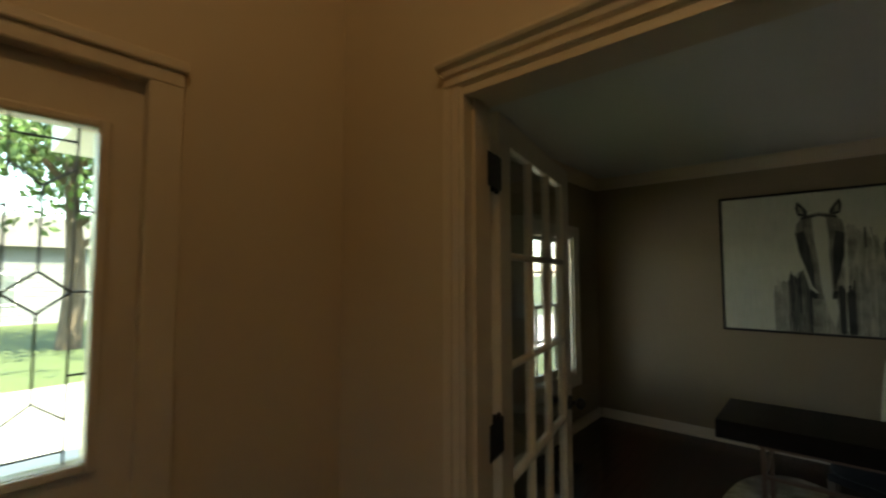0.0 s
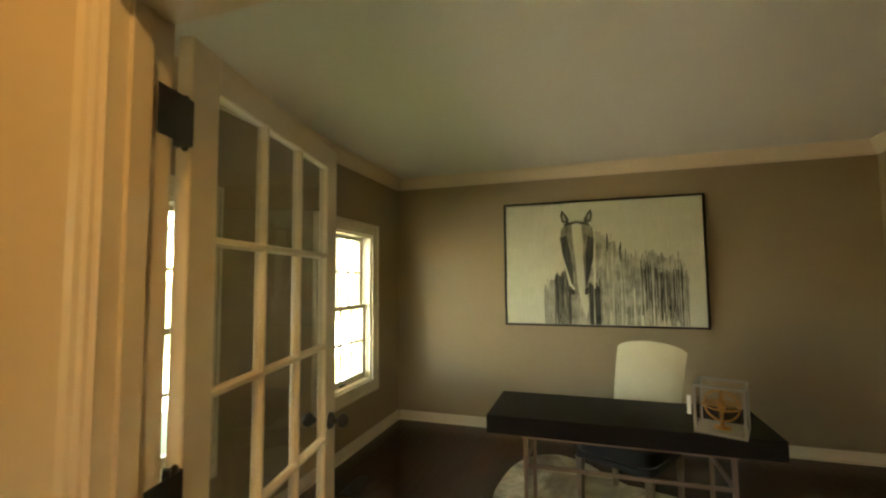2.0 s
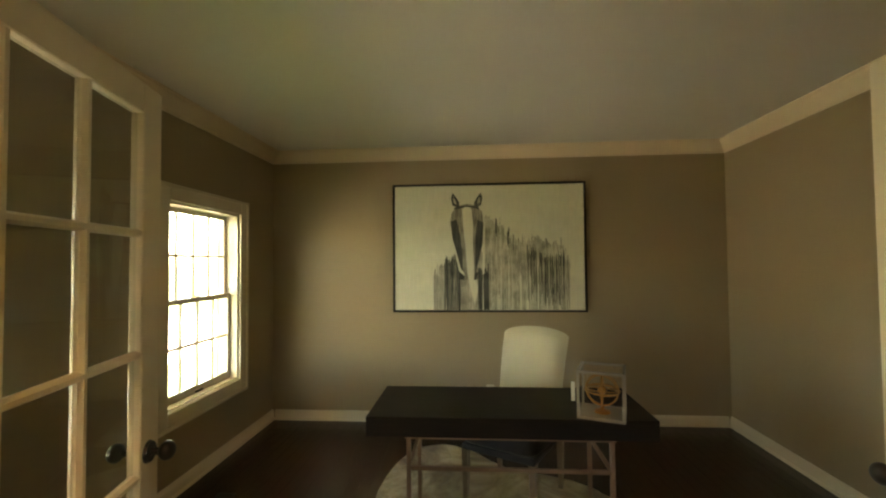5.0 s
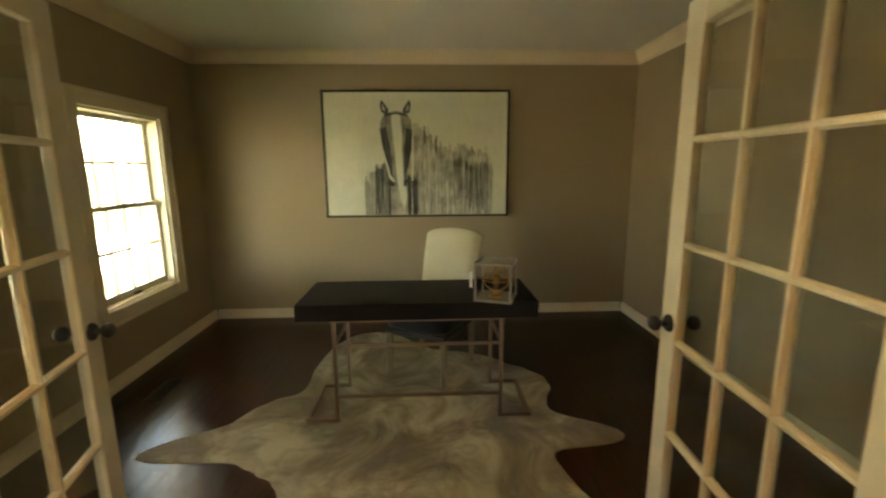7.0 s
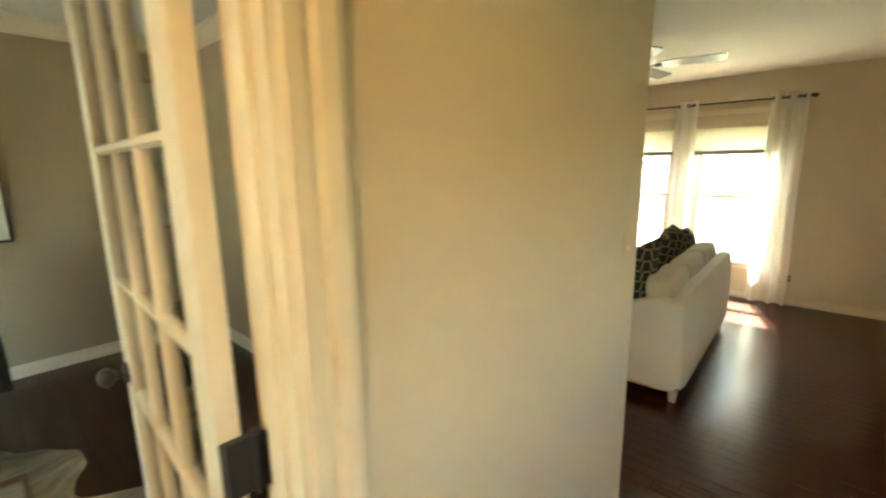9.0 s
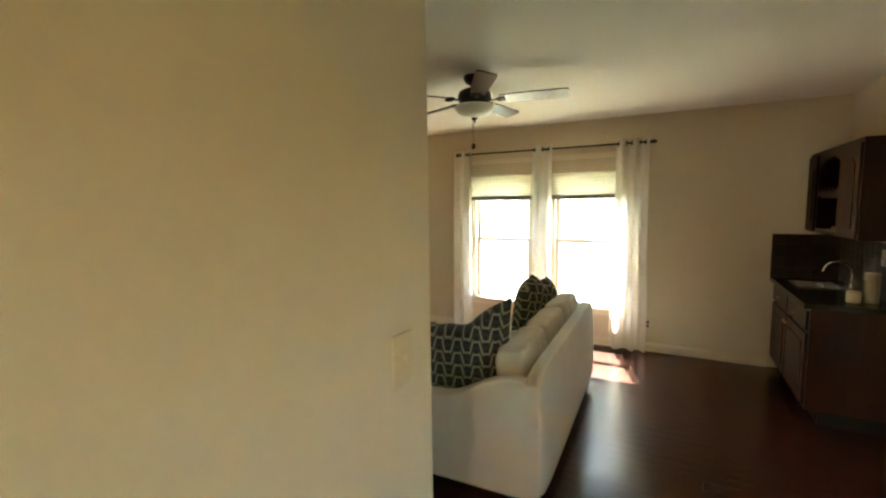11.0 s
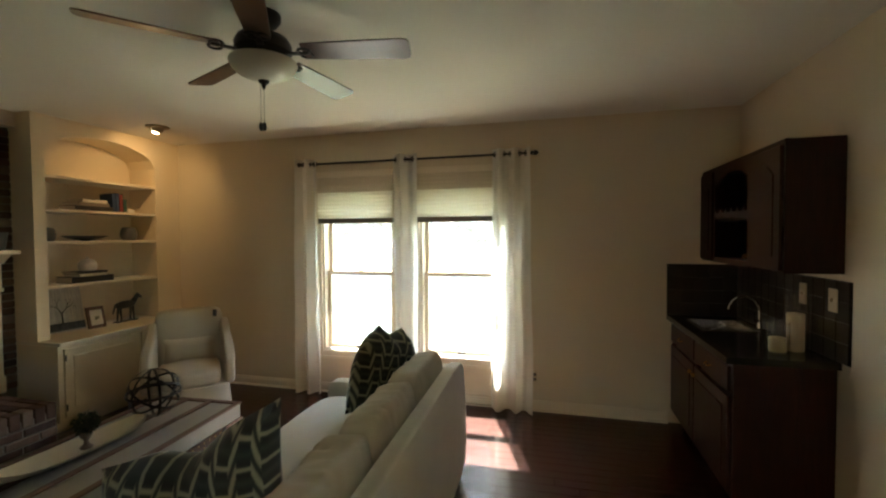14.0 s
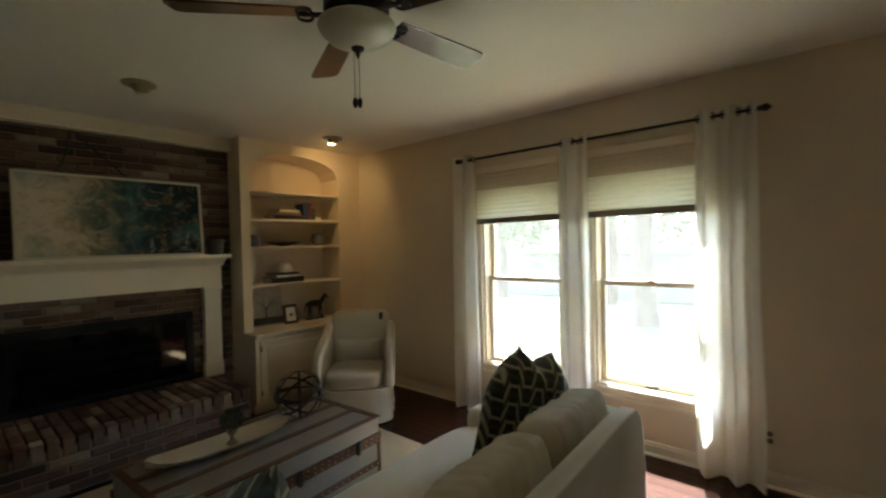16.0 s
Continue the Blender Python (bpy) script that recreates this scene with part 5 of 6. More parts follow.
def trunk():
    t = thing("trunk_table", (5.03, 3.09, 0.012), "pewter-clad storage trunk with wooden straps as coffee table", "coffee table", turn=3.5)
    L, D, H = 0.575, 0.30, 0.438
    part("body", B(-L + 0.008, L - 0.008, -D + 0.008, D - 0.008, 0.02, H - 0.128), TRUNK_METAL, t)
    lid = part("lid", B(-L + 0.008, L - 0.008, -D + 0.008, D - 0.008, H - 0.122, H - 0.004), TRUNK_METAL, t, "hinged pewter-clad lid")
    e = 0.020
    for x in (-L, L):
        for y in (-D, D):
            part("corner_post", B(x - e if x > 0 else x, x if x > 0 else x + e, y - e if y > 0 else y, y if y > 0 else y + e, 0.0, H - 0.126), TRUNK_WOOD, t)
    for y in (-D - 0.001, D - e + 0.001):
        for z in (0.012, 0.155, H - 0.150):
            part("strap", B(-L + e, L - e, y, y + e, z, z + 0.030), TRUNK_WOOD, t)
    for x in (-L - 0.001, L - e + 0.001):
        for z in (0.012, 0.155, H - 0.150):
            part("strap", B(x, x + e, -D + e, D - e, z, z + 0.030), TRUNK_WOOD, t)
    for y in (-D - 0.001, D - 0.034, -0.105, 0.070):
        part("lid_strap", B(-L - 0.001, L + 0.001, y, y + 0.035, H - 0.006, H + 0.004, r=0.002, seg=1), TRUNK_WOOD, lid)
    for x in (-L - 0.001, L - 0.034):
        part("lid_strap", B(x, x + 0.035, -D + 0.035, D - 0.035, H - 0.006, H + 0.0035, r=0.002, seg=1), TRUNK_WOOD, lid)
    for y in (-D - 0.002, D - 0.016):
        part("lid_edge", B(-L - 0.002, L + 0.002, y, y + 0.018, H - 0.122, H - 0.094), TRUNK_WOOD, lid)
    nb = bmesh.new()
    for k in range(26):
        x = -L + 0.03 + k * (2 * L - 0.06) / 25
        for z in (H - 0.108, 0.170, H - 0.135, 0.027):
            ball(nb, (x, -D - 0.002, z), 0.0045, 6)
    tagged(part("studs", nb, BRASS, t, "small brass nail heads"), kind="stuff")
    for x in (-0.34, 0.02, 0.40):
        hb = bmesh.new()
        lathe(hb, [(0.024, 0.0), (0.030, 0.003), (0.024, 0.008), (0.008, 0.012)], (0, 0, 0), 16)
        for v in hb.verts:
            v.co = Vector((v.co.x * 0.75 + x, -D - 0.003 - v.co.z, v.co.y * 1.4 + H - 0.125))
        part("latch", hb, BLACK_METAL, t, "dark iron hasp", True)
    for x, s in ((-L, -1), (L, 1)):
        gb = bmesh.new()
        box(gb, x - 0.004 if s < 0 else x, x if s < 0 else x + 0.004, -0.045, 0.045, 0.215, 0.275, r=0.001, seg=1)
        tube(gb, [(x + s * 0.004, -0.04, 0.262), (x + s * 0.024, -0.038, 0.235), (x + s * 0.024, 0.038, 0.235), (x + s * 0.004, 0.04, 0.262)], 0.006)
        part("handle", gb, BLACK_METAL, t, "black iron side handle")
    return t


def orb():
    o = thing("metal_orb", (5.30, 3.16, 0.456), "open sphere of dark metal bands on the trunk", "ornament")
    for k, (a, b) in enumerate(((90, 0), (90, 60), (90, 120), (35, 20), (35, 140), (35, 260), (0, 0))):
        rb = bmesh.new()
        m = Matrix.Translation((0, 0, 0.142)) @ Euler((radians(a), 0, radians(b))).to_matrix().to_4x4()
        seg = 40
        for rr, hh in ((0.138 + 0.0004 * k, 0.007),):
            loops = [[rb.verts.new(m @ Vector((q * math.cos(2 * math.pi * i / seg), q * math.sin(2 * math.pi * i / seg), h))) for q, h in ((rr, -hh), (rr, hh), (rr - 0.002, hh), (rr - 0.002, -hh))] for i in range(seg)]
            for i in range(seg):
                p, q = loops[i], loops[(i + 1) % seg]
                for j in range(4):
                    rb.faces.new((p[j], q[j], q[(j + 1) % 4], p[(j + 1) % 4]))
        part("band", rb, BLACK_METAL, o, smooth=True)
    return o


def tray():
    t = thing("wooden_tray", (4.86, 3.13, 0.455), "long pale carved boat-shaped tray on the trunk", "tray", turn=-2)
    bm = bmesh.new()
    n, m = 28, 10
    for lift in (0.0, 0.008):
        g = []
        for i in range(n + 1):
            row = []
            for j in range(m + 1):
                u, v = 2 * i / n - 1, 2 * j / m - 1
                half = 0.095 * (1 - abs(u) ** 3.2) ** 0.6 + 0.004
                z = 0.002 + lift + 0.030 * v * v + 0.030 * abs(u) ** 4
                row.append(bm.verts.new((0.34 * u, half * v, z)))
            g.append(row)
        for i in range(n):
            for j in range(m):
                bm.faces.new((g[i][j], g[i + 1][j], g[i + 1][j + 1], g[i][j + 1]))
    part("dish", bm, paint("bleached_wood", (0.52, 0.44, 0.31), 0.6, 0.12, 9.0, 0.4, 50.0), t, smooth=True)
    return t


def topiary():
    p = thing("potted_plant", (4.90, 3.135, 0.466), "small dark green plant in a turned wooden cup", "plant")
    part("cup", lathe(bmesh.new(), [(0.026, 0.0), (0.028, 0.006), (0.012, 0.020), (0.010, 0.040), (0.024, 0.056), (0.032, 0.082), (0.030, 0.084), (0.020, 0.070)], seg=20), paint("taupe_cup", (0.20, 0.14, 0.09), 0.5), p, smooth=True)
    rr = random.Random(5)
    verts, faces = [], []
    for _ in range(420):
        d = Vector((rr.gauss(0, 1), rr.gauss(0, 1), rr.gauss(0, 0.8))).normalized() * (0.058 * rr.uniform(0.55, 1.0))
        c = Vector((0, 0, 0.122)) + d
        q = Euler((rr.uniform(0, 6.28), rr.uniform(0, 6.28), rr.uniform(0, 6.28))).to_matrix()
        k = len(verts)
        verts += [tuple(c + q @ Vector(v) * 0.011) for v in ((-1, 0, 0), (0, -0.5, 0.15), (1, 0, 0), (0, 0.5, 0.15))]
        faces.append((k, k + 1, k + 2, k + 3))
    me = bpy.data.meshes.new("leaves")
    me.from_pydata(verts, [], faces)
    me.materials.append(paint("boxwood_leaf", (0.018, 0.035, 0.012), 0.55, 0.3, 20.0))
    lv = new("leaves", me)
    lv.parent = p
    tagged(lv, "dense dark green leaves", kind="stuff")
    return p


def armchair(at, turn, label):
    c = thing("armchair", at, label, "armchair", "slipcovered armchairs", turn=turn)
    c.scale = (0.93, 0.93, 0.90)
    # faces local -y
    sk = bmesh.new()
    n, m = 64, 8
    rings = []
    for j in range(m + 1):
        v = j / m
        row = []
        for i in range(n):
            a = 2 * math.pi * i / n
            ca, sa = math.cos(a), math.sin(a)
            k = (abs(ca) ** 6 + abs(sa) ** 6) ** (-1 / 6)
            fl = 1.0 + 0.07 * (1 - v) + 0.016 * (1 - v) * math.sin(a * 11 + 1.3)
            row.append(sk.verts.new((0.315 * k * ca * fl, 0.315 * k * sa * fl, 0.012 + 0.30 * v)))
        rings.append(row)
    for p, q in zip(rings, rings[1:]):
        for i in range(n):
            sk.faces.new((p[i], p[(i + 1) % n], q[(i + 1) % n], q[i]))
    sk.faces.new(rings[-1])
    part("skirt", sk, ARMCHAIR_LINEN, c, "loose slipcover skirt", True)
    part("seat_cushion", puff(bmesh.new(), 0.50, 0.56, 0.17, (0, -0.045, 0.385), 10, 5.0, 0.35), ARMCHAIR_LINEN, c, smooth=True)
    bk = puff(bmesh.new(), 0.60, 0.15, 0.62, (0, 0.255, 0.625), 12, 10.0)
    for v in bk.verts:
        t = (v.co.z - 0.32) / 0.6
        v.co.y += 0.10 * t * t
        v.co.x *= 1.0 - 0.05 * t
        v.co.z += 0.006 * (1 - (v.co.x / 0.3) ** 2) * max(0, t)
    part("backrest", bk, ARMCHAIR_LINEN, c, smooth=True)
    for x in (-1, 1):
        ab = puff(bmesh.new(), 0.095, 0.60, 0.34, (x * 0.300, 0.0, 0.455), 12, 5.0)
        for v in ab.verts:
            t = min(1, max(0, (v.co.y + 0.30) / 0.60))
            v.co.z += (0.285 * t ** 1.7 + 0.020 * math.sin(t * 6.28)) * max(0, (v.co.z - 0.285) / 0.34)
            v.co.x += x * 0.020 * (1 - t)
            v.co.y += 0.06 * t * max(0, v.co.z - 0.5)
        part("arm", ab, ARMCHAIR_LINEN, c, "scooped sloping arm", True)
    lp = pillow(bmesh.new(), 0.42, 0.25, 0.12, 14, 0.05, 0.008, 2.0)
    bmesh.ops.transform(lp, matrix=Matrix.Translation((0, 0.10, 0.565)) @ Matrix.Rotation(radians(-14), 4, "X"), verts=lp.verts)
    part("lumbar_pillow", lp, ARMCHAIR_LINEN, c, "small matching lumbar pillow", True)
    return c


ceiling_fan()
sofa()
throw_pillow((4.325, 1.905, 0.672), -78, 8, "dark meander-patterned velvet pillow leaning on the sofa arm", 0, 0.55, 0.42)
throw_pillow((5.70, 1.875, 0.722), -30, -4, "dark meander-patterned velvet pillow at the sofa's window end", 13, 0.52, 0.0, 0.49, 0.62)
trunk()
orb()
tray()
topiary()
far_chair = armchair((6.33, 3.93, 0), -46, "natural linen slipcovered armchair by the bookcase")
part("hang_tag", B(0.20, 0.235, 0.215, 0.219, 0.86, 0.93), FRAME_BLACK, far_chair, "black paper hang tag")
armchair((3.77, 3.60, 0), 78, "natural linen slipcovered armchair beside the trunk")

rug = B(3.35, 6.20, 2.05, 4.22, 0.0005, 0.012, r=0.004)
tagged(link("area_rug", rug, JUTE), "plain tan woven jute rug under the trunk", "rug")


# fireplace
def fireplace():
    f = thing("fireplace", (4.78, LY1, 0), "brown brick fireplace with an ivory mantel", "fireplace")
    y = -0.11
    for x0, x1, z0 in ((-0.96, -0.60, 0), (0.60, 0.938, 0), (-0.60, 0.60, 0.935)):
        part("mortar_bed", B(x0, x1, y + 0.012, -0.002, z0, 2.352), MORTAR, f, "grey mortar")
    part("firebox", box(bmesh.new(), -0.60, 0.60, -0.004, -0.0015, 0.30, 0.935), FIREBOX, f)
    fr = bmesh.new()
    for a in ((-0.60, 0.60, 0.875, 0.935), (-0.60, 0.60, 0.335, 0.385), (-0.60, -0.54, 0.385, 0.875), (0.54, 0.60, 0.385, 0.875)):
        box(fr, a[0], a[1], y - 0.018, y + 0.03, a[2], a[3], r=0.004)
    part("screen_frame", fr, FIREBOX, f, "black steel surround")
    for x0, x1 in ((-0.54, -0.003), (0.003, 0.54)):
        d = part("glass_door", B(x0, x1, y + 0.000, y + 0.008, 0.385, 0.875), FIRE_GLASS, f, "smoked glass door")
        part("door_trim", B(x0, x1, y - 0.004, y - 0.0005, 0.855, 0.875), FIREBOX, d)
        part("door_trim", B(x0, x1, y - 0.004, y - 0.0005, 0.385, 0.400), FIREBOX, d)
    # hearth slab
    part("hearth_core", B(-0.95, 0.772, -0.755, y + 0.012, 0.0, 0.282), MORTAR, f)
    # mantel
    ym = y - 0.002
    for x in (-0.820, 0.680):
        leg = part("pilaster", B(x, x + 0.140, ym - 0.055, ym, 0.345, 1.130, r=0.004), TRIM, f)
        part("plinth", B(x - 0.008, x + 0.148, ym - 0.064, ym, 0.345, 0.47, r=0.004), TRIM, leg)
        part("cap", B(x - 0.010, x + 0.150, ym - 0.072, ym, 1.105, 1.132, r=0.004), TRIM, leg)
    part("frieze", B(-0.826, 0.826, ym - 0.060, ym, 1.132, 1.315, r=0.003), TRIM, f)
    part("bed_mould", prism(bmesh.new(), [(-0.835, ym, 1.315), (-0.835, ym - 0.075, 1.315), (-0.835, ym - 0.085, 1.330), (-0.835, ym - 0.115, 1.352), (-0.835, ym - 0.150, 1.376), (-0.835, ym - 0.160, 1.385), (-0.835, ym, 1.385)], (1.67, 0, 0)), TRIM, f)
    part("mantel_shelf", B(-0.86, 0.852, ym - 0.225, ym, 1.385, 1.414, r=0.005), TRIM, f)
    return f


hearth = fireplace()
soffit = B(3.74, 5.715, 4.885, LY1, 2.362, LC)
setting("wall_soffit", soffit, WALL_LIVING, "cream painted band above the brick", "wall")
setting("trim_soffit", B(3.74, 5.715, 4.872, 4.955, 2.346, 2.3615, r=0.004), TRIM, "white strip under the soffit", "trim")
setting("wall_chimney_side", B(3.74, 3.818, 4.955, LY1, 0, 2.346), WALL_LIVING, "cream painted return beside the brick", "wall")


# built-in bookcase
def bookcase():
    b = thing("bookcase", (6.385, LY1, 0), "ivory built-in bookcase with arched top and cupboard below", "bookcase", kind="")
    x0, x1, yf, yb = -0.665, 0.665, -0.335, -0.002
    o0, o1 = -0.580, 0.385
    # face frame with an arch
    n = 24
    arch = [(o0 + (o1 - o0) * k / n, 2.175 + 0.185 * (max(0, 1 - (2 * k / n - 1) ** 2)) ** 0.5) for k in range(n + 1)]
    ff = bmesh.new()
    prism(ff, [(x, yf, z) for x, z in arch] + [(o1, yf, LC - 0.001), (o0, yf, LC - 0.001)], (0, 0.022, 0))
    box(ff, x0, o0, yf, yf + 0.022, 0.70, LC - 0.001)
    box(ff, o1, x1 - 0.002, yf, yf + 0.022, 0.70, LC - 0.001)
    part("face_frame", ff, CROWN, b)
    part("soffit", prism(bmesh.new(), [(x, yf + 0.022, z) for x, z in arch] + [(x, yf + 0.022, z + 0.012) for x, z in arch[::-1]], (0, 0.29, 0)), CROWN, b)
    part("side", B(x0, x0 + 0.02, yf + 0.022, yb, 0.70, LC - 0.001), CROWN, b)
    part("side", B(o0 - 0.02, o0, yf + 0.0225, yb - 0.012, 0.71, 2.175), CROWN, b)
    part("side", B(o1, o1 + 0.02, yf + 0.0225, yb - 0.012, 0.71, 2.175), CROWN, b)
    part("back_panel", B(o0 - 0.02, o1 + 0.02, yb - 0.012, yb, 0.71, 2.42), CROWN, b)
    for z in (1.12, 1.475, 1.735, 2.0):
        part("shelf", B(o0 + 0.001, o1 - 0.001, yf + 0.006, yb - 0.0125, z - 0.022, z, r=0.003), TRIM, b)
    part("counter", B(x0 - 0.002, x1 - 0.002, -0.565, yb, 0.678, 0.705, r=0.004), TRIM, b)
    part("cupboard", B(x0, x1 - 0.003, -0.535, yb, 0.09, 0.677), CROWN, b)
    part("toe_kick", B(x0 + 0.01, x1 - 0.003, -0.475, yb, 0.0, 0.09), CROWN, b)
    for a, c in ((x0 + 0.035, -0.012), (0.012, x1 - 0.06)):
        d = part("door", B(a, c, -0.555, -0.536, 0.125, 0.650, r=0.003), CROWN, b)
        part("raised_panel", B(a + 0.06, c - 0.06, -0.562, -0.555, 0.185, 0.590, r=0.006), CROWN, d)
        hx = a + 0.004 if a < 0 else c - 0.004
        for z in (0.20, 0.585):
            part("hinge", B(hx - 0.006, hx + 0.006, -0.560, -0.5555, z - 0.025, z + 0.025), BLACK_METAL, d)
    return b


bookcase()


def stack(at, turn, books, label):
    """A pile of books lying flat: (width, depth, thickness, cover)."""
    z = at[2]
    for w, d, h, cover in books:
        b = thing("book", (at[0], at[1], z), label, "book", "books on the shelves", turn=turn)
        part("cover", box(box(box(bmesh.new(), -w / 2, w / 2, -d / 2, d / 2, 0, 0.003), -w / 2, w / 2, -d / 2, d / 2, h - 0.003, h), -w / 2, w / 2, -d / 2, -d / 2 + 0.004, 0.003, h - 0.003), cover, b)
        part("page_block", B(-w / 2 + 0.004, w / 2 - 0.004, -d / 2 + 0.0045, d / 2 - 0.003, 0.0032, h - 0.0032), PAPER, b)
        z += h + 0.0004
        turn += 3


def upright(x, y, z, w, d, h, cover, label):
    b = thing("book", (x, y, z), label, "book", "books on the shelves")
    part("cover", box(box(box(bmesh.new(), -w / 2, -w / 2 + 0.003, -d / 2, d / 2, 0, h), w / 2 - 0.003, w / 2, -d / 2, d / 2, 0, h), -w / 2 + 0.003, w / 2 - 0.003, -d / 2, -d / 2 + 0.003, 0, h), cover, b)
    part("page_block", B(-w / 2 + 0.0032, w / 2 - 0.0032, -d / 2 + 0.0035, d / 2 - 0.004, 0.003, h - 0.004), PAPER, b)


YS = 4.88
stack((6.22, YS, 1.7355), 2, [(0.33, 0.18, 0.042, BOOK_DARK), (0.28, 0.17, 0.030, BOOK_GREY), (0.24, 0.17, 0.030, PAPER)], "pale books lying flat in a pile")
upright(6.405, YS, 1.7355, 0.030, 0.15, 0.165, BOOK_BLUE, "dark blue cloth book standing upright")
upright(6.440, YS, 1.7355, 0.028, 0.15, 0.175, BOOK_BLUE, "dark blue cloth book standing upright")
upright(6.474, YS, 1.7355, 0.032, 0.15, 0.170, BOOK_RED, "dark red cloth book standing upright")
upright(6.510, YS, 1.7355, 0.030, 0.15, 0.125, BOOK_GREEN, "green cloth book standing upright")
tagged(link("ceramic_block", B(6.535, 6.60, 4.80, 4.86, 1.7355, 1.770, r=0.006), WHITE_MATTE), "small white ceramic block on the shelf", "ornament")
tagged(link("vase", lathe(bmesh.new(), [(0.035, 0), (0.052, 0.01), (0.060, 0.06), (0.050, 0.10), (0.036, 0.112), (0.030, 0.10)], (5.90, YS, 1.4755)), GREY_CERAMIC, True), "squat grey ceramic pot on the shelf", "vase")
bowl = bmesh.new()
lathe(bowl, [(0.03, 0), (0.035, 0.004), (0.11, 0.020), (0.17, 0.042), (0.165, 0.046), (0.10, 0.026), (0.03, 0.010)], (0, 0, 0), 30)
for v in bowl.verts:
    v.co = Vector((v.co.x * 1.15 + 6.20, v.co.y * 0.5 + YS, v.co.z + 1.4755))
tagged(link("shallow_bowl", bowl, DARK_CERAMIC, True), "long shallow black bowl on the shelf", "bowl")
tagged(link("vase", lathe(bmesh.new(), [(0.040, 0), (0.060, 0.012), (0.072, 0.05), (0.066, 0.10), (0.050, 0.125), (0.044, 0.11)], (6.60, YS, 1.4755)), GREY_CERAMIC, True), "round grey ceramic vase on the shelf", "vase")
stack((6.19, YS, 1.1205), -3, [(0.34, 0.20, 0.052, BOOK_DARK), (0.23, 0.19, 0.020, PAPER), (0.26, 0.17, 0.020, BOOK_DARK)], "dark books piled under the white jar")
jar = thing("lidded_jar", (6.21, YS, 1.2140), "white ceramic jar with a lid on the books", "jar")
part("body", lathe(bmesh.new(), [(0.045, 0), (0.062, 0.006), (0.070, 0.035), (0.066, 0.068), (0.052, 0.082), (0.045, 0.082)], seg=26), WHITE_MATTE, jar, smooth=True)
part("lid", lathe(bmesh.new(), [(0.054, 0.083), (0.050, 0.090), (0.028, 0.102), (0.010, 0.106), (0.012, 0.116), (0.004, 0.122)], seg=24), WHITE_MATTE, jar, smooth=True)

art = thing("framed_drawing", (6.02, 4.985, 0.7055), "grey drawing of a bare tree leaning in the bookcase", "picture")
part("sheet", prism(bmesh.new(), [(-0.20, -0.055, 0), (0.20, -0.055, 0), (0.20, 0.02, 0.375), (-0.20, 0.02, 0.375)], (0, 0.012, 0)), INK_ART, art)
br = bmesh.new()
rr = random.Random(12)


def twig(a, ang, ln, w, depth):
    b = (a[0] + ln * math.sin(ang), a[1] + ln * math.cos(ang))
    f = lambda p: (p[0], -0.0575 + 0.075 * p[1] / 0.375, p[1])
    rod(br, f(a), f(b), w, w * 0.7, 5)
    if depth:
        for s in (-1, 1):
            twig(b, ang + s * rr.uniform(0.35, 0.8), ln * 0.68, w * 0.65, depth - 1)


twig((0.02, 0.07), 0.05, 0.085, 0.006, 4)
part("drawn_tree", br, DARK_CERAMIC, art)
part("drawn_ground", prism(bmesh.new(), [(-0.196, -0.0565, 0.012), (0.196, -0.0565, 0.012), (0.196, -0.044, 0.07), (-0.196, -0.044, 0.08)], (0, -0.0015, 0)), INK, art)
ph = thing("photo_frame", (6.235, 4.83, 0.7055), "small brown wooden photo frame with white mat", "picture frame", turn=-8)
part("moulding", prism(bmesh.new(), [(-0.070, -0.02, 0), (0.070, -0.02, 0), (0.070, 0.03, 0.185), (-0.070, 0.03, 0.185)], (0, 0.014, 0)), FRAME_BROWN, ph)
part("mat", prism(bmesh.new(), [(-0.047, -0.0145, 0.028), (0.047, -0.0145, 0.028), (0.047, 0.0205, 0.157), (-0.047, 0.0205, 0.157)], (0, -0.003, 0)), WHITE_MATTE, ph)
part("picture", prism(bmesh.new(), [(-0.018, -0.009, 0.07), (0.020, -0.006, 0.08), (0.022, 0.0, 0.105), (-0.016, -0.002, 0.10)], (0, -0.003, 0)), INK_MID, ph)
fig = bmesh.new()
puff(fig, 0.20, 0.055, 0.075, (0, 0, 0.155), 4, 2.4)
for x in (-0.075, -0.055, 0.055, 0.075):
    rod(fig, (x, 0.012 if x in (-0.075, 0.055) else -0.012, 0.0), (x * 0.95, 0, 0.15), 0.008, 0.013, 8)
rod(fig, (0.075, 0, 0.165), (0.125, 0, 0.235), 0.026, 0.018, 10)
rod(fig, (0.115, 0, 0.238), (0.165, 0, 0.205), 0.019, 0.011, 10)
rod(fig, (-0.095, 0, 0.17), (-0.125, 0, 0.08), 0.010, 0.006, 8)
box(fig, -0.10, 0.10, -0.03, 0.03, -0.006, 0.004)
ob = link("horse_figurine", fig, DARK_CERAMIC, True)
ob.location = (6.53, 4.86, 0.7115)
tagged(ob, "dark bronze horse figurine standing in the bookcase", "figurine")

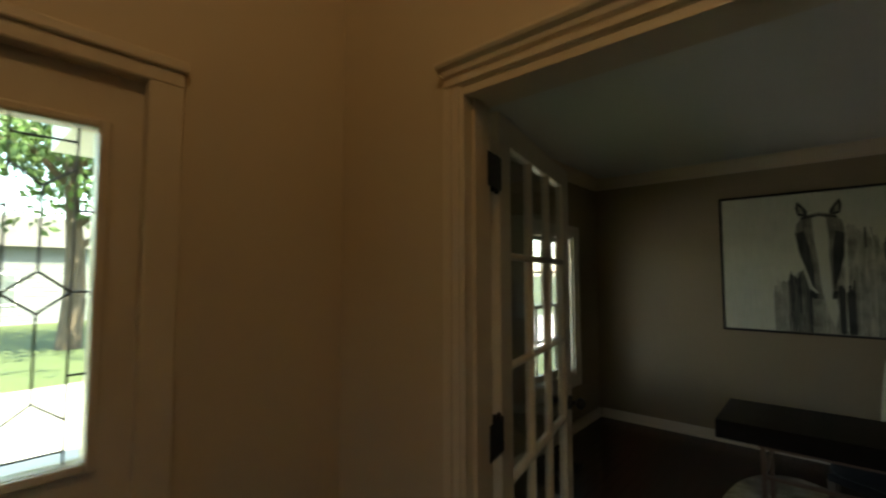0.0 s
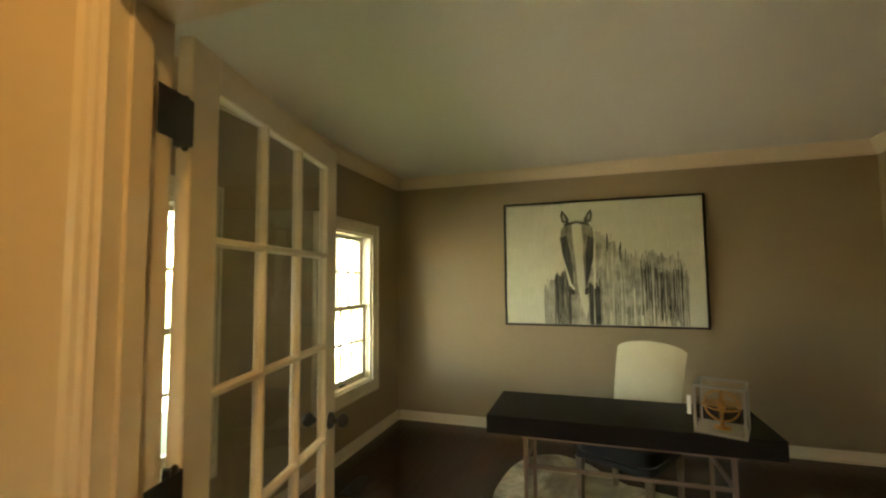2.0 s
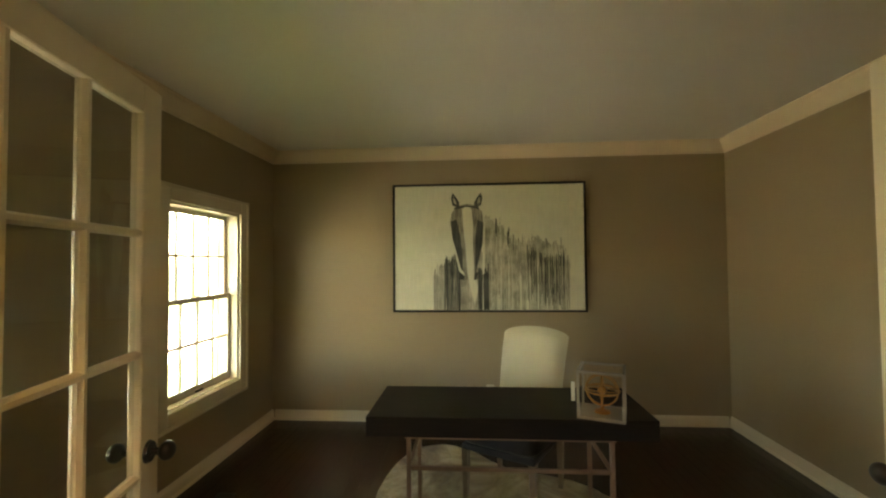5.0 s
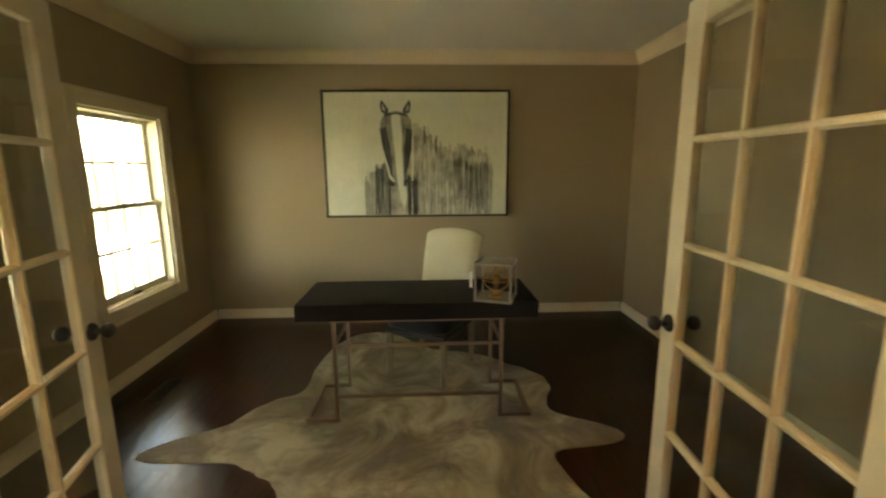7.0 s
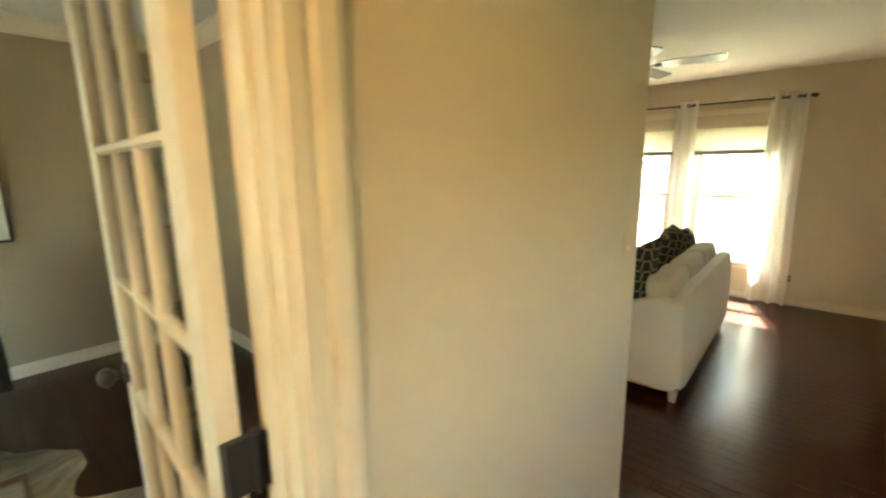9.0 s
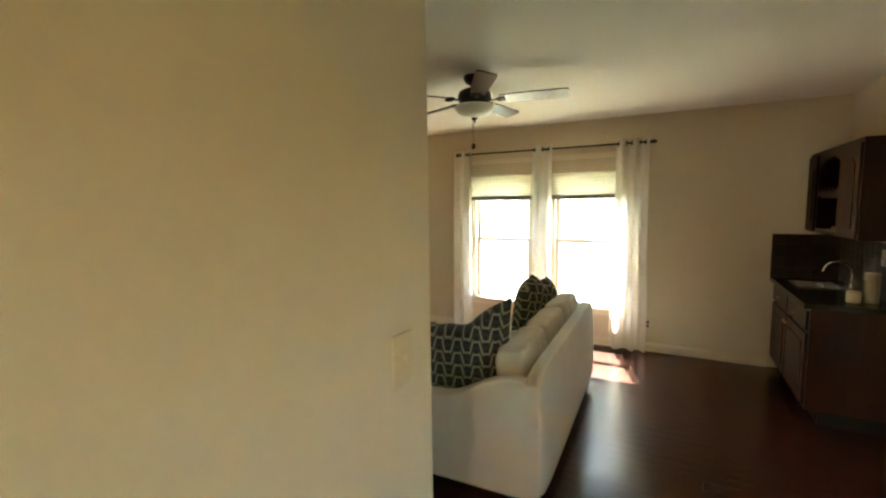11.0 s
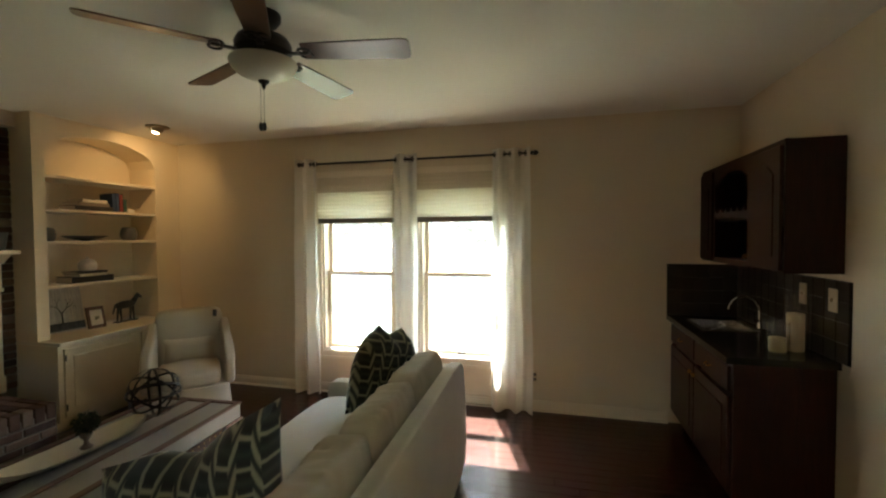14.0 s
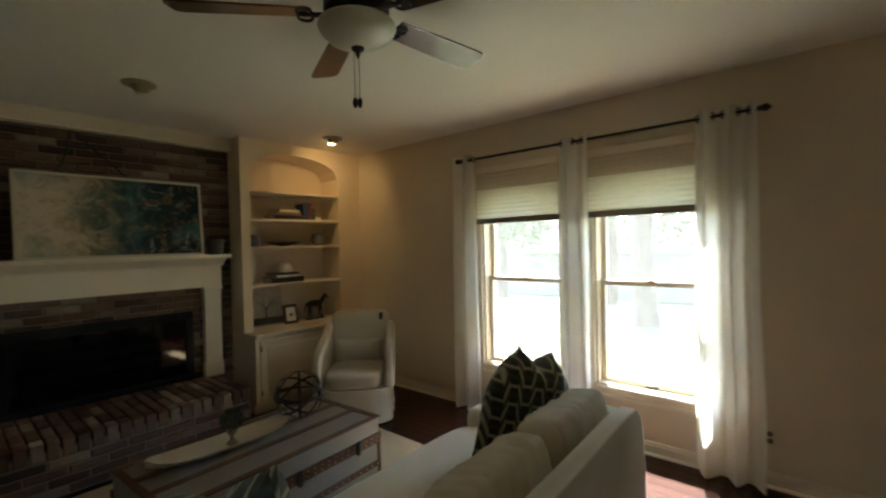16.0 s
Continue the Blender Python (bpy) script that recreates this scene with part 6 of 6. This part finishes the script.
# painting and pots on the mantel
mp = thing("abstract_painting", (4.862, 4.86, 1.4142), "wide abstract canvas in cream and teal on the mantel", "painting")
lean = Matrix.Rotation(radians(-5), 4, "X")
fb = bmesh.new()
PW, PH = 0.585, 0.612
for a in ((-PW, PW, PH - 0.018, PH), (-PW, PW, 0, 0.018), (-PW, -PW + 0.018, 0.018, PH - 0.018), (PW - 0.018, PW, 0.018, PH - 0.018)):
    box(fb, a[0], a[1], -0.02, 0.016, a[2], a[3])
bmesh.ops.transform(fb, matrix=lean, verts=fb.verts)
part("frame", fb, FRAME_SILVER, mp, "thin champagne frame")
cv = B(-PW + 0.019, PW - 0.019, -0.010, 0.014, 0.019, PH - 0.019)
bmesh.ops.transform(cv, matrix=lean, verts=cv.verts)
part("canvas", cv, ABSTRACT, mp)
for x in (5.535, 4.04):
    pot = thing("metal_pot", (x, 4.84, 1.4142), "small ribbed grey metal pot on the mantel", "pot", "pots on the mantel")
    part("body", lathe(bmesh.new(), [(0.050, 0), (0.056, 0.006), (0.064, 0.05), (0.074, 0.125), (0.078, 0.132), (0.072, 0.132), (0.055, 0.02)], seg=26), GREY_CERAMIC, pot, smooth=True)
    for z in (0.04, 0.09):
        part("hoop", ring(bmesh.new(), 0.063 + 0.10 * (z - 0.04), 0.003, pose(0, 0, z), 26, 6), GREY_CERAMIC, pot)
cab = bmesh.new()
tube(cab, [(4.60, 4.945, 2.345), (4.58, 4.944, 2.20), (4.55, 4.944, 2.10), (4.50, 4.944, 2.02)], 0.006)
tube(cab, [(4.62, 4.945, 2.345), (4.72, 4.944, 2.24), (4.84, 4.944, 2.13), (4.95, 4.944, 2.02)], 0.006)
tagged(link("cable", cab, CABLE), "black cable hanging down the brick to the painting", "cable")

# ceiling fixtures
for at, lit in (((4.76, 3.93), False), ((6.36, 4.24), True)):
    fx = thing("eyeball_downlight", (*at, LC), "round ivory eyeball downlight in the ceiling", "downlight", "ceiling downlights")
    part("trim_ring", lathe(bmesh.new(), [(0.085, -0.0005), (0.092, -0.004), (0.088, -0.012), (0.062, -0.018), (0.055, -0.014), (0.050, -0.002)], seg=28), FIXTURE, fx, smooth=True)
    part("eyeball", ball(bmesh.new(), (0.012, 0.014, -0.012), 0.052, 18, (1, 1, 0.8)), FIXTURE, fx, smooth=True)
    lens = bmesh.new()
    rod(lens, (0.010, 0.028, -0.040), (0.012, 0.034, -0.052), 0.026, 0.024, 18)
    if lit:
        gm, gt, gp = nodes_of("glowing_bulb")
        gp.inputs["Emission Color"].default_value = (1.0, 0.62, 0.28, 1)
        gp.inputs["Emission Strength"].default_value = 1.5
        part("bulb", lens, gm, fx, "glowing warm bulb")
    else:
        part("bulb", lens, FROST, fx)


# wet bar
def bar():
    b = thing("bar_cabinet", (6.44, LY0, 0), "dark cherry wet bar base cabinet", "cabinet")
    x0, x1, d = -0.60, 0.606, 0.455
    part("carcass", B(x0, x1, 0.002, d - 0.020, 0.10, 0.828), CHERRY, b)
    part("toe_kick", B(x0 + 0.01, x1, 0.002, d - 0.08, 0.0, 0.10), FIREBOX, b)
    part("face_frame", box(box(box(box(box(bmesh.new(), x0, x1, d - 0.020, d, 0.10, 0.135), x0, x1, d - 0.020, d, 0.795, 0.828), x0, x0 + 0.035, d - 0.020, d, 0.135, 0.795), x1 - 0.035, x1, d - 0.020, d, 0.135, 0.795), -0.015, 0.02, d - 0.02, d, 0.135, 0.795), CHERRY, b)
    for a, c in ((x0 + 0.028, -0.006), (0.012, x1 - 0.028)):
        part("drawer_front", B(a, c, d, d + 0.018, 0.665, 0.800, r=0.005), CHERRY, b)
        dr = part("door", B(a, c, d, d + 0.018, 0.130, 0.640, r=0.004), CHERRY, b)
        part("raised_panel", B(a + 0.06, c - 0.06, d + 0.018, d + 0.026, 0.20, 0.57, r=0.007), CHERRY, dr)
        kx = c - 0.028 if a < 0 else a + 0.028
        part("knob", ball(bmesh.new(), (kx, d + 0.032, 0.585), 0.013, 12), BRASS, dr, "small brass knob", True)
        part("bail_pull", tube(bmesh.new(), [((a + c) / 2 - 0.035, d + 0.018, 0.738), ((a + c) / 2 - 0.03, d + 0.036, 0.728), ((a + c) / 2 + 0.03, d + 0.036, 0.728), ((a + c) / 2 + 0.035, d + 0.018, 0.738)], 0.004), BRASS, b, "antique brass drawer pull")
    return b


bar()
ct = thing("countertop", (6.44, LY0, 0.829), "black granite counter on the wet bar", "countertop")
SX0, SX1, SY0, SY1 = 0.06, 0.42, 0.10, 0.40
slab = bmesh.new()
grid = [[slab.verts.new((x, y, 0)) for y in (0.002, SY0, SY1, 0.500)] for x in (-0.635, SX0, SX1, 0.608)]
around = [slab.faces.new((grid[a][b], grid[a + 1][b], grid[a + 1][b + 1], grid[a][b + 1])) for a in range(3) for b in range(3) if (a, b) != (1, 1)]
raised = bmesh.ops.extrude_face_region(slab, geom=around)
bmesh.ops.translate(slab, vec=(0, 0, 0.036), verts=[v for v in raised["geom"] if isinstance(v, bmesh.types.BMVert)])
bmesh.ops.recalc_face_normals(slab, faces=slab.faces)
part("slab", slab, GRANITE, ct)
sk = thing("bar_sink", (6.44, LY0, 0.829), "small steel bar sink set in the granite", "sink")
part("bowl", box(box(box(box(box(bmesh.new(), SX0 + 0.001, SX1 - 0.001, SY0 + 0.001, SY1 - 0.001, 0.0011, 0.004), SX0 + 0.001, SX0 + 0.005, SY0 + 0.001, SY1 - 0.001, 0.004, 0.041), SX1 - 0.005, SX1 - 0.001, SY0 + 0.001, SY1 - 0.001, 0.004, 0.041), SX0 + 0.005, SX1 - 0.005, SY0 + 0.001, SY0 + 0.005, 0.004, 0.041), SX0 + 0.005, SX1 - 0.005, SY1 - 0.005, SY1 - 0.001, 0.004, 0.041), STEEL, sk)
part("rim", box(box(box(box(bmesh.new(), SX0 - 0.012, SX1 + 0.012, SY0 - 0.012, SY0 + 0.004, 0.0365, 0.042), SX0 - 0.012, SX1 + 0.012, SY1 - 0.004, SY1 + 0.012, 0.0365, 0.042), SX0 - 0.012, SX0 + 0.004, SY0 + 0.004, SY1 - 0.004, 0.0365, 0.042), SX1 - 0.004, SX1 + 0.012, SY0 + 0.004, SY1 - 0.004, 0.0365, 0.042), STEEL, sk)
fa = thing("bar_faucet", (6.55, LY0 + 0.058, 0.8655), "curved chrome bar faucet", "faucet")
part("base", lathe(bmesh.new(), [(0.026, 0), (0.026, 0.006), (0.016, 0.014), (0.013, 0.05), (0.012, 0.052)], seg=20), CHROME, fa, smooth=True)
part("spout", tube(bmesh.new(), [(0, 0.09 - 0.09 * math.cos(a), 0.13 + 0.09 * math.sin(a)) if a >= 0 else (0, 0, 0.05) for a in (-1, 0, 0.4, 0.8, 1.2, 1.6, 2.0, 2.4, 2.8, 3.1)], 0.008, 10), CHROME, fa, smooth=True)
part("lever", tube(bmesh.new(), [(0.012, 0, 0.035), (0.06, 0.0, 0.055)], 0.005), CHROME, fa)

# slate backsplash, tile by tile
spl = thing("backsplash", (6.44, LY0, 0.866), "dark slate tile backsplash over the counter", "backsplash")
part("bed", box(B(-0.70, 0.600, 0.001, 0.006, 0.0, 0.40), 0.6005, 0.609, 0.001, 0.500, 0.0, 0.40), FIREBOX, spl)
tile_a = B(-0.0485, 0.0485, 0.0055, 0.0125, -0.0485, 0.0485, r=0.0015, seg=1)
me_a = bpy.data.meshes.new("tile")
tile_a.to_mesh(me_a)
me_a.materials.append(SLATE)
for j in range(4):
    for i in range(13):
        t = new("tile", me_a)
        t.parent = spl
        t.location = (-0.648 + 0.1 * i, 0, 0.050 + 0.1 * j)
    for i in range(5):
        t = new("tile", me_a)
        t.parent = spl
        t.matrix_basis = pose(0.606, 0.062 + 0.0965 * i, 0.050 + 0.1 * j, 0, 0, 90)
tile_a.free()
wall_plate("light_switch", (5.86, LY0 + 0.013, 1.165), 180, 1, "almond switch on the slate backsplash", "light switch")
wall_plate("light_switch", (6.13, LY0 + 0.013, 1.165), 180, 1, "almond switch on the slate backsplash", "light switch")

up = thing("wall_cabinet", (6.44, LY0, 1.30), "dark cherry wall cabinet with an open arched wine niche", "cabinet")
x0, x1, d, H = -0.64, 0.60, 0.255, 0.65
part("side_panel", B(x0, x0 + 0.018, 0.002, d - 0.018, 0, H), CHERRY, up)
part("side_panel", B(x1 - 0.018, x1, 0.002, d - 0.018, 0, H), CHERRY, up)
part("top_panel", B(x0, x1, 0.002, d + 0.004, H, H + 0.018, r=0.003), CHERRY, up)
part("bottom_panel", B(x0 + 0.018, x1 - 0.018, 0.002, d - 0.018, 0.0, 0.018), CHERRY, up)
# back of the niche is near-black, unlike the cherry round it
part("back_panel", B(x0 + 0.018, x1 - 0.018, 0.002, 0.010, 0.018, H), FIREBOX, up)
for a, c in ((x0, -0.235), (0.335, x1)):
    part("stile_panel", B(a, c, d - 0.018, d, 0, H), CHERRY, up)
dr = part("door", B(x0 + 0.012, -0.245, d, d + 0.018, 0.012, H - 0.012, r=0.004), CHERRY, up)
ap = bmesh.new()
a0, a1 = x0 + 0.075, -0.305
prism(ap, [(a0, d + 0.0175, 0.08), (a1, d + 0.0175, 0.08)] + [(a1 + (a0 - a1) * k / 12, d + 0.0175, 0.50 + 0.065 * math.sin(math.pi * k / 12)) for k in range(13)], (0, 0.008, 0))
part("arched_panel", ap, CHERRY, dr, "raised arched panel")
part("knob", ball(bmesh.new(), (-0.27, d + 0.034, 0.07), 0.013, 12), BRASS, dr, "small brass knob", True)
d2 = part("door", B(0.345, x1 - 0.012, d, d + 0.018, 0.012, H - 0.012, r=0.004), CHERRY, up)
part("raised_panel", B(0.395, x1 - 0.060, d + 0.0175, d + 0.0255, 0.08, 0.53, r=0.006), CHERRY, d2)
nb = bmesh.new()
prism(nb, [(-0.235 + 0.57 * k / 14, d - 0.018, 0.535 + 0.07 * math.sin(math.pi * k / 14)) for k in range(15)] + [(0.335, d - 0.018, H), (-0.235, d - 0.018, H)], (0, 0.018, 0))
part("arched_rail", nb, CHERRY, up)
part("bottom_rail", B(-0.235, 0.335, d - 0.018, d, 0.0, 0.035), CHERRY, up)
dips = [(-0.235 + 0.095 * (k + u), d - 0.018, 0.375 - 0.040 * math.sin(math.pi * u)) for k in range(6) for u in (0, 0.15, 0.3, 0.5, 0.7, 0.85)]
wr = prism(bmesh.new(), dips + [(0.335, d - 0.018, 0.375), (0.335, d - 0.018, 0.30), (-0.235, d - 0.018, 0.30)], (0, 0.016, 0))
part("bottle_rack", wr, CHERRY, up, "scalloped bottle rack rail")
part("shelf", B(-0.235, 0.335, 0.0105, d - 0.0185, 0.285, 0.2995), CHERRY, up)


def hurricane(x, y, h, wax, label):
    c = thing("candle_holder", (x, y, 0.8655), label, "candle holder", "glass candle holders")
    bm = bmesh.new()
    seg = 28
    for r in (0.055, 0.052):
        a = [bm.verts.new((r * math.cos(6.2832 * k / seg), r * math.sin(6.2832 * k / seg), 0.001)) for k in range(seg)]
        b = [bm.verts.new((r * math.cos(6.2832 * k / seg), r * math.sin(6.2832 * k / seg), h)) for k in range(seg)]
        for k in range(seg):
            bm.faces.new((a[k], a[(k + 1) % seg], b[(k + 1) % seg], b[k]))
    g = part("glass_cylinder", bm, GLASS, c, "clear glass cylinder", True)
    g.visible_shadow = False
    part("candle", lathe(bmesh.new(), [(0.038, 0.002), (0.040, 0.006), (0.040, wax), (0.034, wax + 0.004), (0.010, wax - 0.002), (0.002, wax + 0.012)], seg=22), WAX, c, "thick ivory candle", True)
    return c


hurricane(5.98, LY0 + 0.20, 0.165, 0.075, "ivory pillar candle in a glass cylinder on the bar")
hurricane(6.02, LY0 + 0.10, 0.31, 0.20, "tall ivory candle in a glass cylinder on the bar")

# ---------------------------------------------------------------- brick, piece by piece
rnd = random.Random(23)
BL, BH, BD, JT = 0.192, 0.047, 0.030, 0.010
HH = 0.062


def brick_mesh(l, d, h):
    bm = B(-l / 2, l / 2, -d / 2, d / 2, -h / 2, h / 2, r=0.004, seg=1)
    me = bpy.data.meshes.new("brick")
    bm.to_mesh(me)
    bm.free()
    me.materials.append(BRICK)
    return me


full, half = brick_mesh(BL, BD, BH), brick_mesh(BL / 2 - JT / 2, BD, BH)
row, z, count = 0, 0.345 + BH / 2, 0
while z < 2.34:
    x = -0.955 + (BL / 2 if row % 2 else 0)
    if row % 2:
        spots = [(-0.955 + (BL / 2 - JT / 2) / 2, half)]
    else:
        spots = []
    while x + BL < 0.94:
        spots.append((x + BL / 2, full))
        x += BL + JT
    if 0.938 - x > 0.03:
        spots.append(((x + 0.938) / 2, brick_mesh(0.938 - x, BD, BH)))
    for xm, me in spots:
        w = BL / 2 if me is full else BL / 4
        if 0.335 < z < 0.935 and xm - w < 0.60 and xm + w > -0.60:
            # cut back to the firebox edge
            if abs(xm) + w > 0.60 + 0.05:
                side_ = 1 if xm > 0 else -1
                outer = abs(xm) + w
                ln = outer - 0.605
                ob = new("brick", brick_mesh(ln, BD, BH))
                ob.location = (side_ * (0.605 + ln / 2), -0.11 + BD / 2 - rnd.uniform(0, 0.004), z)
                ob.parent = hearth
            continue
        if 0.345 < z < 1.36 and 0.68 < abs(xm) - w and abs(xm) + w < 0.82:
            continue
        ob = new("brick", me)
        ob.location = (xm, -0.11 + BD / 2 - rnd.uniform(0, 0.005), z)
        ob.parent = hearth
        count += 1
    z += BH + JT
    row += 1
# hearth: a rowlock edge of upright bricks over two courses, with pavers behind
up_me, pav = brick_mesh(HH, 0.10, 0.105), brick_mesh(HH, 0.20, 0.030)
x = -0.945 + HH / 2
while x < 0.775:
    ob = new("brick", up_me)
    ob.location, ob.parent = (x, -0.755 + 0.045 - rnd.uniform(0, 0.004), 0.292), hearth
    for k in range(3):
        ob = new("brick", pav)
        ob.location, ob.parent = (x, -0.655 + 0.105 + 0.208 * k, 0.330 + rnd.uniform(-0.002, 0.002)), hearth
    x += HH + JT
for k in range(4):
    z = 0.032 + k * (BH + JT)
    x = -0.945 - (BL / 2 if k % 2 else 0)
    while x < 0.77:
        a, b = max(x, -0.945), min(x + BL, 0.772)
        if b - a > 0.03:
            ob = new("brick", full if b - a > BL - 0.001 else brick_mesh(b - a, BD, BH))
            ob.location, ob.parent = ((a + b) / 2, -0.755 + BD / 2 - 0.004 - rnd.uniform(0, 0.004), z), hearth
        x += BL + JT

# ---------------------------------------------------------------- floor boards
BOARD = 0.083
rnd = random.Random(41)
cache = {}
rest = []


def board_mesh(length):
    key = round(length, 2)
    if key not in cache:
        bm = B(-BOARD / 2 + 0.0006, BOARD / 2 - 0.0006, -key / 2 + 0.0006, key / 2 - 0.0006, -0.012, 0.0)
        top = [e for e in bm.edges if all(v.co.z > -0.001 for v in e.verts)]
        bmesh.ops.bevel(bm, geom=top, offset=0.0012, segments=1, affect="EDGES")
        me = bpy.data.meshes.new("board")
        bm.to_mesh(me)
        bm.free()
        me.materials.append(PLANK)
        cache[key] = me
    return cache[key]


x, single = -1.62, 0
while x < 7.05:
    lo, hi = (1.36, 5.26) if x < -1.02 else (-2.0, 5.26) if x < 2.78 else (-0.46, 5.07)
    y = lo - rnd.uniform(0, 0.9)
    while y < hi:
        n = round(rnd.choice((0.7, 0.9, 1.1, 1.3, 1.5)), 2)
        a, b = max(y, lo), min(y + n, hi)
        y += n
        if b - a < 0.06:
            continue
        mid = (a + b) / 2
        near = (3.1 < x < 6.95 and mid < 1.75) or (-1.64 < x < 2.1 and 1.9 < mid < 5.2)
        if near and single < 300:
            single += 1
            ob = new("board", board_mesh(b - a))
            ob.location = (x + BOARD / 2, mid, 0)
            ob.parent = floor
        else:
            rest.append((x, a, b))
    x += BOARD
verts, faces = [], []
for x, a, b in rest:
    n = len(verts)
    for zz, s in ((-0.012, 0.0006), (-0.0012, 0.0006), (0.0, 0.0018)):
        verts += [(x + s, a + s, zz), (x + BOARD - s, a + s, zz), (x + BOARD - s, b - s, zz), (x + s, b - s, zz)]
    for k in (0, 4):
        faces += [(n + k + j, n + k + (j + 1) % 4, n + k + 4 + (j + 1) % 4, n + k + 4 + j) for j in range(4)]
    faces.append((n + 8, n + 9, n + 10, n + 11))
me = bpy.data.meshes.new("boards")
me.from_pydata(verts, [], faces)
me.materials.append(PLANK_REST)
boards = new("boards", me)
boards.parent = floor
tagged(boards, kind="stuff")
